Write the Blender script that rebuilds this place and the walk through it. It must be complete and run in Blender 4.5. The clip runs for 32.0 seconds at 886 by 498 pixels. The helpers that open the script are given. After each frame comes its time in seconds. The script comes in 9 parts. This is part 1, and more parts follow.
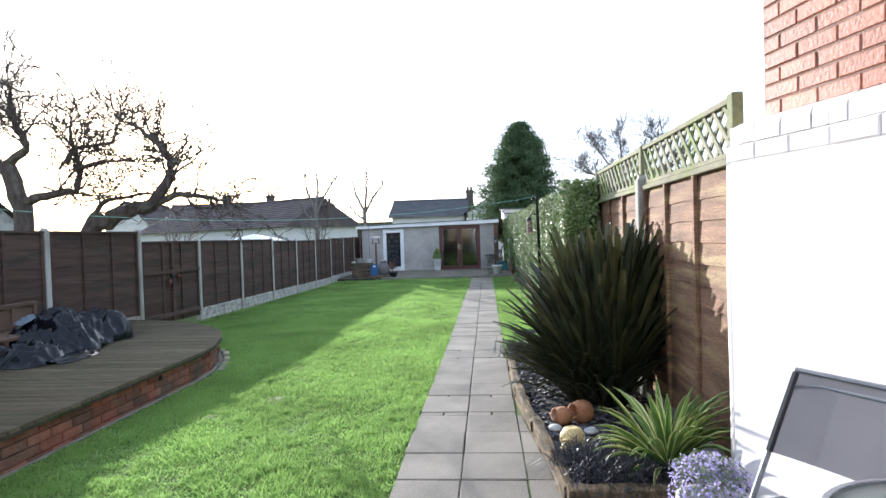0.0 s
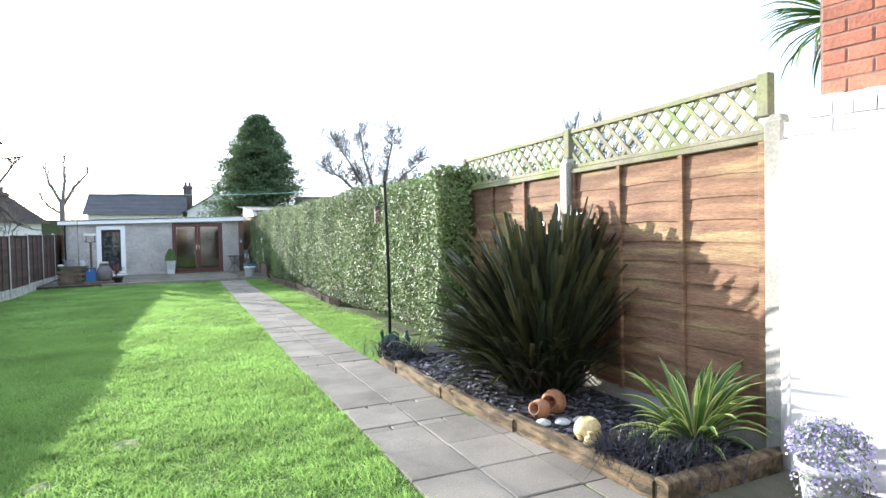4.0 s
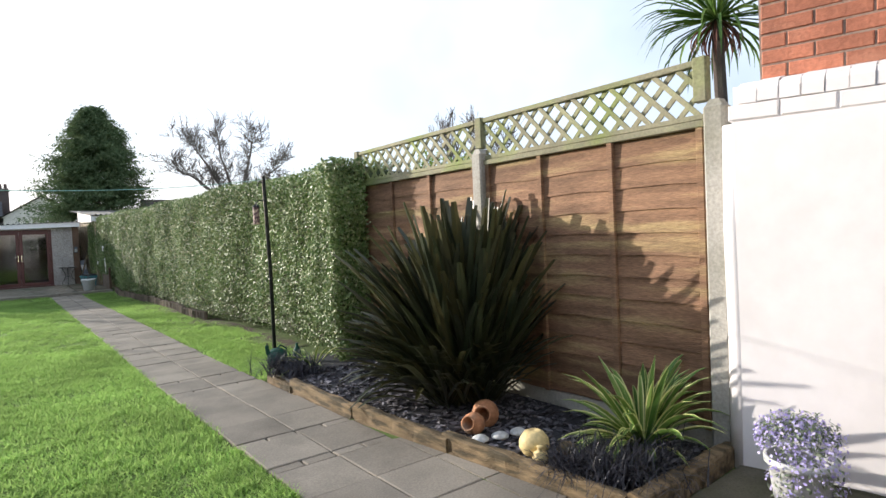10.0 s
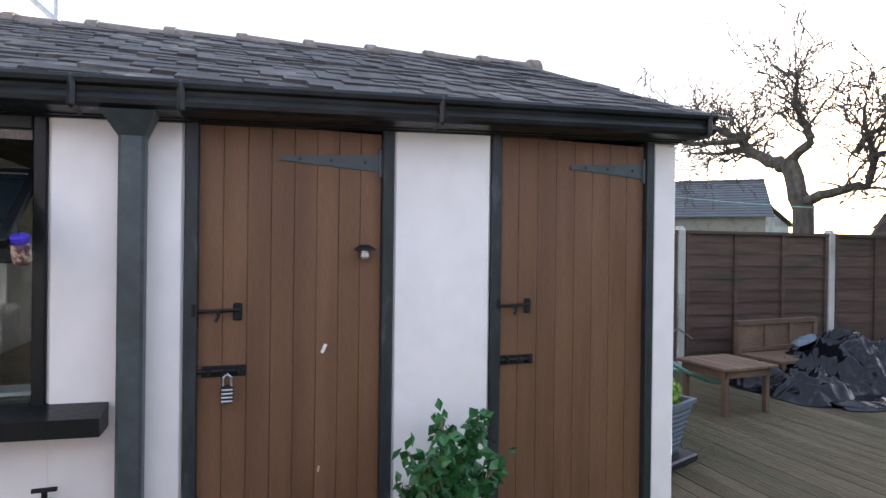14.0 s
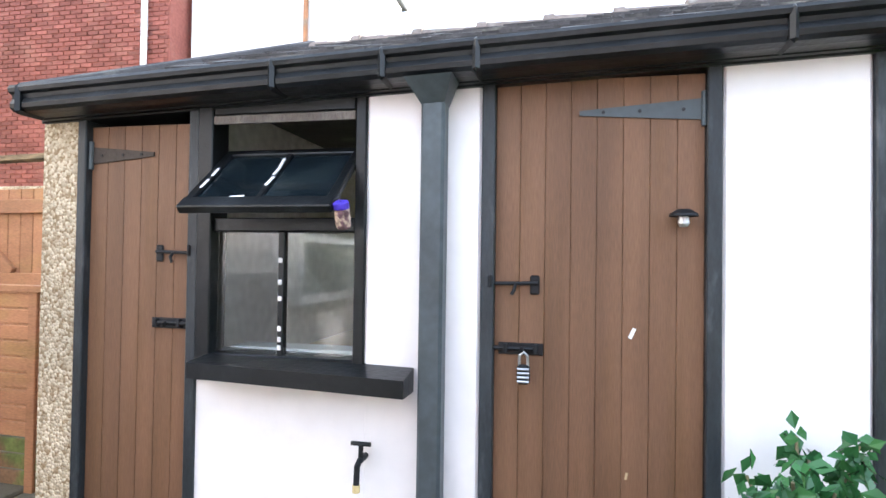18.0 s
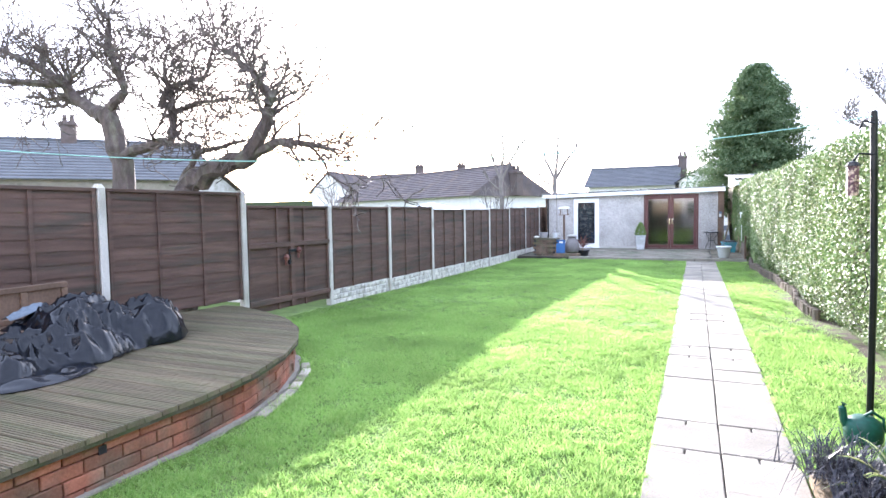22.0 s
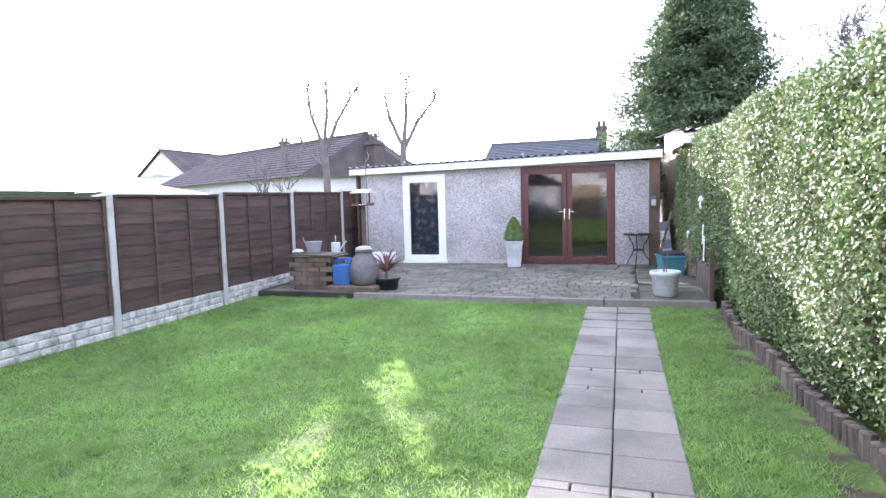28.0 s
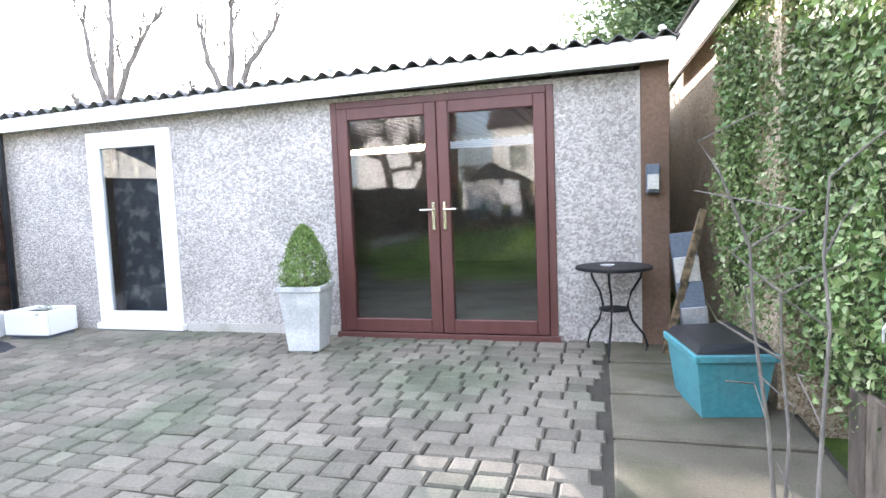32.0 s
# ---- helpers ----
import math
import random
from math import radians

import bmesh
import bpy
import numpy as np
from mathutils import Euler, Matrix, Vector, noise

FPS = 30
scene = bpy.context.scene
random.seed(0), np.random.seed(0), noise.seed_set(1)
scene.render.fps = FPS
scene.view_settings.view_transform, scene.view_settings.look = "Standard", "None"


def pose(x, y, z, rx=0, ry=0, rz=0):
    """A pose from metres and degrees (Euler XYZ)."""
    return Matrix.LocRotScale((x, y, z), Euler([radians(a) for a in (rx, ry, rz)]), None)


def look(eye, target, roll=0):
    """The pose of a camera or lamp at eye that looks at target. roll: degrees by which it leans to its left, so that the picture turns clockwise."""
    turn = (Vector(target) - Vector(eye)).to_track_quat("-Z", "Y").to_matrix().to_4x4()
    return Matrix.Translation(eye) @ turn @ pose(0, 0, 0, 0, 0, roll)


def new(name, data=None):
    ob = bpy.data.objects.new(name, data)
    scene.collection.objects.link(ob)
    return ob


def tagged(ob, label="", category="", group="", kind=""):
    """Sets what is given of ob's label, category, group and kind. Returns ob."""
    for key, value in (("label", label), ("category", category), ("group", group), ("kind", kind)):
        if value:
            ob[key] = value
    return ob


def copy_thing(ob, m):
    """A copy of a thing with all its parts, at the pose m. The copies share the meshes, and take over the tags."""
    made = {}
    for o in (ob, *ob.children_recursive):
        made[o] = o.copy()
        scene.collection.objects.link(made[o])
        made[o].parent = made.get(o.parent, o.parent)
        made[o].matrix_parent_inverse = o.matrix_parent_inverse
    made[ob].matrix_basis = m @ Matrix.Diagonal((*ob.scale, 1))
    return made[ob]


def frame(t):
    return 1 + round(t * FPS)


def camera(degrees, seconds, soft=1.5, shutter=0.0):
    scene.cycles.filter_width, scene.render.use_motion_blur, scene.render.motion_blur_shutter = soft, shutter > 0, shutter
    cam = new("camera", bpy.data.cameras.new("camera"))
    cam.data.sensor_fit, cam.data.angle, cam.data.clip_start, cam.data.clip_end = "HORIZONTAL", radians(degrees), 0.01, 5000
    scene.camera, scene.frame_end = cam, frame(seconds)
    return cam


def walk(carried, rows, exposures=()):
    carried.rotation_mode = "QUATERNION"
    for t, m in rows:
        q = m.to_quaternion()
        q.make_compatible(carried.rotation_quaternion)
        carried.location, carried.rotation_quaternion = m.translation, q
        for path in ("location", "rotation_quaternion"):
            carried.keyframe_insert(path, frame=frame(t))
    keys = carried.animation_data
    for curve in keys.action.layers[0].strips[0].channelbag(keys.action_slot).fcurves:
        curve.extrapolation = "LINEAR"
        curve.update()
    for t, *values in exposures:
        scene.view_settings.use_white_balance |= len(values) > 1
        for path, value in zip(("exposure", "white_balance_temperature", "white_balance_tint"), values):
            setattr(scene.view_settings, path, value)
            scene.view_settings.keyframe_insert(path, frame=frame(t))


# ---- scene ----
cam = camera(75.0, 32.0)
PATH = [
    (0, (0.453, 0.026, 1.51), (0.304, 2.02, 1.469), -1.8),
    (0.5, (0.343, 0.318, 1.53), (0.168, 2.31, 1.48), -2.0),
    (1, (0.183, 0.593, 1.518), (-0.036, 2.581, 1.479), -1.7),
    (1.5, (-0.085, 0.841, 1.491), (-0.317, 2.827, 1.456), -1.7),
    (2, (-0.337, 1.042, 1.459), (-0.528, 3.033, 1.422), -1.6),
    (2.5, (-0.561, 1.145, 1.408), (-0.642, 3.143, 1.382), -1.4),
    (3, (-0.853, 1.116, 1.453), (-0.624, 3.102, 1.407), -1.5),
    (3.5, (-1.067, 1.042, 1.428), (-0.533, 2.969, 1.381), -1.4),
    (4, (-1.18, 1.005, 1.372), (-0.362, 2.83, 1.32), -1.2),
    (4.5, (-1.324, 0.898, 1.444), (-0.198, 2.548, 1.344), -2.0),
    (6.5, (-1.737, 1.23, 1.334), (0.121, 1.96, 1.217), -0.8),
    (7, (-1.776, 1.235, 1.35), (0.11, 1.889, 1.228), -0.9),
    (7.5, (-1.772, 1.265, 1.379), (0.124, 1.888, 1.246), -1.1),
    (8, (-1.708, 1.303, 1.382), (0.189, 1.922, 1.25), -1.2),
    (8.5, (-1.582, 1.343, 1.401), (0.284, 2.051, 1.271), -1.6),
    (9, (-1.448, 1.389, 1.417), (0.289, 2.374, 1.302), -2.1),
    (9.5, (-1.354, 1.503, 1.397), (0.189, 2.772, 1.302), -2.4),
    (10, (-1.251, 1.601, 1.349), (-0.031, 3.186, 1.289), -2.5),
    (10.1, (-1.201, 1.621, 1.337), (-0.06, 3.263, 1.286), -3.0),
    (10.5, (-1.138, 1.618, 1.369), (-0.35, 3.456, 1.335), -4.0),
    (11, (-0.959, 1.648, 1.322), (-0.636, 3.622, 1.318), -2.3),
    (11.3, (-0.936, 1.606, 1.322), (-0.85, 3.605, 1.326), -2.3),
    (12, (-0.76, 1.573, 1.356), (-1.325, 3.491, 1.381), -1.9),
    (12.5, (-0.81, 1.569, 1.403), (-1.908, 3.24, 1.444), -1.2),
    (13, (-0.728, 1.388, 1.499), (-2.211, 2.73, 1.524), -0.3),
    (14, (-0.76, 1.205, 1.551), (-2.653, 1.852, 1.547), 0.7),
    (14.3, (-0.833, 1.214, 1.505), (-2.785, 1.649, 1.538), 0.5),
    (15, (-1.004, 1.162, 1.509), (-3.004, 1.114, 1.522), 0.8),
    (15.3, (-1.088, 1.154, 1.459), (-3.067, 0.867, 1.509), 1.3),
    (15.5, (-1.153, 1.093, 1.468), (-3.118, 0.718, 1.508), 1.2),
    (17.5, (-1.224, 1.218, 1.368), (-3.084, 0.487, 1.434), 1.6),
    (18, (-1.041, 1.284, 1.392), (-2.996, 0.864, 1.427), 0.8),
    (19, (-0.61, 1.406, 1.364), (-2.589, 1.697, 1.378), -0.5),
    (20, (-0.251, 1.568, 1.499), (-1.93, 2.647, 1.378), 0.2),
    (20.8, (-0.173, 2.086, 1.485), (-1.397, 3.663, 1.369), -0.3),
    (21, (-0.109, 2.283, 1.446), (-1.235, 3.932, 1.332), -0.5),
    (22, (0.114, 3.433, 1.441), (-0.687, 5.261, 1.32), -0.9),
    (22.5, (0.21, 4.168, 1.429), (-0.524, 6.024, 1.305), -1.1),
    (23, (0.246, 4.958, 1.397), (-0.462, 6.824, 1.271), -1.2),
    (24, (0.206, 6.611, 1.417), (-0.462, 8.491, 1.276), -0.9),
    (24.5, (0.243, 7.477, 1.447), (-0.418, 9.359, 1.298), -0.8),
    (26.5, (0.241, 11.04, 1.411), (-0.378, 12.936, 1.258), -1.2),
    (27, (0.315, 11.976, 1.432), (-0.303, 13.872, 1.27), -1.3),
    (28, (0.314, 13.838, 1.411), (-0.277, 15.741, 1.24), -1.5),
    (29, (0.35, 15.662, 1.382), (-0.171, 17.585, 1.205), -1.8),
    (30, (0.411, 17.379, 1.327), (-0.045, 19.319, 1.15), -2.0),
    (31, (0.396, 19.094, 1.208), (-0.035, 21.041, 1.046), -2.2),
    (32, (0.522, 20.857, 1.183), (-0.007, 22.778, 1.016), -2.2),
]

# exposure follows the clip's automatic camera
EXPO = [(0.0, 1.15, 5950, 11), (3.0, 1.3, 6000, 11), (4.0, 1.6, 6050, 10), (4.5, 1.7, 6200, 11), (6.5, 0.85, 6750, 13), (7.0, 0.55, 6850, 13), (8.0, 0.18, 6950, 14), (9.0, 0.0, 6950, 14),
        (10.0, 0.75, 6600, 11), (11.0, 1.4, 6350, 10), (12.0, 1.0, 6150, 10), (13.0, 1.05, 6100, 13), (15.0, 1.78, 6250, 15), (17.5, 2.68, 6250, 12), (18.0, 2.5, 6200, 11),
        (19.0, 2.65, 6050, 11), (20.0, 2.9, 5950, 10), (21.0, 2.85, 6000, 16), (22.0, 2.55, 6000, 19), (24.0, 2.2, 6000, 22), (27.0, 2.3, 6000, 25), (29.0, 2.45, 6050, 26), (30.0, 2.65, 6100, 23), (31.0, 3.1, 6200, 19), (32.0, 2.95, 6450, 18)]
walk(cam, [(t, look(eye, target, roll)) for t, eye, target, roll in PATH], EXPO)

# ---- sky and sun ----
SUN_AZ, SUN_EL = 29.0, 12.8          # degrees left of the garden's axis, and above the horizon
world = bpy.data.worlds.new("sky")
scene.world = world
world.use_nodes = True
wt = world.node_tree
wt.nodes.clear()
sky = wt.nodes.new("ShaderNodeTexSky")
sky.sky_type = "NISHITA"
sky.sun_disc = False
sky.sun_elevation = radians(SUN_EL)
sky.sun_rotation = radians(-SUN_AZ)
sky.dust_density = 2.5
sky.air_density = 1.0
wc = wt.nodes.new("ShaderNodeTexCoord")
cn = wt.nodes.new("ShaderNodeTexNoise")
cn.inputs["Scale"].default_value = 1.6
cn.inputs["Detail"].default_value = 5.0
cn.inputs["Roughness"].default_value = 0.55
cr = wt.nodes.new("ShaderNodeMapRange")
cr.inputs["From Min"].default_value = 0.1
cr.inputs["From Max"].default_value = 0.75
cm = wt.nodes.new("ShaderNodeMix")
cm.data_type = "RGBA"
bg = wt.nodes.new("ShaderNodeBackground")
bg.inputs["Strength"].default_value = 0.12
wo = wt.nodes.new("ShaderNodeOutputWorld")
wt.links.new(wc.outputs["Generated"], cn.inputs["Vector"])
wt.links.new(cn.outputs["Fac"], cr.inputs["Value"])
wt.links.new(cr.outputs["Result"], cm.inputs[0])
wt.links.new(sky.outputs["Color"], cm.inputs[6])
cm.inputs[7].default_value = (6.3, 7.3, 8.9, 1.0)
wt.links.new(cm.outputs[2], bg.inputs["Color"])
wt.links.new(bg.outputs["Background"], wo.inputs["Surface"])

sl = bpy.data.lights.new("sun", "SUN")
sl.energy = 4.4
sl.angle = radians(0.6)
sl.color = (1.0, 0.94, 0.86)
sun_dir = Vector((-math.sin(radians(SUN_AZ)) * math.cos(radians(SUN_EL)), math.cos(radians(SUN_AZ)) * math.cos(radians(SUN_EL)), math.sin(radians(SUN_EL))))
sun = new("sun", sl)
sun.matrix_world = look(tuple(sun_dir * 60), (0, 0, 0))


# ---- materials ----
def mat(name, base, rough=0.8, var=0.2, scale=3.0, fine=45.0, bump=0.25, metal=0.0, tint=None, tint_lo=0.5, tint_hi=0.7,
        tint_scale=2.0, rand=0.0, stretch=(1, 1, 1), spec=0.3, fine_var=0.15, island=0.0, dist=0.01):
    """A surface with broad and fine variation, an optional second colour in patches, and relief."""
    m = bpy.data.materials.new(name)
    m.use_nodes = True
    nt = m.node_tree
    b = nt.nodes["Principled BSDF"]
    b.inputs["Roughness"].default_value = rough
    b.inputs["Metallic"].default_value = metal
    b.inputs["Specular IOR Level"].default_value = spec
    geo = nt.nodes.new("ShaderNodeNewGeometry")
    mp = nt.nodes.new("ShaderNodeMapping")
    mp.inputs["Scale"].default_value = stretch
    nt.links.new(geo.outputs["Position"], mp.inputs["Vector"])

    def noise_tex(s, detail=4.0):
        n = nt.nodes.new("ShaderNodeTexNoise")
        n.inputs["Scale"].default_value = s
        n.inputs["Detail"].default_value = detail
        nt.links.new(mp.outputs["Vector"], n.inputs["Vector"])
        return n

    def ramp(sock, lo, hi, a, c):
        r = nt.nodes.new("ShaderNodeMapRange")
        r.inputs["From Min"].default_value, r.inputs["From Max"].default_value = lo, hi
        r.inputs["To Min"].default_value, r.inputs["To Max"].default_value = a, c
        nt.links.new(sock, r.inputs["Value"])
        return r.outputs["Result"]

    def mul(x, y):
        k = nt.nodes.new("ShaderNodeMath")
        k.operation = "MULTIPLY"
        nt.links.new(x, k.inputs[0])
        nt.links.new(y, k.inputs[1])
        return k.outputs[0]

    broad, grain = noise_tex(scale), noise_tex(fine, 3.0)
    value = mul(ramp(broad.outputs["Fac"], 0.3, 0.7, 1 - var, 1 + var), ramp(grain.outputs["Fac"], 0.3, 0.7, 1 - fine_var, 1 + fine_var))
    if rand:
        oi = nt.nodes.new("ShaderNodeObjectInfo")
        value = mul(value, ramp(oi.outputs["Random"], 0, 1, 1 - rand, 1 + rand))
    if island:
        value = mul(value, ramp(geo.outputs["Random Per Island"], 0, 1, 1 - island, 1 + island))
    col = nt.nodes.new("ShaderNodeMix")
    col.data_type = "RGBA"
    col.inputs[6].default_value = (*base, 1)
    col.inputs[7].default_value = (*(tint or base), 1)
    patches = noise_tex(tint_scale, 6.0)
    nt.links.new(ramp(patches.outputs["Fac"], tint_lo, tint_hi, 0, 1), col.inputs[0])
    vm = nt.nodes.new("ShaderNodeVectorMath")
    vm.operation = "SCALE"
    nt.links.new(col.outputs[2], vm.inputs[0])
    nt.links.new(value, vm.inputs["Scale"])
    nt.links.new(vm.outputs["Vector"], b.inputs["Base Color"])
    if bump:
        bp = nt.nodes.new("ShaderNodeBump")
        bp.inputs["Strength"].default_value = bump
        bp.inputs["Distance"].default_value = dist
        nt.links.new(grain.outputs["Fac"], bp.inputs["Height"])
        nt.links.new(bp.outputs["Normal"], b.inputs["Normal"])
    return m


def pebbledash(name, dark, light, scale=75.0):
    """Stones thrown on render: small cells in several greys and creams, with relief."""
    m = bpy.data.materials.new(name)
    m.use_nodes = True
    nt = m.node_tree
    b = nt.nodes["Principled BSDF"]
    b.inputs["Roughness"].default_value = 0.85
    geo = nt.nodes.new("ShaderNodeNewGeometry")
    v = nt.nodes.new("ShaderNodeTexVoronoi")
    v.inputs["Scale"].default_value = scale
    nt.links.new(geo.outputs["Position"], v.inputs["Vector"])
    sep = nt.nodes.new("ShaderNodeSeparateColor")
    nt.links.new(v.outputs["Color"], sep.inputs["Color"])
    cr = nt.nodes.new("ShaderNodeValToRGB")
    cr.color_ramp.elements[0].color = (*dark, 1)
    cr.color_ramp.elements[0].position = 0.1
    cr.color_ramp.elements[1].color = (*light, 1)
    cr.color_ramp.elements[1].position = 0.9
    nt.links.new(sep.outputs["Red"], cr.inputs["Fac"])
    n = nt.nodes.new("ShaderNodeTexNoise")
    n.inputs["Scale"].default_value = 1.3
    n.inputs["Detail"].default_value = 6
    nt.links.new(geo.outputs["Position"], n.inputs["Vector"])
    r = nt.nodes.new("ShaderNodeMapRange")
    r.inputs["From Min"].default_value, r.inputs["From Max"].default_value = 0.3, 0.7
    r.inputs["To Min"].default_value, r.inputs["To Max"].default_value = 0.75, 1.15
    nt.links.new(n.outputs["Fac"], r.inputs["Value"])
    vm = nt.nodes.new("ShaderNodeVectorMath")
    vm.operation = "SCALE"
    nt.links.new(cr.outputs["Color"], vm.inputs[0])
    nt.links.new(r.outputs["Result"], vm.inputs["Scale"])
    nt.links.new(vm.outputs["Vector"], b.inputs["Base Color"])
    bp = nt.nodes.new("ShaderNodeBump")
    bp.inputs["Strength"].default_value = 0.9
    bp.inputs["Distance"].default_value = 0.008
    bp.invert = True
    nt.links.new(v.outputs["Distance"], bp.inputs["Height"])
    nt.links.new(bp.outputs["Normal"], b.inputs["Normal"])
    return m


def leafy(name, cols, rough=0.5, trans=0.25, spec=0.35):
    """Leaves: each one takes a colour from a short ramp; light passes through a little."""
    m = bpy.data.materials.new(name)
    m.use_nodes = True
    nt = m.node_tree
    b = nt.nodes["Principled BSDF"]
    b.inputs["Roughness"].default_value = rough
    b.inputs["Specular IOR Level"].default_value = spec
    geo = nt.nodes.new("ShaderNodeNewGeometry")
    oi = nt.nodes.new("ShaderNodeObjectInfo")
    ad = nt.nodes.new("ShaderNodeMath")
    ad.operation = "ADD"
    nt.links.new(geo.outputs["Random Per Island"], ad.inputs[0])
    nt.links.new(oi.outputs["Random"], ad.inputs[1])
    fr = nt.nodes.new("ShaderNodeMath")
    fr.operation = "FRACT"
    nt.links.new(ad.outputs[0], fr.inputs[0])
    cr = nt.nodes.new("ShaderNodeValToRGB")
    for i, c in enumerate(cols):
        e = cr.color_ramp.elements[i] if i < 2 else cr.color_ramp.elements.new(0.5)
        e.color = (*c, 1)
    for i, e in enumerate(cr.color_ramp.elements):
        e.position = i / (len(cols) - 1)
    for i, c in enumerate(cols):
        cr.color_ramp.elements[i].color = (*c, 1)
    nt.links.new(fr.outputs[0], cr.inputs["Fac"])
    n = nt.nodes.new("ShaderNodeTexNoise")
    n.inputs["Scale"].default_value = 0.9
    n.inputs["Detail"].default_value = 4
    nt.links.new(geo.outputs["Position"], n.inputs["Vector"])
    r = nt.nodes.new("ShaderNodeMapRange")
    r.inputs["From Min"].default_value, r.inputs["From Max"].default_value = 0.3, 0.7
    r.inputs["To Min"].default_value, r.inputs["To Max"].default_value = 0.75, 1.25
    nt.links.new(n.outputs["Fac"], r.inputs["Value"])
    vm = nt.nodes.new("ShaderNodeVectorMath")
    vm.operation = "SCALE"
    nt.links.new(cr.outputs["Color"], vm.inputs[0])
    nt.links.new(r.outputs["Result"], vm.inputs["Scale"])
    nt.links.new(vm.outputs["Vector"], b.inputs["Base Color"])
    if trans:
        tr = nt.nodes.new("ShaderNodeBsdfTranslucent")
        nt.links.new(vm.outputs["Vector"], tr.inputs["Color"])
        mx = nt.nodes.new("ShaderNodeMixShader")
        mx.inputs[0].default_value = trans
        nt.links.new(b.outputs["BSDF"], mx.inputs[1])
        nt.links.new(tr.outputs["BSDF"], mx.inputs[2])
        nt.links.new(mx.outputs["Shader"], nt.nodes["Material Output"].inputs["Surface"])
    return m


def glass_mat(name, tint=(0.8, 0.86, 0.84), rough=0.02):
    m = bpy.data.materials.new(name)
    m.use_nodes = True
    b = m.node_tree.nodes["Principled BSDF"]
    b.inputs["Base Color"].default_value = (*tint, 1)
    b.inputs["Roughness"].default_value = rough
    b.inputs["Transmission Weight"].default_value = 1.0
    b.inputs["IOR"].default_value = 1.5
    return m


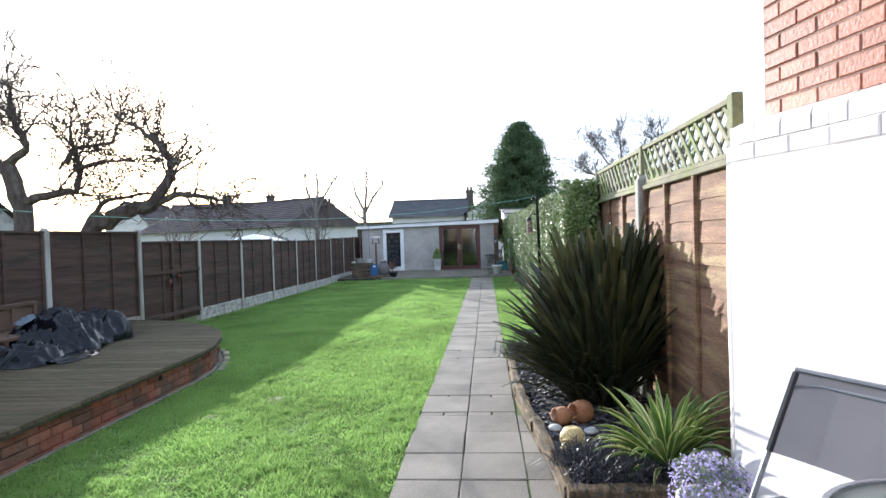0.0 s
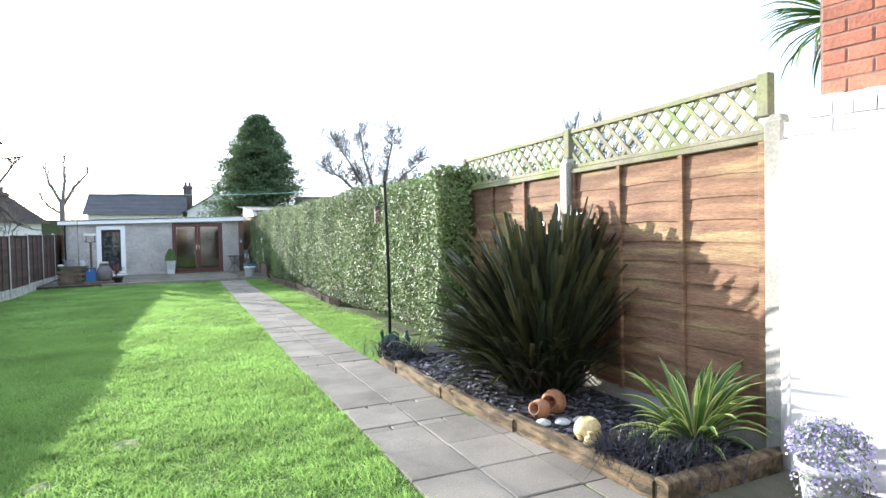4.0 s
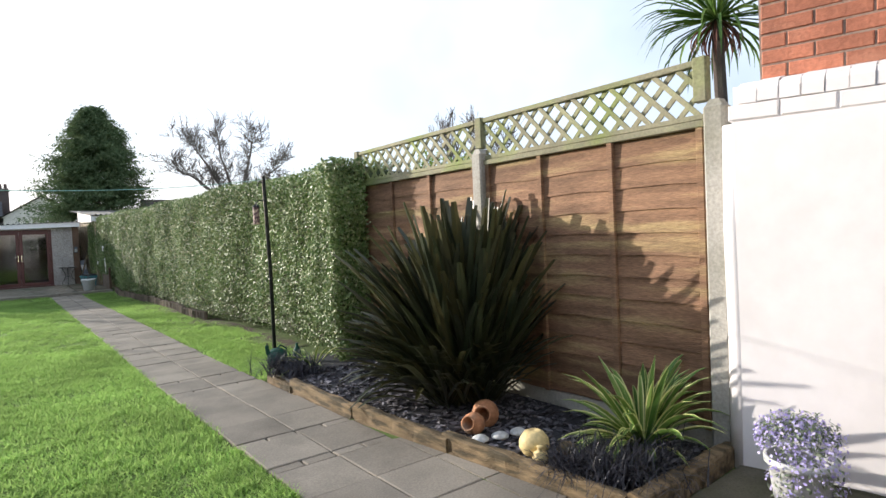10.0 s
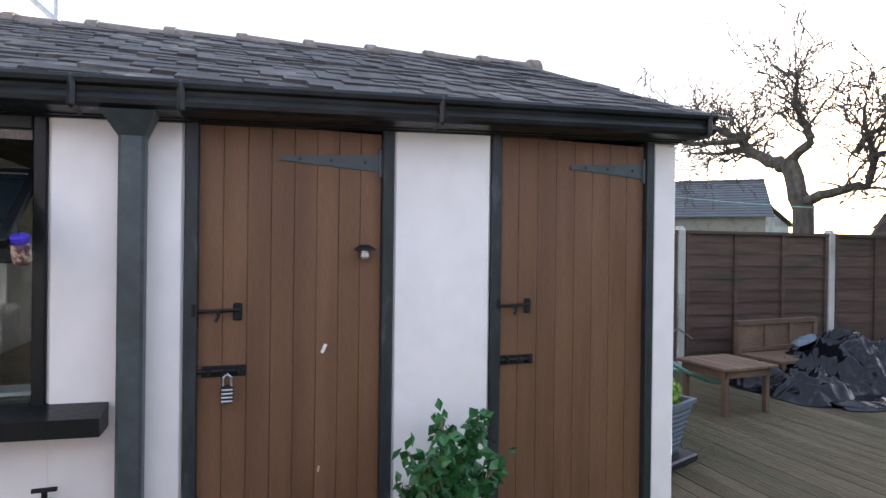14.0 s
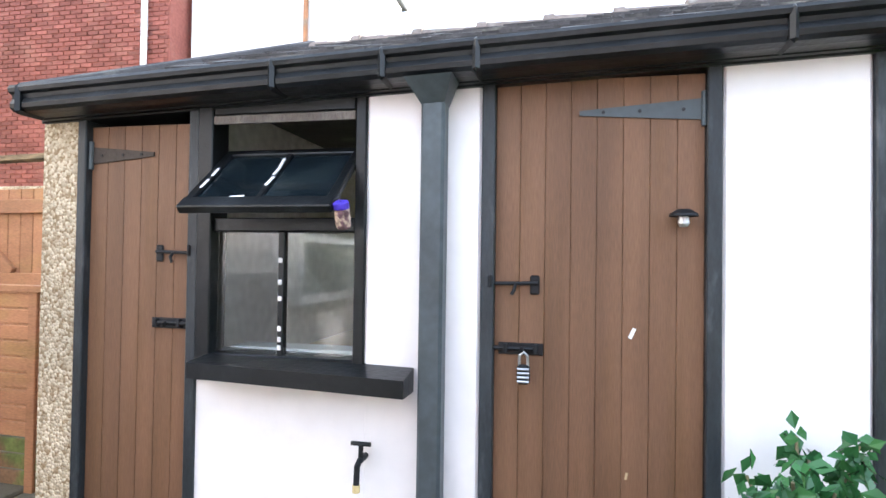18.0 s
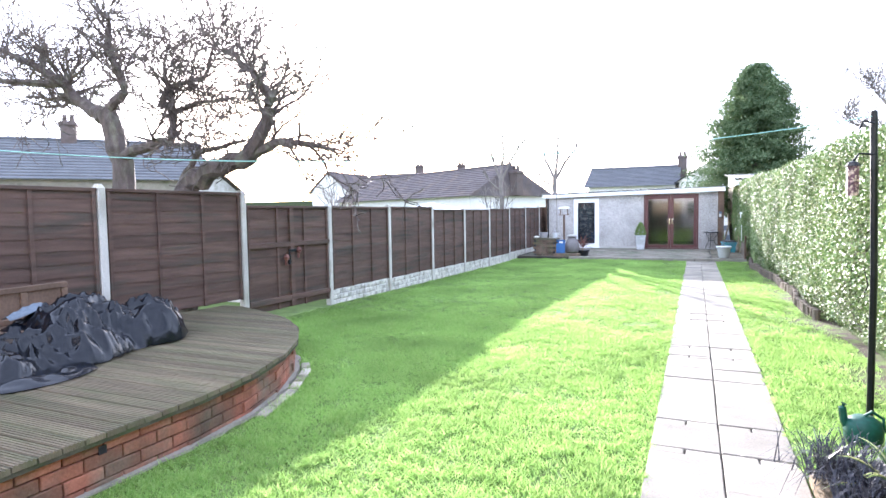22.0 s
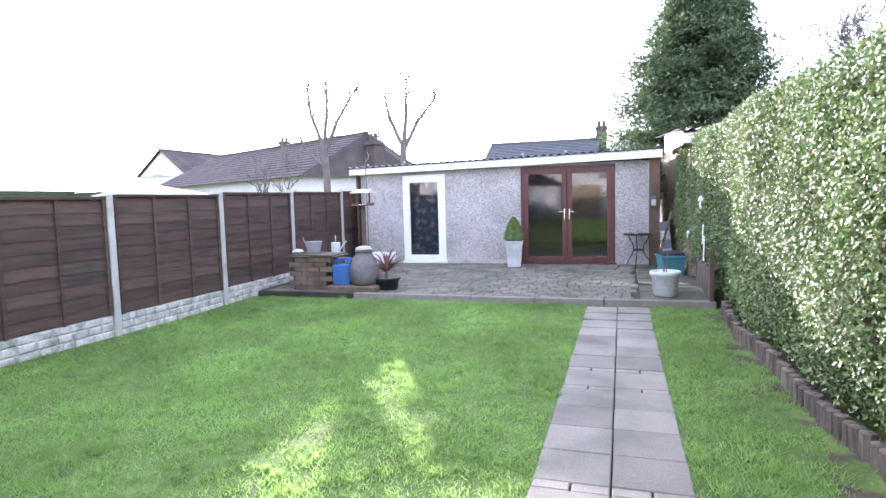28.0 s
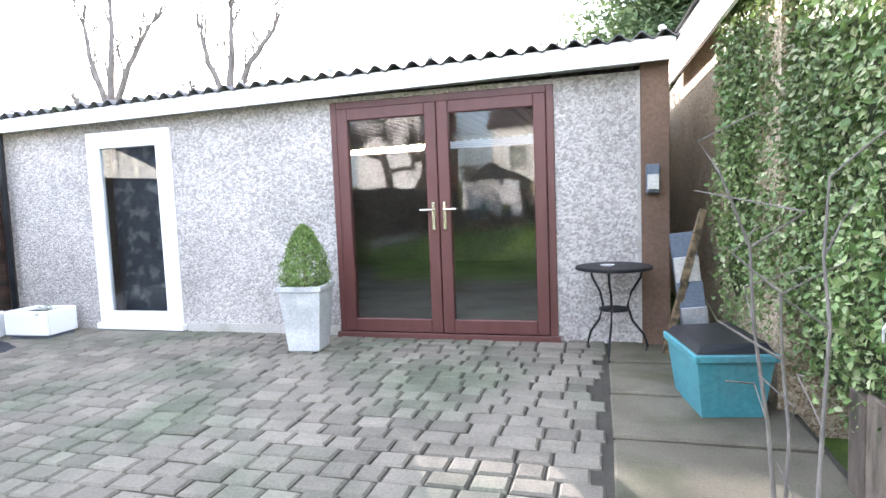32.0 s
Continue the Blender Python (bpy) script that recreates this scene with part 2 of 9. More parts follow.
M = dict(
    bare=mat("bare soil", (0.075, 0.058, 0.04), 0.95, 0.3, 3, 35, 0.6, tint=(0.10, 0.15, 0.035), tint_lo=0.45, tint_hi=0.56, tint_scale=4.5),
    soil=mat("garden ground", (0.085, 0.135, 0.03), 0.95, 0.25, 5, 40, 0.5, tint=(0.07, 0.065, 0.03), tint_lo=0.6, tint_hi=0.75, tint_scale=7),
    mulch=mat("slate mulch", (0.035, 0.035, 0.04), 0.7, 0.3, 6, 60, 0.6, island=0.5),
    concrete=mat("concrete", (0.42, 0.40, 0.36), 0.9, 0.15, 1.6, 60, 0.3, tint=(0.30, 0.29, 0.24), tint_scale=3, rand=0.06),
    rockface=mat("rock-faced gravel board", (0.50, 0.48, 0.43), 0.9, 0.25, 7, 40, 0.8, tint=(0.27, 0.26, 0.22), tint_lo=0.45, tint_hi=0.7, tint_scale=9),
    kerb=mat("worn kerb stone", (0.24, 0.215, 0.18), 0.9, 0.2, 3, 60, 0.4, tint=(0.14, 0.13, 0.10), tint_scale=3),
    kerbpale=mat("pale edging block", (0.36, 0.32, 0.26), 0.9, 0.25, 4, 60, 0.4, tint=(0.20, 0.20, 0.12), tint_lo=0.45, tint_hi=0.65, tint_scale=5, rand=0.25),
    slab=mat("path slab", (0.232, 0.206, 0.17), 0.88, 0.12, 2.2, 90, 0.25, tint=(0.165, 0.148, 0.123), tint_lo=0.45, tint_scale=2.5, rand=0.16),
    darkslab=mat("old patio slab", (0.115, 0.102, 0.074), 0.92, 0.28, 2.5, 90, 0.3, tint=(0.06, 0.065, 0.035), tint_lo=0.48, tint_hi=0.68, tint_scale=2.2, rand=0.1),
    joint=mat("joint sand", (0.05, 0.045, 0.035), 0.95, 0.2, 5, 60, 0.4),
    sett=mat("patio sett", (0.165, 0.147, 0.117), 0.88, 0.15, 4, 70, 0.4, tint=(0.105, 0.112, 0.078), tint_lo=0.46, tint_hi=0.68, tint_scale=1.3, rand=0.22, island=0.22),
    brick=mat("red brick", (0.40, 0.15, 0.09), 0.6, 0.15, 5, 55, 0.4, tint=(0.47, 0.22, 0.14), tint_lo=0.5, tint_hi=0.75, tint_scale=3, rand=0.2),
    oldbrick=mat("weathered brick", (0.25, 0.095, 0.06), 0.9, 0.25, 5, 55, 0.5, tint=(0.13, 0.092, 0.065), tint_lo=0.42, tint_hi=0.66, tint_scale=3, rand=0.35),
    chimneybrick=mat("dark chimney brick", (0.11, 0.085, 0.075), 0.95, 0.25, 3, 30, 0.4, tint=(0.075, 0.065, 0.06), tint_scale=3),
    dullbrick=mat("dull brown brick", (0.155, 0.105, 0.08), 0.9, 0.3, 5, 50, 0.5, tint=(0.10, 0.095, 0.06), tint_lo=0.42, tint_hi=0.65, tint_scale=4, rand=0.25),
    urn=mat("grey-brown glazed clay", (0.15, 0.135, 0.135), 0.55, 0.2, 5, 50, 0.2, tint=(0.10, 0.085, 0.085), tint_scale=4),
    mortar=mat("mortar", (0.29, 0.21, 0.17), 0.95, 0.15, 6, 70, 0.4),
    brickwall=mat("distant brickwork", (0.27, 0.095, 0.075), 0.9, 0.15, 1.2, 20, 0.3, tint=(0.31, 0.13, 0.10), tint_scale=2, island=0.25),
    white=mat("white masonry paint", (0.79, 0.755, 0.75), 0.75, 0.045, 1.4, 9, 0.22, tint=(0.72, 0.68, 0.665), tint_lo=0.55, tint_hi=0.8, tint_scale=1.2, fine_var=0.03),
    fence=mat("brown stained fence board", (0.085, 0.052, 0.04), 0.85, 0.2, 2, 40, 0.35, stretch=(1, 1, 12), tint=(0.055, 0.045, 0.035), tint_scale=1.2, rand=0.18),
    larch=mat("orange-brown fence board", (0.228, 0.13, 0.078), 0.8, 0.32, 2, 26, 0.6, stretch=(1, 1, 10), tint=(0.29, 0.215, 0.105), tint_lo=0.50, tint_hi=0.70, tint_scale=1.0, rand=0.2, fine_var=0.3),
    trellis=mat("weathered trellis lath", (0.28, 0.265, 0.18), 0.9, 0.2, 5, 60, 0.3, tint=(0.20, 0.23, 0.09), tint_lo=0.45, tint_hi=0.65, tint_scale=2.5, rand=0.15),
    door=mat("brown stained door board", (0.152, 0.078, 0.043), 0.55, 0.18, 1.5, 35, 0.2, stretch=(9, 9, 0.7), tint=(0.138, 0.07, 0.034), tint_scale=1.6, rand=0.06),
    gate=mat("orange-stained gate timber", (0.30, 0.14, 0.07), 0.7, 0.18, 2, 35, 0.2, stretch=(1, 1, 4), tint=(0.27, 0.155, 0.06), tint_scale=1.5, rand=0.12),
    mossy=mat("mossy gate timber", (0.105, 0.125, 0.035), 0.9, 0.3, 6, 50, 0.4, tint=(0.15, 0.085, 0.045), tint_lo=0.45, tint_hi=0.6, tint_scale=5),
    sleeper=mat("weathered sleeper", (0.21, 0.15, 0.085), 0.9, 0.35, 4, 35, 0.9, stretch=(6, 1, 6), tint=(0.085, 0.068, 0.042), tint_lo=0.46, tint_hi=0.6, tint_scale=3.5),
    fascia=mat("dark weathered timber", (0.055, 0.048, 0.032), 0.9, 0.3, 4, 40, 0.5, tint=(0.045, 0.055, 0.022), tint_lo=0.45, tint_hi=0.65, tint_scale=6),
    deck=mat("deck board", (0.122, 0.098, 0.064), 0.72, 0.22, 1.5, 30, 0.35, stretch=(1, 9, 1), tint=(0.10, 0.098, 0.054), tint_lo=0.4, tint_hi=0.7, tint_scale=1.2, rand=0.2),
    greylog=mat("weathered grey log", (0.15, 0.118, 0.092), 0.9, 0.3, 5, 45, 0.5, stretch=(4, 4, 1), tint=(0.075, 0.07, 0.045), tint_scale=4, rand=0.25),
    teak=mat("old teak", (0.13, 0.082, 0.055), 0.75, 0.2, 3, 40, 0.25, rand=0.15),
    # black gloss, its pale reflections put in as a lighter, streaky colour
    framepaint=mat("slate-black paint with sheen", (0.022, 0.027, 0.031), 0.45, 0.3, 6, 40, 0.2, tint=(0.06, 0.065, 0.07), tint_lo=0.6, tint_hi=0.75, tint_scale=7, stretch=(3, 3, 1), spec=0.35),
    hingebrown=mat("brown painted iron", (0.05, 0.038, 0.03), 0.6, 0.3, 8, 60, 0.3, metal=0.2),
    # the glass's dark reflection is put into an opaque colour
    darkglass=mat("opaque dark glass", (0.006, 0.010, 0.013), 0.12, 0.3, 6, 30, 0.05, tint=(0.02, 0.028, 0.03), tint_lo=0.5, tint_hi=0.8, tint_scale=5, spec=0.5),
    black=mat("black gloss paint", (0.006, 0.007, 0.008), 0.32, 0.2, 5, 50, 0.15, tint=(0.016, 0.018, 0.02), tint_scale=4, spec=0.3),
    iron=mat("black iron", (0.012, 0.013, 0.015), 0.5, 0.2, 10, 70, 0.2, metal=0.3, tint=(0.06, 0.05, 0.045), tint_lo=0.6, tint_hi=0.75, tint_scale=14),
    pipe=mat("grey-black downpipe", (0.055, 0.068, 0.075), 0.45, 0.25, 3, 30, 0.1, spec=0.4),
    slate=mat("roof slate", (0.07, 0.066, 0.066), 0.8, 0.25, 4, 50, 0.4, tint=(0.14, 0.135, 0.12), tint_lo=0.56, tint_hi=0.7, tint_scale=5, rand=0.3, island=0.3),
    ridge=mat("clay ridge tile", (0.17, 0.135, 0.115), 0.85, 0.2, 5, 50, 0.4, tint=(0.27, 0.26, 0.22), tint_lo=0.55, tint_hi=0.7, tint_scale=6, rand=0.15),
    upvc=mat("white plastic", (0.82, 0.82, 0.82), 0.35, 0.02, 2, 30, 0.02, fine_var=0.01, spec=0.5),
    brownpvc=mat("mahogany plastic frame", (0.10, 0.036, 0.031), 0.4, 0.12, 2, 40, 0.06, stretch=(8, 8, 1), spec=0.45),
    chrome=mat("polished metal", (0.75, 0.70, 0.58), 0.2, 0.05, 5, 50, 0.0, metal=1.0, fine_var=0.02),
    steel=mat("galvanised steel", (0.45, 0.46, 0.47), 0.4, 0.1, 8, 60, 0.05, metal=0.9),
    greymetal=mat("grey powder-coated tube", (0.19, 0.195, 0.205), 0.4, 0.08, 5, 60, 0.03, metal=0.2, spec=0.5),
    sling=leafy("grey woven sling", [(0.22, 0.22, 0.245), (0.23, 0.23, 0.255)], 0.8, 0.4, 0.1),
    terracotta=mat("terracotta", (0.40, 0.19, 0.10), 0.85, 0.25, 9, 60, 0.3, tint=(0.26, 0.20, 0.15), tint_scale=7),
    cream=mat("cream glazed pot", (0.62, 0.49, 0.24), 0.6, 0.15, 8, 60, 0.2, tint=(0.42, 0.34, 0.18), tint_scale=6),
    stonepot=mat("pale composite pot", (0.52, 0.53, 0.52), 0.7, 0.1, 6, 60, 0.25, tint=(0.42, 0.43, 0.41), tint_scale=4),
    greypot=mat("grey ribbed planter", (0.11, 0.135, 0.165), 0.6, 0.12, 6, 60, 0.15),
    blackplastic=mat("black plastic", (0.012, 0.013, 0.016), 0.4, 0.1, 6, 60, 0.05, spec=0.5),
    tarp=mat("black polythene", (0.004, 0.005, 0.008), 0.15, 0.15, 5, 14, 0.12, spec=0.27, dist=0.02),
    teal=mat("teal plastic", (0.055, 0.24, 0.27), 0.45, 0.08, 4, 40, 0.05, tint=(0.07, 0.20, 0.22), tint_scale=3, spec=0.4),
    barrow=mat("green enamel", (0.11, 0.27, 0.235), 0.45, 0.12, 5, 40, 0.05, tint=(0.16, 0.33, 0.29), tint_scale=4, spec=0.4),
    greenbox=mat("dark green recycling plastic", (0.008, 0.065, 0.045), 0.5, 0.1, 4, 40, 0.05),
    blueplastic=mat("blue plastic", (0.04, 0.12, 0.30), 0.5, 0.1, 6, 40, 0.05),
    purple=mat("violet plastic", (0.07, 0.04, 0.42), 0.4, 0.1, 6, 40, 0.03),
    jarfill=mat("mixed jar contents", (0.12, 0.06, 0.07), 0.5, 0.6, 55, 120, 0.2, tint=(0.42, 0.32, 0.24), tint_lo=0.48, tint_hi=0.56, tint_scale=48),
    bark=mat("dark bark", (0.085, 0.068, 0.06), 0.95, 0.3, 5, 40, 0.7, stretch=(3, 3, 1), tint=(0.12, 0.115, 0.085), tint_scale=3),
    greybark=mat("grey bark", (0.16, 0.14, 0.125), 0.95, 0.25, 5, 40, 0.6, stretch=(3, 3, 1)),
    stem=mat("green-brown stem", (0.17, 0.15, 0.08), 0.8, 0.2, 9, 60, 0.3),
    corrugated=mat("fibre-cement sheet", (0.13, 0.13, 0.13), 0.9, 0.2, 2, 40, 0.4, tint=(0.09, 0.10, 0.07), tint_scale=2),
    rooftile=mat("dark concrete roof tile", (0.085, 0.07, 0.068), 0.85, 0.2, 1.5, 20, 0.5, tint=(0.12, 0.09, 0.075), tint_scale=1.0, island=0.15),
    blueslate=mat("blue-grey slate roof", (0.085, 0.087, 0.092), 0.75, 0.15, 1.5, 20, 0.4, island=0.15),
    render=mat("pale rendered wall", (0.68, 0.66, 0.62), 0.85, 0.08, 0.8, 20, 0.2, tint=(0.58, 0.55, 0.5), tint_scale=0.8),
    canvas=mat("white canvas", (0.78, 0.77, 0.75), 0.8, 0.05, 3, 40, 0.1),
    # near-black colour stands in for the shade inside openings
    dark=mat("unlit interior shade", (0.02, 0.02, 0.022), 0.9, 0.2, 3, 20, 0.0),
    bench=mat("pale worktop", (0.48, 0.37, 0.22), 0.6, 0.1, 3, 30, 0.05),
    curtain=mat("dark patterned blind", (0.05, 0.055, 0.07), 0.9, 0.2, 5, 50, 0.1, tint=(0.15, 0.15, 0.155), tint_lo=0.5, tint_hi=0.62, tint_scale=9),
    bulb=mat("frosted lamp glass", (0.75, 0.74, 0.70), 0.3, 0.05, 5, 40, 0.0),
    heart=mat("grey painted wood", (0.30, 0.29, 0.30), 0.7, 0.15, 12, 60, 0.15),
    rope=mat("green line", (0.22, 0.42, 0.36), 0.6, 0.05, 3, 40, 0.0),
    peb=pebbledash("grey pebbledash", (0.295, 0.272, 0.248), (0.545, 0.513, 0.475), 62.0),
    pebwarm=pebbledash("buff pebbledash", (0.25, 0.17, 0.09), (0.60, 0.51, 0.37), 85.0),
    glass=glass_mat("window glass"),
    tableglass=glass_mat("frosted table glass", (0.78, 0.84, 0.82), 0.45),
    grass=leafy("lawn grass", [(0.185, 0.345, 0.085), (0.27, 0.43, 0.115), (0.37, 0.51, 0.18), (0.23, 0.39, 0.10)], 0.8, 0.62, 0.1),
    hedge=leafy("privet leaves", [(0.07, 0.135, 0.035), (0.125, 0.205, 0.06), (0.26, 0.33, 0.13), (0.10, 0.17, 0.045), (0.44, 0.46, 0.26)], 0.42, 0.12),
    hedgecore=mat("dark foliage fill", (0.055, 0.07, 0.032), 0.95, 0.4, 6, 30, 0.6, tint=(0.06, 0.045, 0.03), tint_scale=4),
    phormium=leafy("flax leaves", [(0.024, 0.033, 0.018), (0.040, 0.048, 0.022), (0.070, 0.066, 0.026), (0.020, 0.026, 0.016)], 0.34, 0.12, 0.5),
    yucca=leafy("sword leaves", [(0.06, 0.13, 0.03), (0.10, 0.19, 0.035), (0.16, 0.24, 0.06)], 0.45, 0.15),
    yuccaedge=leafy("pale leaf margin", [(0.42, 0.45, 0.16), (0.52, 0.5, 0.24)], 0.5, 0.15),
    mondo=leafy("black grass", [(0.012, 0.013, 0.018), (0.03, 0.03, 0.04), (0.055, 0.055, 0.07)], 0.4, 0.1),
    shrubleaf=leafy("dark bronze shrub leaves", [(0.05, 0.07, 0.02), (0.10, 0.13, 0.03), (0.20, 0.17, 0.05), (0.16, 0.07, 0.03)], 0.45, 0.2),
    lavleaf=leafy("grey-green foliage", [(0.16, 0.21, 0.13), (0.23, 0.26, 0.18), (0.10, 0.15, 0.08)], 0.7, 0.2),
    lavflower=leafy("lilac flowers", [(0.36, 0.30, 0.62), (0.50, 0.44, 0.72), (0.60, 0.55, 0.76)], 0.7, 0.3),
    conifer=leafy("cypress foliage", [(0.07, 0.115, 0.055), (0.11, 0.16, 0.075), (0.16, 0.21, 0.105)], 0.75, 0.25, 0.15),
    boxleaf=leafy("bright shrub leaves", [(0.13, 0.24, 0.04), (0.22, 0.33, 0.06), (0.30, 0.40, 0.10)], 0.5, 0.25),
    dwarf=leafy("dwarf conifer foliage", [(0.095, 0.165, 0.04), (0.15, 0.23, 0.06), (0.21, 0.29, 0.085)], 0.6, 0.2),
    camellia=leafy("glossy camellia leaves", [(0.02, 0.085, 0.028), (0.035, 0.13, 0.04), (0.06, 0.19, 0.06)], 0.22, 0.12),
    redleaf=leafy("bronze sword leaves", [(0.13, 0.05, 0.04), (0.20, 0.09, 0.07)], 0.5, 0.2),
    budpink=leafy("pink bud", [(0.72, 0.30, 0.33), (0.80, 0.45, 0.45)], 0.5, 0.2),
)


def open_weave(m, gap):
    """Lets a share of the light straight through, as an open mesh cloth does."""
    nt = m.node_tree
    out = nt.nodes["Material Output"]
    tr = nt.nodes.new("ShaderNodeBsdfTransparent")
    mx = nt.nodes.new("ShaderNodeMixShader")
    mx.inputs[0].default_value = gap
    nt.links.new(out.inputs["Surface"].links[0].from_socket, mx.inputs[1])
    nt.links.new(tr.outputs["BSDF"], mx.inputs[2])
    nt.links.new(mx.outputs["Shader"], out.inputs["Surface"])


open_weave(M["sling"], 0.3)


# ---- building helpers ----
def thing(name, x, y, z, rz=0, label="", category="", group="", kind=""):
    ob = new(name)
    ob.empty_display_size = 0.1
    ob.matrix_basis = pose(x, y, z, 0, 0, rz)
    return tagged(ob, label, category, group, kind)


def part(name, bm, material, parent, label="", smooth=False):
    """Links a bmesh as one mesh object under a thing or a part, in that parent's coordinates."""
    me = bpy.data.meshes.new(name)
    bm.to_mesh(me)
    bm.free()
    me.materials.append(material)
    if smooth:
        me.polygons.foreach_set("use_smooth", [True] * len(me.polygons))
    ob = new(name, me)
    ob.parent = parent
    return tagged(ob, label)


def solo(name, bm, material, label, category, kind="", smooth=False, group=""):
    """One mesh that is a thing or a piece of the setting by itself, in the world's coordinates."""
    return tagged(part(name, bm, material, None, "", smooth), label, category, group, kind)


def piece(name, me, parent, m):
    ob = new(name, me)
    ob.parent = parent
    ob.matrix_basis = m
    return ob


def box(x0, x1, y0, y1, z0, z1, bev=0.0, bm=None, m=None):
    own = bmesh.new()
    bmesh.ops.create_cube(own, size=1.0)
    bmesh.ops.scale(own, vec=(x1 - x0, y1 - y0, z1 - z0), verts=own.verts)
    if bev:
        bmesh.ops.bevel(own, geom=list(own.edges), offset=bev, segments=1, affect="EDGES")
    bmesh.ops.translate(own, vec=((x0 + x1) / 2, (y0 + y1) / 2, (z0 + z1) / 2), verts=own.verts)
    if m is not None:
        bmesh.ops.transform(own, matrix=m, verts=own.verts)
    return own if bm is None else add(bm, own)


def add(bm, other):
    """Adds other to bm and frees other."""
    me = bpy.data.meshes.new("join")
    other.to_mesh(me)
    other.free()
    bm.from_mesh(me)
    bpy.data.meshes.remove(me)
    return bm


def join(*bms):
    first = bms[0]
    for o in bms[1:]:
        add(first, o)
    return first


def raw(verts, faces):
    """A bmesh from lists."""
    me = bpy.data.meshes.new("raw")
    me.from_pydata([tuple(v) for v in verts], [], faces)
    bm = bmesh.new()
    bm.from_mesh(me)
    bpy.data.meshes.remove(me)
    return bm


def mesh_from(name, verts, faces, material):
    me = bpy.data.meshes.new(name)
    me.from_pydata(verts, [], faces)
    me.materials.append(material)
    return me


def lathe(profile, n=24, x=0, y=0, square=0.0):
    """A turned shape from (radius, height) pairs; square > 0 draws it towards a square section."""
    vs, fs = [], []
    for r, h in profile:
        for i in range(n):
            a = 2 * math.pi * i / n
            k = 1.0
            if square:
                k = 1 + square * (1 / max(abs(math.cos(a)), abs(math.sin(a))) - 1)
            vs.append((x + r * k * math.cos(a), y + r * k * math.sin(a), h))
    for j in range(len(profile) - 1):
        for i in range(n):
            i2 = (i + 1) % n
            fs.append((j * n + i, j * n + i2, (j + 1) * n + i2, (j + 1) * n + i))
    fs.append(tuple(range(n - 1, -1, -1)))
    fs.append(tuple((len(profile) - 1) * n + i for i in range(n)))
    return raw(vs, fs)


def tube(points, radius, n=8, end=None, closed=False):
    """A round bar through points; the radius runs from radius to end."""
    pts = [Vector(p) for p in points]
    end = radius if end is None else end
    vs, fs = [], []
    ref = Vector((0, 0, 1))
    for k, p in enumerate(pts):
        d = (pts[min(k + 1, len(pts) - 1)] - pts[max(k - 1, 0)])
        d = d.normalized() if d.length > 1e-6 else Vector((0, 0, 1))
        u = d.cross(ref)
        if u.length < 0.05:
            u = d.cross(Vector((1, 0, 0)))
        u.normalize()
        w = u.cross(d).normalized()
        r = radius + (end - radius) * k / max(1, len(pts) - 1)
        for i in range(n):
            a = 2 * math.pi * i / n
            vs.append(p + u * (r * math.cos(a)) + w * (r * math.sin(a)))
    for k in range(len(pts) - 1):
        for i in range(n):
            i2 = (i + 1) % n
            fs.append((k * n + i, k * n + i2, (k + 1) * n + i2, (k + 1) * n + i))
    fs.append(tuple(range(n - 1, -1, -1)))
    fs.append(tuple((len(pts) - 1) * n + i for i in range(n)))
    return raw(vs, fs)


def prism(poly, z0, z1):
    """An upright prism over a plan polygon, anticlockwise."""
    n = len(poly)
    vs = [(x, y, z0) for x, y in poly] + [(x, y, z1) for x, y in poly]
    fs = [tuple(range(n - 1, -1, -1)), tuple(range(n, 2 * n))]
    fs += [(i, (i + 1) % n, n + (i + 1) % n, n + i) for i in range(n)]
    return raw(vs, fs)


def wall_bm(x0, x1, y0, y1, z0, z1, holes, axis):
    """A wall block with rectangular openings right through it. axis 'x': it runs along x; holes are (a0, a1, z0, z1)."""
    cuts = sorted({(x0 if axis == "x" else y0), (x1 if axis == "x" else y1), *[h[0] for h in holes], *[h[1] for h in holes]})
    levels = sorted({z0, z1, *[h[2] for h in holes], *[h[3] for h in holes]})
    bm = bmesh.new()
    for a, b in zip(cuts, cuts[1:]):
        run = None
        for lo, hi in zip(levels, levels[1:]):
            open_here = any(h[0] <= a and b <= h[1] and h[2] <= lo and hi <= h[3] for h in holes)
            if not open_here:
                run = (run[0], hi) if run else (lo, hi)
            if (open_here or hi == levels[-1]) and run:
                if axis == "x":
                    box(a, b, y0, y1, run[0], run[1], 0, bm)
                else:
                    box(x0, x1, a, b, run[0], run[1], 0, bm)
                run = None
    return bm


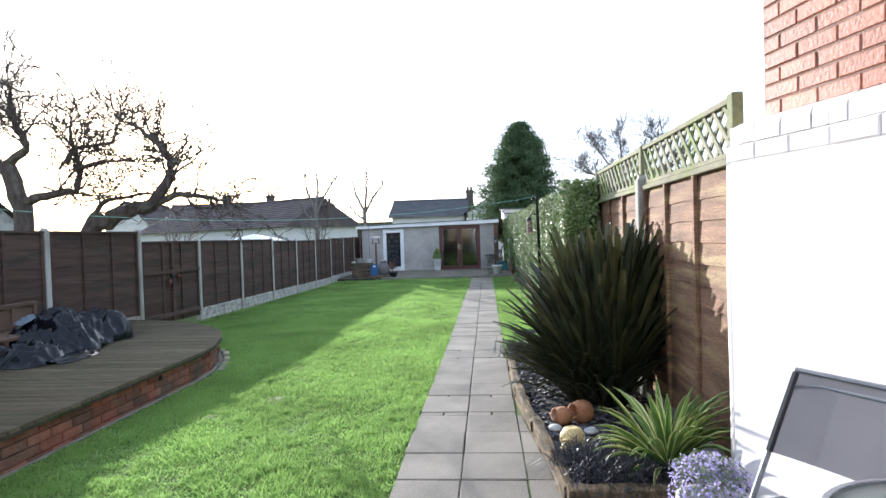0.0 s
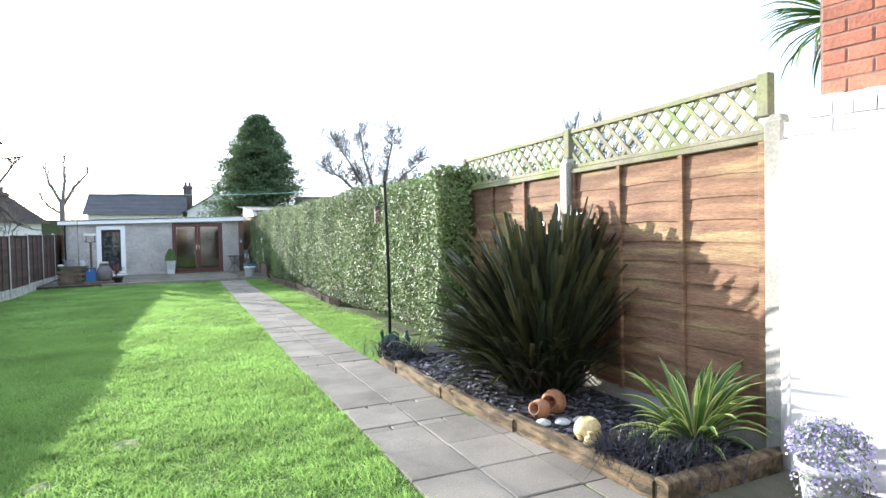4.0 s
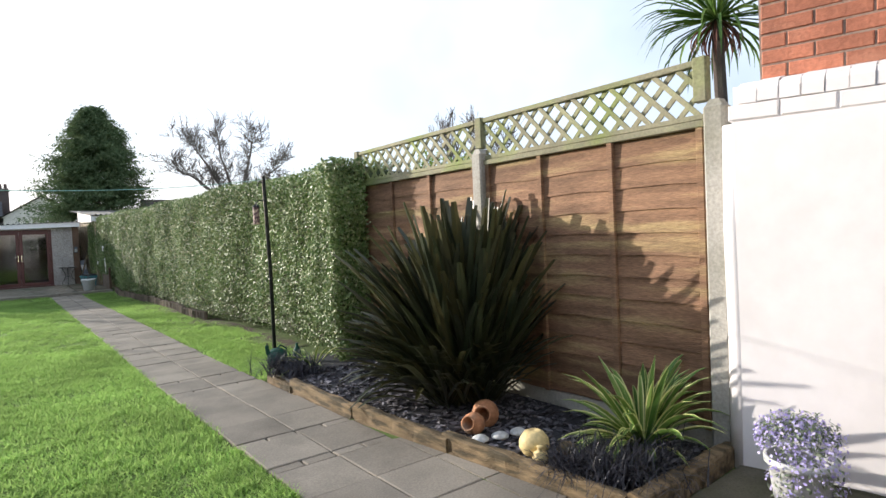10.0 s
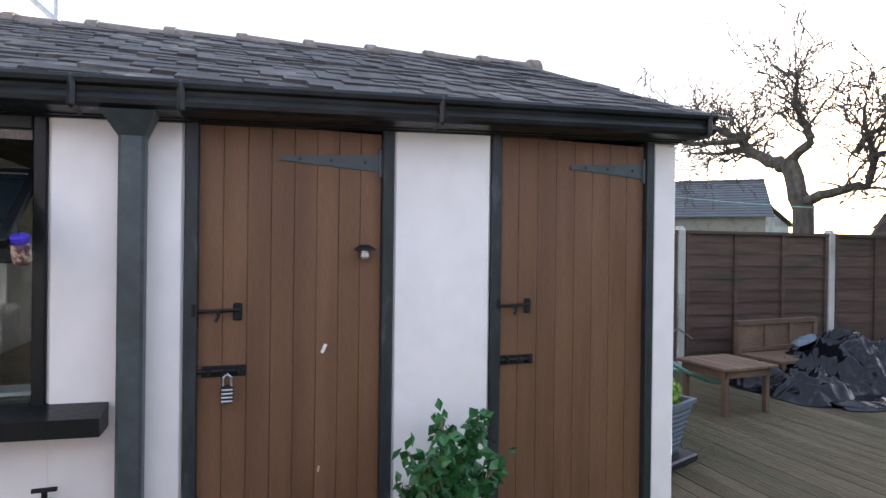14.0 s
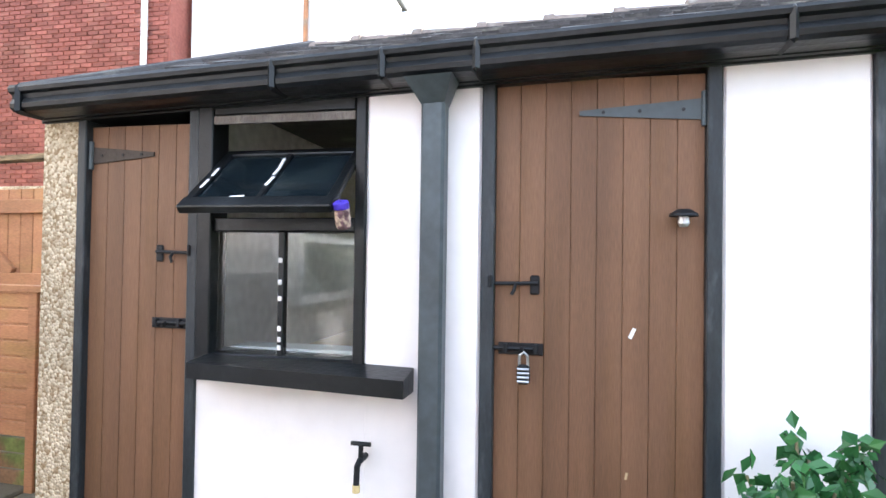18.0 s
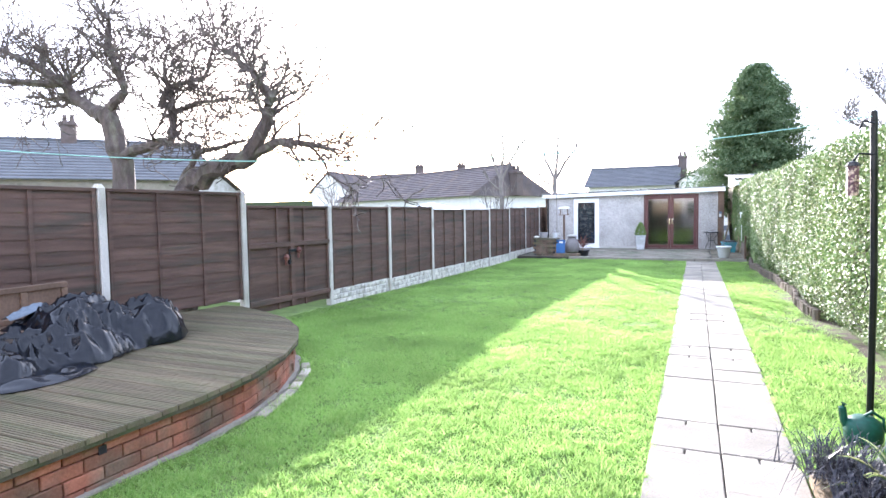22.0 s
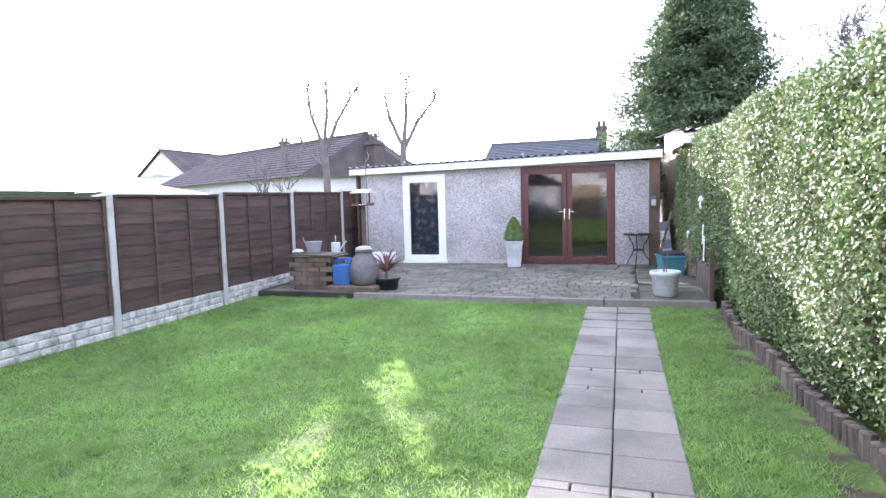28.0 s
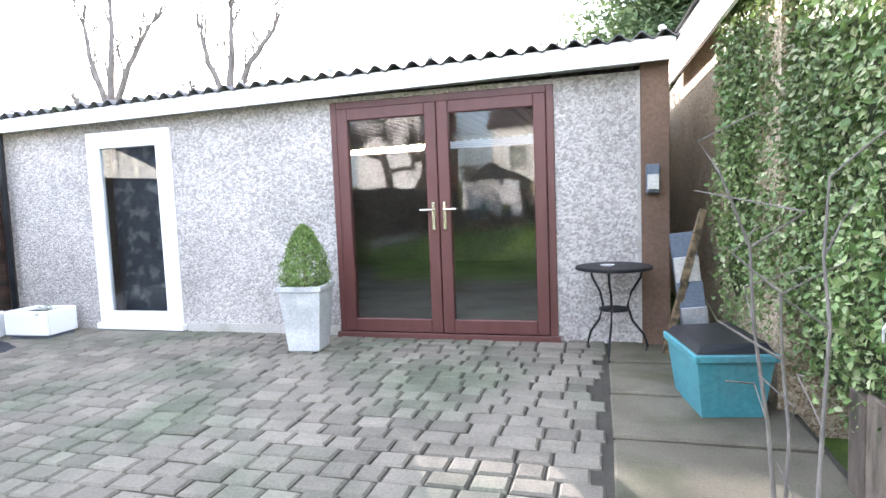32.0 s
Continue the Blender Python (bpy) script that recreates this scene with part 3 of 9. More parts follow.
def leaf_cloud(name, points, normals, size, material, parent=None, spread=0.9, aspect=0.55, seed=1, droop=0.0):
    """Many small folded leaves, one at each point, turned about the given normals."""
    rng = np.random.default_rng(seed)
    p = np.asarray(points, float)
    n = np.asarray(normals, float) + rng.normal(0, spread, p.shape)
    n /= np.linalg.norm(n, axis=1, keepdims=True) + 1e-9
    t = rng.normal(0, 1, p.shape)
    t[:, 2] -= droop
    t -= n * (t * n).sum(1, keepdims=True)
    t /= np.linalg.norm(t, axis=1, keepdims=True) + 1e-9
    s = np.cross(n, t)
    L = size * rng.uniform(0.6, 1.3, (len(p), 1))
    W = L * aspect * 0.5
    v = np.stack([p, p + t * L * 0.5 + s * W + n * L * 0.08, p + t * L, p + t * L * 0.5 - s * W + n * L * 0.08], 1).reshape(-1, 3)
    k = np.arange(len(p)) * 4
    f = np.concatenate([np.stack([k, k + 1, k + 2], 1), np.stack([k, k + 2, k + 3], 1)])
    me = bpy.data.meshes.new(name)
    me.from_pydata(v.tolist(), [], f.tolist())
    me.materials.append(material)
    ob = new(name, me)
    ob.parent = parent
    return ob


def rise(x):
    """The ground by the house climbs a little towards the painted wall."""
    return 0.03 + 0.0145 * (min(1.9, max(-2.9, x)) + 2.9)


def ground_z(y, x=0.3):
    """The lawn rises slightly to the house and falls slightly towards the far patio."""
    return rise(x) * min(1.0, max(0.0, (8.0 - y) / 4.0)) - 0.075 * min(1.0, max(0.0, (y - 11.0) / 10.6)) + 0.035 * min(1.0, max(0.0, (y - 20.0) / 1.4))


def patio_z(y):
    return 0.035 + 0.06 * min(1.0, max(0.0, (y - 21.7) / 3.5))


# ---- ground, lawn, path, patios ----
def build_ground():
    ys = [-400, -60, -8, 0, 2.94, 3.0, 4, 6, 8, 11, 12.6, 14.2, 15.8, 17.4, 19, 20.0, 20.7, 21.4, 21.6, 27, 60, 400]
    xs = [-400, -60, -12, -5.5, -2.9, -0.125, -0.115, 0.645, 0.655, 1.9, 6, 60, 400]
    vs = [(x, y, ground_z(y, x) - (0.07 if (y < 2.95 or -0.12 < x < 0.65) and -8.5 < y < 22 else 0.012)) for y in ys for x in xs]
    w = len(xs)
    fs = [(j * w + i, j * w + i + 1, (j + 1) * w + i + 1, (j + 1) * w + i) for j in range(len(ys) - 1) for i in range(w - 1)]
    solo("ground", raw(vs, fs), M["soil"], "grassy garden ground running level to the distance", "ground", "structure")


def deck_edge():
    """The plan line of the deck's front, from the outbuilding round to the fence."""
    pts = [(-2.78, 3.16), (-2.745, 3.6), (-2.74, 4.3), (-2.74, 5.0), (-2.735, 5.6), (-2.735, 6.1), (-2.80, 6.65), (-2.97, 7.2), (-3.22, 7.7), (-3.56, 8.15), (-4.05, 8.56), (-4.7, 8.88), (-5.3, 9.1)]
    out = []
    for (x0, y0), (x1, y1) in zip(pts, pts[1:]):
        for k in range(6):
            out.append((x0 + (x1 - x0) * k / 6, y0 + (y1 - y0) * k / 6))
    return out + [pts[-1]]


DECK_EDGE = deck_edge()


def deck_x(y):
    """The deck's front x at y, or None past its end."""
    for (x0, y0), (x1, y1) in zip(DECK_EDGE, DECK_EDGE[1:]):
        if y0 <= y <= y1:
            return x0 + (x1 - x0) * (y - y0) / max(1e-6, y1 - y0)
    return None


def build_lawn():
    rng = np.random.default_rng(5)
    # short turf everywhere, denser where the walk passes close by
    n = 520000
    y = np.where(rng.random(n) < 0.62, rng.uniform(3.02, 11, n), rng.uniform(11, 21.62, n))
    x = rng.uniform(-5.25, 1.72, n)
    tall = np.zeros(n)
    # tussocks that stand a little higher than the turf between them
    k = 11000
    ty = np.where(rng.random(k) < 0.6, rng.uniform(3.0, 11, k), rng.uniform(11, 21.62, k))
    tx = rng.uniform(-5.25, 1.72, k)
    ts = rng.uniform(0.02, 0.06, k)
    m = 46
    bx = np.repeat(tx, m) + rng.normal(0, 1, k * m) * np.repeat(ts, m)
    by = np.repeat(ty, m) + rng.normal(0, 1, k * m) * np.repeat(ts, m)
    bt = np.repeat(rng.uniform(0.2, 1.0, k), m)
    x, y, tall = np.concatenate([x, bx]), np.concatenate([y, by]), np.concatenate([tall, bt])
    dx = np.interp(y, [p[1] for p in DECK_EDGE], [p[0] for p in DECK_EDGE])
    keep = (y > 3.0) & (y < 21.64) & (x > -5.27) & (x < 1.74)
    keep &= ~((y < 9.1) & (x < dx + 0.03))
    wave = 0.012 * np.sin(y * 9.0) + 0.01 * np.sin(y * 23.0 + 1.0)
    keep &= ~((x > -0.125 + wave) & (x < 0.655 + wave))
    keep &= ~((y < 6.95) & (x > 0.62))
    keep &= ~((x > np.interp(y, [6.9, 9], [1.35, 1.62])) & (y > 6.7))
    x, y, tall = x[keep], y[keep], tall[keep]
    # thin, worn strip beside the hedge and along the fence
    worn = ((x > 0.95) & (rng.random(len(x)) < np.clip((x - 0.95) * 1.5 * (0.6 + 0.6 * np.sin(y * 2.3 + 4 * x)), 0, 0.9))) | ((x < -4.95) & (rng.random(len(x)) < 0.5))
    spot = ((np.hypot(x + 1.55, y - 5.33) < 0.11) | (np.hypot(x + 1.94, y - 4.78) < 0.09)) & (rng.random(len(x)) < 0.6)
    keep = ~(worn | spot)
    x, y, tall = x[keep], y[keep], tall[keep]
    n = len(x)
    z = np.interp(y, [0, 11, 20.0, 21.4, 21.6], [0, 0, -0.0637, -0.0386, -0.04]) - 0.014 + (0.03 + 0.0145 * (np.clip(x, -2.9, 1.9) + 2.9)) * np.clip((8.0 - y) / 4.0, 0, 1)
    lush = 0.85 + 0.3 * np.sin(x * 2.3 + 1.1 * np.sin(y * 1.7)) * np.sin(y * 1.9 + x) + 0.5 * (y > 21.45)
    h = rng.uniform(0.014, 0.034, n) * lush + tall * rng.uniform(0.012, 0.036, n)
    a = rng.uniform(0, 2 * math.pi, n)
    w = rng.uniform(0.0026, 0.0052, n)
    lean = rng.normal(0, 0.02, (n, 2)) * (1 + 0.6 * tall[:, None])
    c, s = np.cos(a) * w, np.sin(a) * w
    v = np.stack([np.stack([x - c, y - s, z], 1), np.stack([x + c, y + s, z], 1), np.stack([x + lean[:, 0], y + lean[:, 1], z + h], 1)], 1).reshape(-1, 3)
    me = bpy.data.meshes.new("grass")
    me.vertices.add(3 * n)
    me.vertices.foreach_set("co", v.ravel())
    me.loops.add(3 * n)
    me.loops.foreach_set("vertex_index", np.arange(3 * n, dtype=np.int32))
    me.polygons.add(n)
    me.polygons.foreach_set("loop_start", np.arange(0, 3 * n, 3, dtype=np.int32))
    me.update()
    me.materials.append(M["grass"])
    tagged(new("grass", me), "short bright green lawn grass with worn patches beside the path", "grass", "", "stuff")


def build_bare_spots():
    """Small pale patches where the turf has died off."""
    rng = random.Random(8)
    pale = mat("dead pale turf", (0.30, 0.29, 0.15), 0.95, 0.4, 12, 60, 0.8, tint=(0.17, 0.25, 0.07), tint_lo=0.4, tint_hi=0.6, tint_scale=22)
    for x, y, w in ((-1.55, 5.33, 0.105), (-1.94, 4.78, 0.085)):
        vs, fs = [(0, 0, 0.008)], []
        for ring, z in ((0.5, 0.006), (1.0, -0.012)):
            for k in range(18):
                a = 2 * math.pi * k / 18
                q = w * ring * (1 + 0.35 * noise.noise(Vector((math.cos(a) * 1.7 + x, math.sin(a) * 1.7, y))) + rng.uniform(-0.1, 0.1))
                vs.append((q * math.cos(a) * 1.15, q * math.sin(a) * 0.85, z + rng.uniform(-0.006, 0.006)))
        fs = [(0, 1 + k, 1 + (k + 1) % 18) for k in range(18)] + [(1 + k, 19 + k, 19 + (k + 1) % 18, 1 + (k + 1) % 18) for k in range(18)]
        sp = thing("bare_patch", x, y, ground_z(y, x), 0, "small pale dead patch in the lawn", "turf", "dead patches")
        part("turf", raw(vs, fs), pale, sp)


def build_soil_strip():
    """Bare, trodden earth along the foot of the hedge."""
    vs, fs = [], []
    n = 60
    for k in range(n + 1):
        y = 8.4 + 13.1 * k / n
        e = 1.32 + 0.08 * math.sin(y * 1.9) + 0.06 * math.sin(y * 4.7)
        vs += [(e, y, ground_z(y) - 0.011), ((e + 1.75) / 2, y, ground_z(y) - 0.003), (1.78, y, ground_z(y) - 0.002)]
    for k in range(n):
        a, b = 3 * k, 3 * k + 3
        fs += [(a, a + 1, b + 1, b), (a + 1, a + 2, b + 2, b + 1)]
    solo("soil_strip", raw(vs, fs), M["bare"], "bare trodden soil along the foot of the hedge", "soil", "structure", True)


def build_path():
    path = solo("path", raw([(x, y, ground_z(y) + d) for y in (2.95, 4.0, 8.0, 11.0, 20.0, 21.60) for x in (-0.125, 0.655) for d in (-0.16, -0.032)],
                            [q for o in (0, 4, 8, 12, 16) for q in ((o + 1, o + 3, o + 7, o + 5), (o, o + 4, o + 6, o + 2), (o, o + 1, o + 5, o + 4), (o + 2, o + 6, o + 7, o + 3))] + [(0, 2, 3, 1), (20, 21, 23, 22)]), M["joint"], "straight garden path of two rows of buff concrete slabs", "path", "structure")
    rng = random.Random(3)
    wide = mesh_from("slab", *slab_shape(0.387, 0.408, 0.04), M["slab"])
    strip = mesh_from("strip", *slab_shape(0.185, 0.085, 0.035), M["slab"])
    # rows of slabs run between narrow cross strips
    y = 2.98
    for y1 in (4.66, 5.21, 7.00, 7.53, 9.50, 9.94, 11.61, 12.10, 14.09, 15.90, 16.63, 18.23, 18.73, 21.60):
        rows = max(1, round((y1 - y) / 0.41))
        d = (y1 - y) / rows
        for k in range(rows):
            for cx in (0.068, 0.462):
                piece("slab", wide, path, pose(cx + rng.uniform(-0.003, 0.003), y + d / 2 + rng.uniform(-0.003, 0.003), ground_z(y) - 0.018 + rng.uniform(-0.003, 0.003), rng.uniform(-0.4, 0.4), rng.uniform(-0.3, 0.3), rng.uniform(-0.3, 0.3)) @ Matrix.Diagonal((1, (d - 0.009) / 0.408, 1, 1)))
            y += d
        if y1 < 21:
            for k in range(4):
                piece("edging_strip", strip, path, pose(-0.03 + k * 0.196, y + 0.048, ground_z(y) - 0.019 + rng.uniform(-0.003, 0.002), 0, 0, rng.uniform(-0.8, 0.8)))
            y += 0.097
    # slabs cut to a wedge along the foot of the planting bed
    y = 2.98
    while y < 4.9:
        w0, w1 = bed_x(y) - 0.665, bed_x(y + 0.41) - 0.665
        if w1 > 0.02:
            part("cut_slab", raw([(0.662 + a, y + b, ground_z(y + b) + c) for c in (-0.03, 0.001) for a, b in ((0, 0), (w0, 0), (w1, 0.41), (0, 0.41))],
                                 [(4, 5, 6, 7), (0, 1, 5, 4), (1, 2, 6, 5), (2, 3, 7, 6), (3, 0, 4, 7)]), M["slab"], path)
        y += 0.422


def bed_x(y):
    """The front line of the planting bed."""
    return 0.665 + 0.09 * max(0.0, 5.0 - y)


def slab_shape(w, d, h, b=0.006):
    """A paving slab with a small chamfer; its top is h above its bottom, at z 0.018."""
    t = 0.018
    x, y = w / 2, d / 2
    vs = [(-x, -y, t - h), (x, -y, t - h), (x, y, t - h), (-x, y, t - h), (-x, -y, t - b), (x, -y, t - b), (x, y, t - b), (-x, y, t - b),
          (-x + b, -y + b, t), (x - b, -y + b, t), (x - b, y - b, t), (-x + b, y - b, t)]
    fs = [(8, 9, 10, 11)]
    for o in (0, 4):
        fs += [(o + i, o + (i + 1) % 4, o + 4 + (i + 1) % 4, o + 4 + i) for i in range(4)]
    return vs, fs


def build_house_patio():
    def pz(x):
        return rise(x) - 0.012
    vs = [(x, y, z) for x in (-6.0, -2.9, 1.9, 2.6) for y in (-5.0, 3.02) for z in (-0.2, pz(x))]
    fs = [(0, 1, 3, 2), (13, 12, 14, 15)]
    for o in (0, 4, 8):
        fs += [(o + 1, o + 5, o + 7, o + 3), (o, o + 2, o + 6, o + 4), (o, o + 4, o + 5, o + 1), (o + 2, o + 3, o + 7, o + 6)]
    p = solo("patio", raw(vs, fs), M["joint"], "old dark mossy concrete slab patio beside the house", "patio", "structure")
    rng = random.Random(8)
    big = mesh_from("slab", *slab_shape(0.70, 0.66, 0.05, 0.012), M["darkslab"])
    small = mesh_from("slab", *slab_shape(0.70, 0.30, 0.05, 0.012), M["darkslab"])
    for i in range(12):
        for j in range(10):
            x, y = 2.12 - 0.715 * i, 2.675 - 0.675 * j
            if x < -5.9 or y < -4.9 or (x < -2.75 and y > -0.9):
                continue
            if -1.1 < x and y < -1.2:
                continue
            piece("slab", big, p, pose(x, y, rise(x) - 0.004 + rng.uniform(-0.006, 0.006), rng.uniform(-0.7, 0.7), (-0.72 if -2.9 < x < 1.9 else 0) + rng.uniform(-0.6, 0.6), rng.uniform(-0.5, 0.5)))
    # small setts along the foot of the outbuilding
    cob = mesh_from("sett", *slab_shape(0.15, 0.11, 0.05, 0.01), M["sett"])
    for i in range(3):
        for j in range(12):
            piece("sett", cob, p, pose(-2.88 + 0.16 * i, 3.05 - 0.0 - 0.12 * j + 0.06, 0.024, rng.uniform(-2, 2), rng.uniform(-2, 2), rng.uniform(-2, 2)))


def build_far_patio():
    """The raised sett patio before the garage, with a stone kerb."""
    vs = [(-5.25, 21.72, -0.2), (1.45, 21.72, -0.2), (1.45, 25.4, -0.2), (-5.25, 25.4, -0.2),
          (-5.25, 21.72, patio_z(21.72) - 0.012), (1.45, 21.72, patio_z(21.72) - 0.012), (1.45, 25.4, patio_z(25.4) - 0.012), (-5.25, 25.4, patio_z(25.4) - 0.012)]
    base = solo("patio", raw(vs, [(3, 2, 1, 0), (4, 5, 6, 7), (0, 1, 5, 4), (1, 2, 6, 5), (2, 3, 7, 6), (3, 0, 4, 7)]), M["joint"],
                "raised patio of worn grey setts before the garage", "patio", "structure")
    rng = random.Random(11)
    kerb = mesh_from("kerb", *slab_shape(0.90, 0.065, 0.17, 0.012), M["kerb"])
    x = -3.55
    while x < 1.4:
        piece("kerb", kerb, base, pose(min(x + 0.45, 1.0), 21.70 + 0.02 * math.sin(x), 0.028, 0, 0, rng.uniform(-0.7, 0.7)))
        x += 0.912
    shapes = [mesh_from("sett", *slab_shape(w, 0.121, 0.04, 0.010), M["sett"]) for w in (0.112, 0.148, 0.172, 0.195)]
    widths = (0.112, 0.148, 0.172, 0.195)
    spots = []
    y = 21.80
    while y < 25.18:
        x = -5.15 + rng.uniform(0, 0.1)
        while x < 0.55:
            k = rng.choice((0, 1, 1, 2, 3))
            while k and x + widths[k] > 0.55:
                k -= 1
            if x + widths[k] > 0.555:
                break
            spots.append((x + widths[k] / 2, y + 0.06, k))
            x += widths[k] + 0.012
        y += 0.13
    spots.sort(key=lambda s: abs(s[0] + 0.6) + 0.6 * abs(s[1] - 23.2))
    rest_v, rest_f = [], []
    for i, (sx, sy, k) in enumerate(spots):
        m = pose(sx, sy, patio_z(sy) - 0.0165 + rng.uniform(-0.004, 0.003), rng.uniform(-1.4, 1.4), rng.uniform(-1.4, 1.4), rng.uniform(-2.5, 2.5))
        if i < 300:
            piece("sett", shapes[k], base, m)
        else:
            o = len(rest_v)
            v, f = slab_shape(widths[k], 0.121, 0.04, 0.010)
            rest_v += [tuple(m @ Vector(c)) for c in v]
            rest_f += [tuple(o + c for c in g) for g in f]
    me = mesh_from("setts", rest_v, rest_f, M["sett"])
    ob = new("setts", me)
    ob.parent = base
    tagged(ob, "", "", "", "stuff")
    flag = mesh_from("flagstone", *slab_shape(0.86, 0.58, 0.04, 0.01), M["darkslab"])
    for k in range(6):
        piece("flagstone", flag, base, pose(0.99, 22.05 + 0.595 * k, patio_z(22.05 + 0.6 * k) - 0.014, 0, 0, rng.uniform(-0.6, 0.6)))


# ---- fences ----
POSTS = [(-5.80, 3.60, 1.80), (-5.70, 5.52, 1.81), (-5.60, 7.54, 1.81), (-5.47, 9.46, 1.80), (-5.36, 11.29, 1.635), (-5.33, 13.23, 1.64), (-5.31, 15.17, 1.65),
         (-5.30, 17.10, 1.585), (-5.30, 19.03, 1.61), (-5.30, 20.95, 1.64), (-5.31, 22.87, 1.66), (-5.32, 24.80, 1.68), (-5.33, 26.72, 1.70), (-5.34, 28.65, 1.70)]


def post_bm(h, w=0.10, d=0.095):
    """A concrete post with a weathered, chamfered top."""
    x, y, b = w / 2, d / 2, 0.012
    bm = box(-x, x, -y, y, -0.15, h - 0.03, b)
    vs = [(-x + b, -y + b, h - 0.03), (x - b, -y + b, h - 0.03), (x - b, y - b, h - 0.03), (-x + b, y - b, h - 0.03),
          (-x + 0.03, -y + 0.02, h), (x - 0.03, -y + 0.02, h), (x - 0.03, y - 0.02, h), (-x + 0.03, y - 0.02, h)]
    return add(bm, raw(vs, [(4, 5, 6, 7), (0, 1, 5, 4), (1, 2, 6, 5), (2, 3, 7, 6), (3, 0, 4, 7)]))


def board_mesh(material, h=0.17):
    """An overlapping fence board a metre long: thicker at its lower edge, which is slightly wavy."""
    vs, fs = [], []
    n = 8
    for i in range(n + 1):
        x = i / n - 0.5
        wav = 0.006 * math.sin(i * 2.1) + 0.004 * math.sin(i * 5.3)
        vs += [(x, 0.0, h), (x, -0.010, h), (x, -0.022, wav), (x, 0.0, wav)]
    for i in range(n):
        a, b = 4 * i, 4 * (i + 1)
        fs += [(a + k, b + k, b + (k + 1) % 4, a + (k + 1) % 4) for k in range(4)]
    fs += [(0, 1, 2, 3), (4 * n + 3, 4 * n + 2, 4 * n + 1, 4 * n)]
    return mesh_from("board", vs, fs, material)


def fence_panel(fence, board, material, length, z0, z1, m, battens, pitch=0.125, cap=None):
    """One overlap panel: a thin backing, its boards, battens and a capping rail, all children of the panel."""
    rng = random.Random(int(length * 1000) + int(z1 * 977) + len(fence.children))
    panel = part("panel", box(-length / 2, length / 2, 0.004, 0.012, z0, z1), material, fence)
    panel.matrix_basis = m
    z = z0 + 0.01
    while z < z1 - 0.08:
        ob = piece("board", board, panel, pose(rng.uniform(-0.004, 0.004), 0, z, rng.uniform(-0.8, 0.8), rng.uniform(-0.25, 0.25), 0) @ Matrix.Diagonal((length - 0.02, 1, min(1.0, (z1 - z) / 0.17), 1)))
        z += pitch
    for b in battens:
        part("batten", box(b - 0.02, b + 0.02, -0.045, -0.018, z0, z1 - 0.01, 0.003), material, panel)
    part("capping_rail", box(-length / 2, length / 2, -0.05, 0.02, z1 - 0.025, z1 + 0.012, 0.004), cap or material, panel)
    return panel


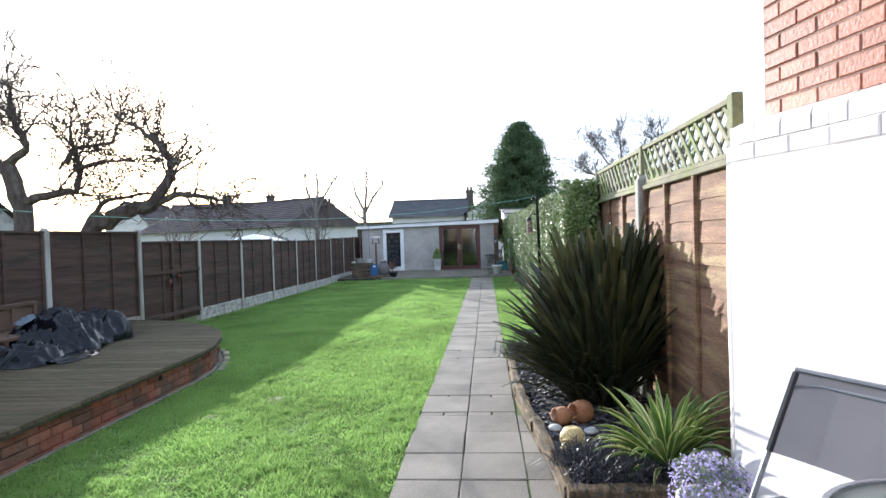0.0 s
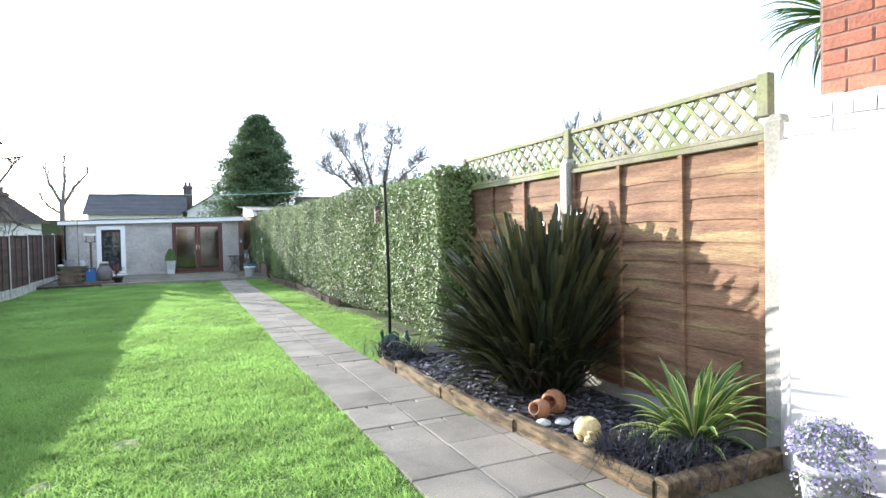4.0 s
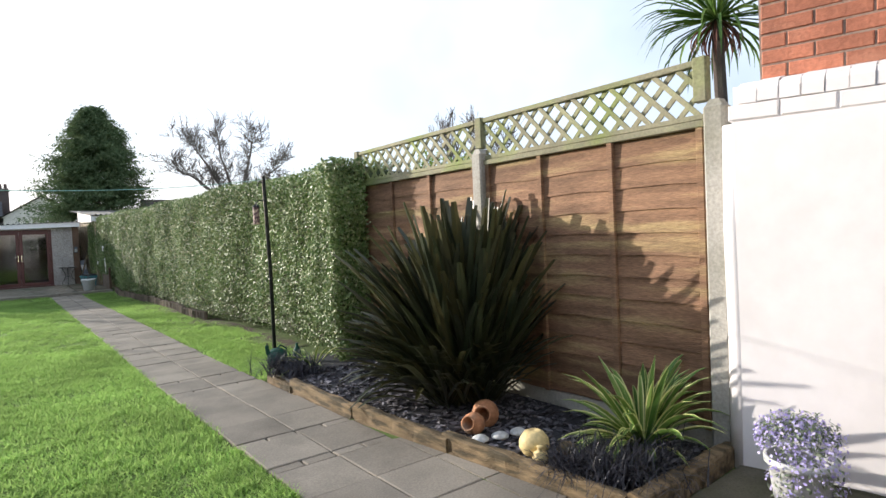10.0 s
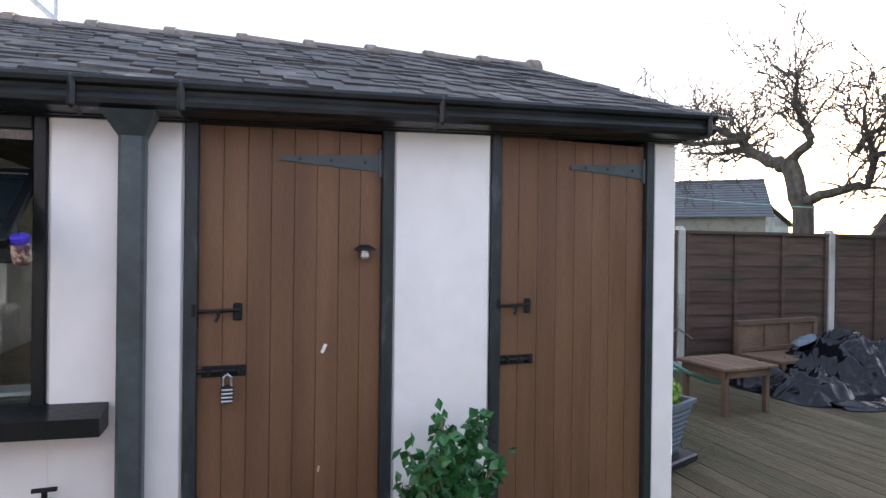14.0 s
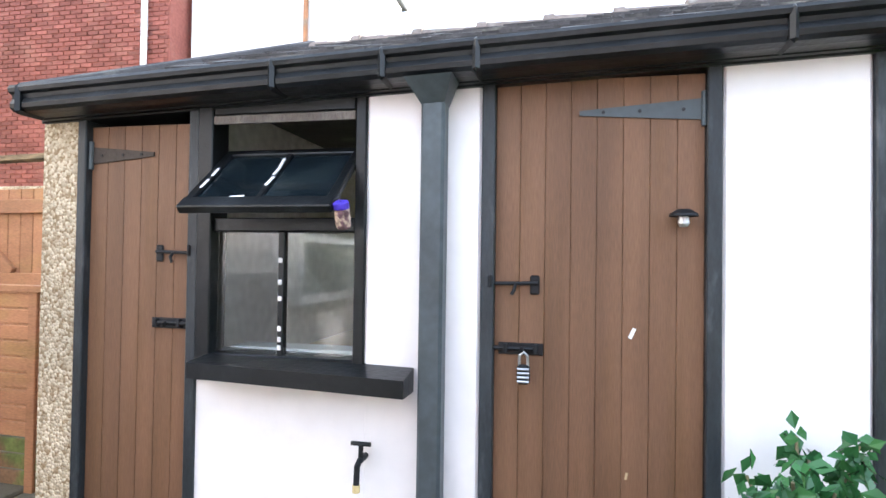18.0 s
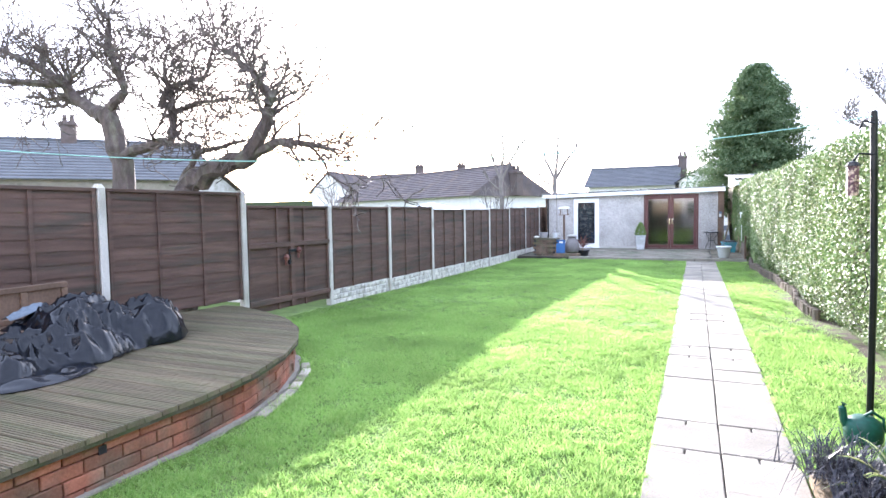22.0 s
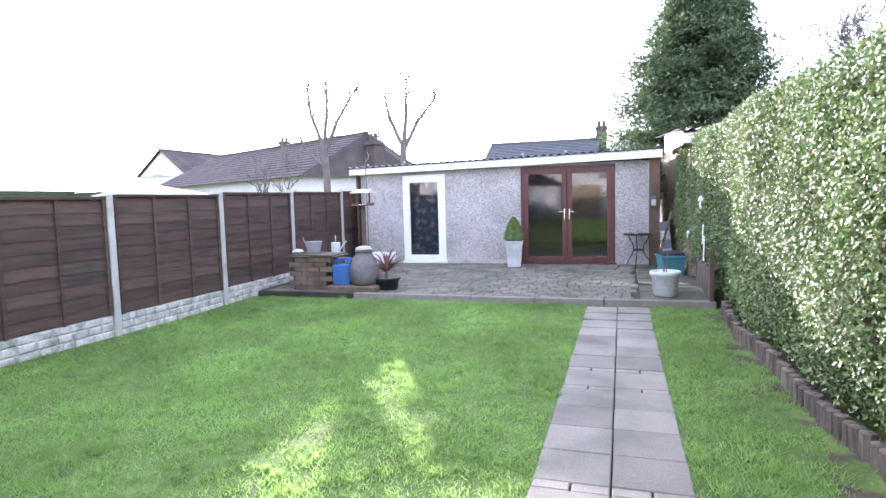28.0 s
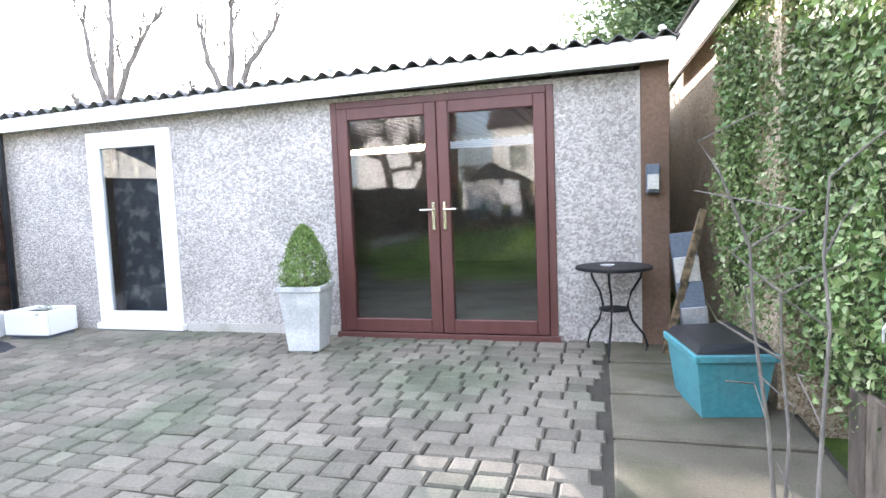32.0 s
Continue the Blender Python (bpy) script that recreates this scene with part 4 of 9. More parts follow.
def build_left_fence():
    fence = thing("fence", -5.3, 14, 0, 0, "dark brown overlap fence panels between concrete posts", "fence")
    inv = Matrix.Translation((5.3, -14, 0))
    for x, y, h in POSTS:
        g = ground_z(y)
        bm = post_bm(h - g)
        ob = part("post", bm, M["concrete"], fence)
        ob.matrix_basis = inv @ pose(x, y, g, 0, 0, 2)
    board = board_mesh(M["fence"])
    for (xa, ya, ha), (xb, yb, hb) in zip(POSTS, POSTS[1:]):
        L = math.hypot(xb - xa, yb - ya)
        rz = math.degrees(math.atan2(yb - ya, xb - xa))
        g = ground_z((ya + yb) / 2)
        tall = ya < 9
        gate = 9.3 < ya < 10
        top = (1.755 if tall else min(ha, hb) - 0.05)
        low = 0.34 if tall else (0.10 if gate else g + 0.235)
        # the garden side is +x, which is local -y once the panel is turned
        m = inv @ pose((xa + xb) / 2, (ya + yb) / 2, 0, 0, 0, rz)
        n = L - 0.10
        pan = fence_panel(fence, board, M["fence"], n, low, top, m, (-n / 2 + 0.03, -n / 6, n / 6, n / 2 - 0.03), 0.13)
        if gate:
            part("rail", box(-n / 2, n / 2, -0.062, -0.02, 1.0, 1.07, 0.004), M["fence"], pan)
            part("rail", box(-n / 2, n / 2, -0.062, -0.02, 0.2, 0.28, 0.004), M["fence"], pan)
            part("stile", box(-0.05, 0.03, -0.064, -0.02, 0.12, top - 0.02, 0.004), M["fence"], pan)
            latch = part("latch", join(box(-0.10, 0.05, -0.085, -0.06, 0.92, 0.96, 0.004), tube([(-0.11, -0.08, 0.94), (-0.11, -0.10, 0.86), (-0.08, -0.09, 0.78)], 0.012)), M["iron"], pan, "black iron gate latch")
            part("padlock", box(-0.13, -0.08, -0.10, -0.07, 0.74, 0.81, 0.008), M["iron"], pan)
            for gx, gz in ((-0.17, 0.84), (0.10, 0.93)):
                part("ornament", join(lathe([(0.0, gz - 0.05), (0.03, gz - 0.03), (0.045, gz + 0.01), (0.02, gz + 0.05), (0.0, gz + 0.055)], 8, gx, -0.085), box(gx - 0.012, gx + 0.012, -0.09, -0.06, gz - 0.11, gz - 0.04, 0.004)), M["redleaf"], pan, "dull red hanging ornament")
        if not tall and not gate:
            gb = bmesh.new()
            rng = random.Random(int(ya * 10))
            box(-n / 2, n / 2, -0.012, 0.025, g - 0.1, g + 0.235, 0.0, gb)
            ob = part("gravel_board", gb, M["concrete"], fence)
            ob.matrix_basis = m
            x = -n / 2
            rows = ((g - 0.03, g + 0.055), (g + 0.06, g + 0.145), (g + 0.15, g + 0.23))
            for lo, hi in rows:
                x = -n / 2 + 0.005
                while x < n / 2 - 0.05:
                    w = min(rng.uniform(0.10, 0.26), n / 2 - x)
                    d = rng.uniform(0.010, 0.022)
                    part("stone", raw([(x, -0.012, lo), (x + w - 0.008, -0.012, lo), (x + w - 0.008, -0.012, hi), (x, -0.012, hi),
                                     (x + 0.015, -0.012 - d, lo + 0.012), (x + w - 0.022, -0.012 - d * 0.8, lo + 0.014), (x + w - 0.024, -0.012 - d, hi - 0.014), (x + 0.014, -0.012 - d * 0.7, hi - 0.012)],
                                    [(4, 5, 6, 7), (0, 1, 5, 4), (1, 2, 6, 5), (2, 3, 7, 6), (3, 0, 4, 7)]), M["rockface"], ob)
                    x += w


def build_right_fence():
    fence = thing("fence", 1.80, 5.0, 0, 0, "orange-brown overlap fence with weathered trellis along the top", "fence")
    for y, h in ((3.12, 1.98), (5.01, 1.98), (6.95, 1.98)):
        ob = part("post", post_bm(h, 0.11, 0.10), M["concrete"], fence)
        ob.matrix_basis = pose(-0.03 if y < 4 else -0.02, y - 5.0, 0, 0, 0, 90)
        part("trellis_post", box(-0.038, 0.02, y - 5.038 + (0.09 if y < 4 else 0), y - 4.962 + (0.09 if y < 4 else 0), 1.985, 2.225, 0.006), M["trellis"], fence)
    board = board_mesh(M["larch"])
    for ya, yb in ((3.19, 4.955), (5.06, 6.90)):
        n = yb - ya
        m = pose(0.01, (ya + yb) / 2 - 5.0, 0, 0, 0, -90)
        bat = (-n / 2 + 0.03, -n / 6 - 0.02, n / 6 - 0.02, n / 2 - 0.03)
        fence_panel(fence, board, M["larch"], n, 0.20, 1.875, m, bat, 0.135, M["trellis"])
        part("gravel_board", box(0.0, 0.045, ya - 5.0, yb - 5.0, -0.1, 0.2, 0.006), M["concrete"], fence)
        # trellis: a frame with crossing diagonal laths
        tre = part("trellis", join(box(-0.02, 0.015, ya - 5, yb - 5, 1.892, 1.922, 0.004), box(-0.028, 0.025, ya - 5, yb - 5, 2.18, 2.215, 0.004)), M["trellis"], fence)
        for sgn, dx in ((1, -0.012), (-1, 0.002)):
            y = ya - 0.26
            while y < yb:
                lo, hi = 1.915, 2.19
                y0, y1 = (y, y + (hi - lo)) if sgn > 0 else (y + (hi - lo), y)
                a, b = max(0.0, (ya - min(y0, y1)) / (hi - lo)), min(1.0, (yb - min(y0, y1)) / (hi - lo))
                if b - a > 0.1:
                    p0, p1 = (a, b)
                    if sgn > 0:
                        q = [(y + p * (hi - lo), lo + p * (hi - lo)) for p in (p0, p1)]
                    else:
                        q = [(y + p * (hi - lo), hi - p * (hi - lo)) for p in (p0, p1)]
                    (u0, w0), (u1, w1) = q
                    dd = math.hypot(u1 - u0, w1 - w0)
                    ang = math.degrees(math.atan2(w1 - w0, u1 - u0))
                    ob = part("lath", box(dx - 0.005, dx + 0.006, -dd / 2, dd / 2, -0.0145, 0.0145), M["trellis"], tre)
                    ob.matrix_basis = pose(0, (u0 + u1) / 2 - 5, (w0 + w1) / 2, ang, 0, 0)
                y += 0.148


# ---- neighbour's painted wall with brickwork over it ----
WALL_RZ = -81.4


def build_side_wall():
    root = thing("wall_east", 1.66, 3.0, 0, WALL_RZ, "neighbour's wall, white painted below and red brick above", "wall", "", "structure")
    L = 7.0
    fall = -0.028                      # the courses drop a little towards the house

    def tilt(bm):
        bmesh.ops.transform(bm, matrix=Matrix(((1, 0, 0, 0), (0, 1, 0, 0), (fall, 0, 1, -1.6 * fall), (0, 0, 0, 1))), verts=[v for v in bm.verts if v.co.z > 1.0])
        return bm

    part("painted_wall", tilt(box(0, L, 0.0, 0.35, -0.2, 1.783, 0.012)), M["white"], root)
    part("painted_joint", tilt(box(0.012, L, 0.010, 0.134, 1.780, 1.955)), M["white"], root)
    part("core", tilt(box(0.105, L, 0.133, 0.5, 1.70, 2.70)), M["mortar"], root)
    part("end_fillet", tube([(0.0, 0.05, 0.0), (0.004, 0.05, 0.7), (-0.004, 0.05, 1.3), (0.0, 0.06, 1.82)], 0.055, 10), M["white"], root, "rounded white corner", True)
    part("foot_fillet", tube([(0.0 + 0.5 * k, -0.004 + 0.01 * math.sin(2.3 * k), 0.092 + 0.008 * math.sin(1.7 * k)) for k in range(14)], 0.018, 6), M["darkslab"], root, "dirty mortar fillet along the foot of the wall")
    rng = random.Random(21)
    st = mesh_from("brick", *brick_shape(0.224, 0.10, 0.074, 0.006), M["white"])
    hd = header_mesh()
    ry = -math.degrees(math.atan(fall))

    def dz(x):
        return fall * (x - 1.6)
    x = -0.01
    while x < L:
        piece("painted_brick", st, root, pose(x + 0.112, 0.050 + rng.uniform(-0.002, 0.003), 1.826 + dz(x + 0.11), rng.uniform(-0.6, 0.6), ry + rng.uniform(-0.5, 0.5), 0))
        x += 0.2317
    x = 0.03
    while x < L:
        piece("painted_header", hd, root, pose(x + 0.045, rng.uniform(-0.002, 0.005), 1.868 + dz(x) + rng.uniform(-0.002, 0.003), rng.uniform(-0.8, 0.8), ry + rng.uniform(-1.4, 1.4), 0) @ Matrix.Diagonal((rng.uniform(0.86, 0.92), 1, 1, 1)))
        x += 0.0925
    bk = mesh_from("brick", *brick_shape(0.222, 0.09, 0.064, 0.004), M["brick"])
    half = mesh_from("brick", *brick_shape(0.106, 0.09, 0.064, 0.004), M["brick"])
    z, row = 2.025, 0
    while z < 2.70:
        x = 0.115 + (0.0 if row % 2 else 0.116)
        if not row % 2:
            piece("brick", half, root, pose(0.115 + 0.053, 0.172, z + dz(0.17), 0, ry, 0))
        while x < 5.0:
            piece("brick", bk, root, pose(x + 0.111, 0.172 + rng.uniform(-0.003, 0.003), z + dz(x + 0.11), rng.uniform(-0.4, 0.4), ry + rng.uniform(-0.4, 0.4), rng.uniform(-0.3, 0.3)))
            x += 0.2317
        z += 0.0738
        row += 1
    # eaves over the brickwork
    eave = thing("eaves", 1.66, 3.0, 0, WALL_RZ, "white plastic fascia and soffit of the neighbour's roof", "fascia", "", "structure")
    part("fascia", tilt(box(0.0, L, 0.02, 0.045, 2.715, 2.90, 0.004)), M["upvc"], eave)
    part("soffit", tilt(box(0.02, L, 0.045, 0.5, 2.70, 2.714)), M["upvc"], eave)
    part("gutter", tilt(tube([(-0.05, -0.04, 2.86), (L, -0.04, 2.86)], 0.05, 10)), M["black"], eave)
    part("roof", tilt(box(0.0, L, 0.045, 3.0, 2.90, 2.98)), M["rooftile"], eave)
    # vent box
    vent = thing("wall_vent", 1.66 + 0.15 * 3.03, 3.0 - 0.989 * 3.03, 2.26, WALL_RZ, "white plastic louvred vent box on the brickwork", "vent")
    part("casing", join(box(-0.13, -0.10, -0.02, 0.13, 0, 0.3, 0.004), box(0.13, 0.16, -0.02, 0.13, 0, 0.3, 0.004), box(-0.10, 0.13, -0.02, 0.13, 0.27, 0.3), box(-0.10, 0.13, -0.02, 0.13, 0, 0.03)), M["upvc"], vent)
    # near-black backing carries the shade behind the louvres
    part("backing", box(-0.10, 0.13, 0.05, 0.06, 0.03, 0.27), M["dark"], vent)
    for k in range(7):
        part("slat", box(-0.10, 0.13, -0.01, 0.01, 0.045 + 0.032 * k, 0.052 + 0.032 * k), M["upvc"], vent)


def brick_shape(w, d, h, b):
    """A brick whose front (towards -y) has chamfered edges."""
    x, y, z = w / 2, d / 2, h / 2
    vs = [(-x, y, -z), (x, y, -z), (x, y, z), (-x, y, z), (-x, -y + b, -z), (x, -y + b, -z), (x, -y + b, z), (-x, -y + b, z),
          (-x + b, -y, -z + b), (x - b, -y, -z + b), (x - b, -y, z - b), (-x + b, -y, z - b)]
    fs = [(11, 10, 9, 8)]
    for o in (0, 4):
        fs += [(o + (i + 1) % 4, o + i, o + 4 + i, o + 4 + (i + 1) % 4) for i in range(4)]
    return [v for v in vs], [tuple(reversed(f)) for f in fs]


def header_mesh():
    """A painted brick on edge, its top sloping back to the wall above in a rounded nose."""
    w = 0.048
    prof = [(0.0, 0.0), (0.0, 0.055), (0.012, 0.085), (0.05, 0.105), (0.135, 0.125), (0.135, 0.0)]
    vs = [(-w, y, z) for y, z in prof] + [(w, y, z) for y, z in prof]
    n = len(prof)
    fs = [tuple(range(n - 1, -1, -1)), tuple(range(n, 2 * n))] + [(i, (i + 1) % n, n + (i + 1) % n, n + i) for i in range(n)]
    return mesh_from("header", vs, [tuple(reversed(f)) for f in fs], M["white"])


# ---- outbuilding ----
SX = -2.98     # its front face


DOOR_COUNT = []


def ledged_door(y0, y1, z0, z1, hinge_right, label, bolt_z=1.09, latch_z=1.31, n=8):
    """A boarded door in the outbuilding's front, with strap hinges, latch and bolt."""
    DOOR_COUNT.append(1)
    d = thing("door_%d" % len(DOOR_COUNT), SX, (y0 + y1) / 2, z0, 90, label, "door", "boarded doors", "structure")
    w, h = y1 - y0, z1 - z0
    bw = w / n
    part("backing", box(-w / 2, w / 2, 0.045, 0.06, 0, h), M["door"], d)
    for k in range(n):
        part("board", box(-w / 2 + k * bw + 0.0004, -w / 2 + (k + 1) * bw - 0.0004, 0.02, 0.045, 0.0, h, 0.002), M["door"], d)
    s = 1 if hinge_right else -1
    for zz in (h - 0.115, 0.13):
        e = s * (w / 2 - 0.01)
        t = e - s * (0.38 if w > 0.55 else 0.28)
        strap = raw([(e, 0.019, zz - 0.034), (e, 0.019, zz + 0.034), (t, 0.019, zz + 0.008), (t, 0.019, zz - 0.008),
                     (e, 0.013, zz - 0.034), (e, 0.013, zz + 0.034), (t, 0.013, zz + 0.008), (t, 0.013, zz - 0.008)],
                    [(4, 5, 6, 7), (0, 1, 5, 4), (1, 2, 6, 5), (2, 3, 7, 6), (3, 0, 4, 7)])
        hin = part("hinge", strap, M["pipe"] if w > 0.55 else M["hingebrown"], d, "painted strap hinge")
        part("knuckle", tube([(e + s * 0.004, 0.010, zz - 0.055), (e + s * 0.004, 0.010, zz + 0.055)], 0.009, 8), M["pipe"], hin)
        for q in (0.15, 0.5, 0.8):
            part("screw", tube([(e + (t - e) * q, 0.014, zz), (e + (t - e) * q, 0.010, zz)], 0.006, 8), M["iron"], hin)
    f = -s * (w / 2)
    bz, lz = bolt_z - z0, latch_z - z0
    # sliding bolt: back plate, round bar with a knob, two straps and the keeper on the frame
    bolt = part("bolt", box(min(f + s * 0.015, f + s * 0.165), max(f + s * 0.015, f + s * 0.165), 0.014, 0.0195, bz - 0.02, bz + 0.02, 0.002), M["iron"], d, "black sliding bolt")
    part("bar", tube([(f - s * 0.035, 0.006, bz + 0.002), (f + s * 0.15, 0.006, bz + 0.002)], 0.0075, 8), M["iron"], bolt)
    part("knob", tube([(f + s * 0.095, 0.004, bz + 0.002), (f + s * 0.095, -0.022, bz - 0.006)], 0.007, 8), M["iron"], bolt)
    for q in (0.04, 0.14):
        part("strap", box(f + s * q - 0.008, f + s * q + 0.008, -0.004, 0.016, bz - 0.015, bz + 0.017, 0.003), M["iron"], bolt)
    part("keeper", box(f - s * 0.03 - 0.012, f - s * 0.03 + 0.012, -0.006, 0.004, bz - 0.018, bz + 0.02, 0.003), M["iron"], bolt)
    # thumb latch: plate, lifting bar, pull and catch
    latch = part("latch", tube([(f - s * 0.02, 0.006, lz), (f + s * 0.145, 0.006, lz + 0.004)], 0.0065, 8), M["iron"], d, "rusty black thumb latch")
    part("catch", join(box(f - s * 0.012 - 0.012, f - s * 0.012 + 0.012, -0.010, 0.006, lz - 0.045, lz + 0.04, 0.004), box(f - s * 0.012 - 0.006, f - s * 0.012 + 0.006, -0.022, -0.008, lz - 0.012, lz + 0.03, 0.003)), M["iron"], latch)
    part("plate", box(f + s * 0.135 - 0.016, f + s * 0.135 + 0.016, 0.010, 0.0195, lz - 0.035, lz + 0.03, 0.005), M["iron"], latch)
    part("pull", tube([(f + s * 0.07, 0.004, lz), (f + s * 0.07, -0.012, lz - 0.016), (f + s * 0.06, -0.016, lz - 0.035)], 0.006, 8), M["iron"], latch)
    return d


def build_outbuilding():
    body = thing("outbuilding", -4.4, 1.15, 0, 0, "low white-painted brick outbuilding with brown doors and slate roof", "outbuilding")
    inv = Matrix.Translation((4.4, -1.15, 0))

    def bpart(name, bm, material, label="", smooth=False):
        ob = part(name, bm, material, body, label, smooth)
        if name in ("lintel", "fascia", "gutter", "gutter_outlet", "roof"):
            # the eaves fall a little towards the house
            shear = Matrix(((1, 0, 0, 0), (0, 1, 0, 0), (0, 0.036, 1, -0.112), (0, 0, 0, 1)))
            ob.data.transform(shear)
        ob.matrix_basis = inv
        return ob

    # front wall in its separate lengths; the last is pebbledashed
    bpart("wall", box(-3.2, SX, -0.80, -0.62, -0.1, 2.02, 0.01), M["pebwarm"], "buff pebbledash pier")
    bpart("wall", box(-3.2, SX, -0.12, 0.60, -0.1, 0.93, 0.006), M["white"], "white painted masonry below the window")
    bpart("wall", box(-3.2, SX, 0.585, 1.00, -0.1, 2.05, 0.012), M["white"], "white painted masonry")
    bpart("wall", box(-3.2, SX, 1.755, 2.175, -0.1, 2.05, 0.012), M["white"], "white painted masonry")
    bpart("wall", box(-3.2, SX, 2.99, 3.125, -0.1, 2.05, 0.012), M["white"], "white painted masonry")
    bpart("wall", box(-5.70, -3.2, 3.0, 3.125, -0.1, 2.05), M["white"], "white painted end wall")
    bpart("wall", box(-5.70, -3.2, -0.80, -0.68, -0.1, 2.05), M["pebwarm"], "buff pebbledash end wall")
    bpart("wall", wall_bm(-5.70, -5.58, -0.68, 3.0, -0.1, 2.05, [(0.15, 0.62, 1.15, 1.65)], "y"), M["white"], "white back wall with a small window")
    bpart("floor", box(-5.58, -3.2, -0.68, 3.0, -0.1, 0.02), M["concrete"])
    bpart("partition", box(-5.58, -3.2, 0.86, 0.94, 0.02, 2.05), M["render"])
    bpart("partition", box(-5.58, -3.2, -0.16, -0.10, 0.02, 2.05), M["render"])
    bpart("ceiling_board", box(-5.58, -3.2, -0.68, 3.0, 2.05, 2.08), M["render"])
    # black door frames
    for y0, y1 in ((-0.62, -0.58), (-0.12, -0.075), (1.0, 1.045), (1.71, 1.755), (2.175, 2.22), (2.95, 2.99)):
        bpart("door_frame", box(-3.1, SX + 0.012, y0, y1, 0, 1.96 + 0.03 * y1, 0.004), M["framepaint"])
    bpart("lintel", box(-3.15, SX + 0.02, -0.79, 3.14, 2.055, 2.11, 0.005), M["black"], "black painted wall plate")
    bpart("fascia", box(-2.96, -2.93, -0.76, 3.14, 2.06, 2.16, 0.004), M["black"], "black fascia board")
    # moulded gutter: a roll at its lip, a hollow, and a second roll below, with brackets and outlet
    outer = [(0.062, 0.034), (0.068, 0.022), (0.064, 0.008), (0.050, 0.0), (0.046, -0.014), (0.052, -0.026), (0.058, -0.036), (0.054, -0.052), (0.036, -0.062), (0.0, -0.066), (-0.055, -0.066), (-0.058, 0.03)]
    inner = [(-0.052, 0.03), (-0.049, -0.06), (0.0, -0.060), (0.034, -0.056), (0.046, -0.042), (0.040, -0.014), (0.045, 0.004), (0.056, 0.02), (0.056, 0.034)]
    prof = outer + inner
    n = len(prof)
    vs = [(-2.875 + a, y, 2.13 + b) for y in (-0.78, 3.20) for a, b in prof]
    fs = [(i, (i + 1) % n, n + (i + 1) % n, n + i) for i in range(n)] + [tuple(range(n - 1, -1, -1)), tuple(range(n, 2 * n))]
    gut = bpart("gutter", raw(vs, fs), M["black"], "black plastic moulded gutter")
    for y in (-0.74, 0.30, 0.69, 1.0, 1.9, 3.16):
        part("bracket", box(-2.932, -2.802, y - 0.012, y + 0.012, 2.057 + 0.036 * (y - 3.2), 2.170 + 0.036 * (y - 3.2), 0.012), M["black"], gut)
    out = raw([(-2.93, 0.765, 2.06), (-2.93, 0.925, 2.06), (-2.81, 0.925, 2.06), (-2.81, 0.765, 2.06), (-2.968, 0.805, 1.99), (-2.968, 0.885, 1.99), (-2.89, 0.885, 1.99), (-2.89, 0.805, 1.99)],
              [(3, 2, 1, 0), (4, 5, 6, 7), (0, 1, 5, 4), (1, 2, 6, 5), (2, 3, 7, 6), (3, 0, 4, 7)])
    bpart("gutter_outlet", out, M["pipe"])
    bpart("downpipe", box(-2.968, -2.89, 0.805, 0.885, 0.02, 1.96, 0.010), M["pipe"], "grey-black square downpipe")
    # roof: sarking, slates in courses, hips and ridge tiles
    ridge_z, ridge_x = 2.83, -4.42
    ey0, ey1, ex0, ex1 = -0.78, 3.20, -5.95, -2.87
    ry0, ry1 = -0.30, 2.86
    vs = [(ex1, ey0, 2.14), (ex1, ey1, 2.14), (ex0, ey1, 2.14), (ex0, ey0, 2.14), (ridge_x, ry0, ridge_z), (ridge_x, ry1, ridge_z)]
    roof = bpart("roof", raw(vs, [(0, 1, 5, 4), (1, 2, 5), (2, 3, 4, 5), (3, 0, 4), (3, 2, 1, 0)]), M["slate"], "grey slate hipped roof")
    rng = random.Random(31)
    run, rise = ex1 - ridge_x, ridge_z - 2.14
    slope = math.hypot(run, rise)
    tilt = math.degrees(math.atan2(rise, run))
    sl = mesh_from("slate", *slate_shape(0.222, 0.26, 0.010), M["slate"])
    rows = 16
    for r in range(rows):
        s = 0.02 + r * (slope - 0.14) / (rows - 1)
        f = s / slope
        ya, yb = ey0 + (ry0 - ey0) * f, ey1 + (ry1 - ey1) * f
        y = ya - (0.115 if r % 2 else 0.0)
        while y < yb:
            c = y + 0.112
            if ya - 0.03 < c < yb + 0.03:
                x, z = ex1 - run * f, 2.14 + rise * f + 0.036 * (c - 3.15)
                piece("slate", sl, roof, pose(x + rng.uniform(-0.008, 0.012), c, z + 0.012 + rng.uniform(0, 0.006), rng.uniform(-1.2, 1.2), tilt + rng.uniform(-2.2, 1.8), rng.uniform(-1.6, 1.6)))
            y += 0.228
    rt = ridge_mesh()
    y = ry0 - 0.05
    while y < ry1 + 0.02:
        piece("ridge_tile", rt, roof, pose(ridge_x, y + 0.19, ridge_z + 0.036 * (y - 3.0), 1.7, rng.uniform(-1, 1), 90))
        y += 0.385
    for a, b in (((ridge_x, ry1, ridge_z), (ex1, ey1, 2.14)), ((ridge_x, ry0, ridge_z - 0.1), (ex1, ey0, 2.015))):
        part("hip_roll", tube([a, b], 0.035, 8), M["slate"], roof)
    # doors
    d1 = ledged_door(1.045, 1.71, 0.06, 1.995, True, "brown boarded door with black bolt and padlock", 1.095, 1.312)
    lock = part("padlock", tube([(-0.244, -0.016, 0.985), (-0.243, -0.018, 1.018), (-0.23, -0.018, 1.03), (-0.217, -0.018, 1.018), (-0.216, -0.016, 0.985)], 0.005, 8), M["steel"], d1, "combination padlock on a steel shackle")
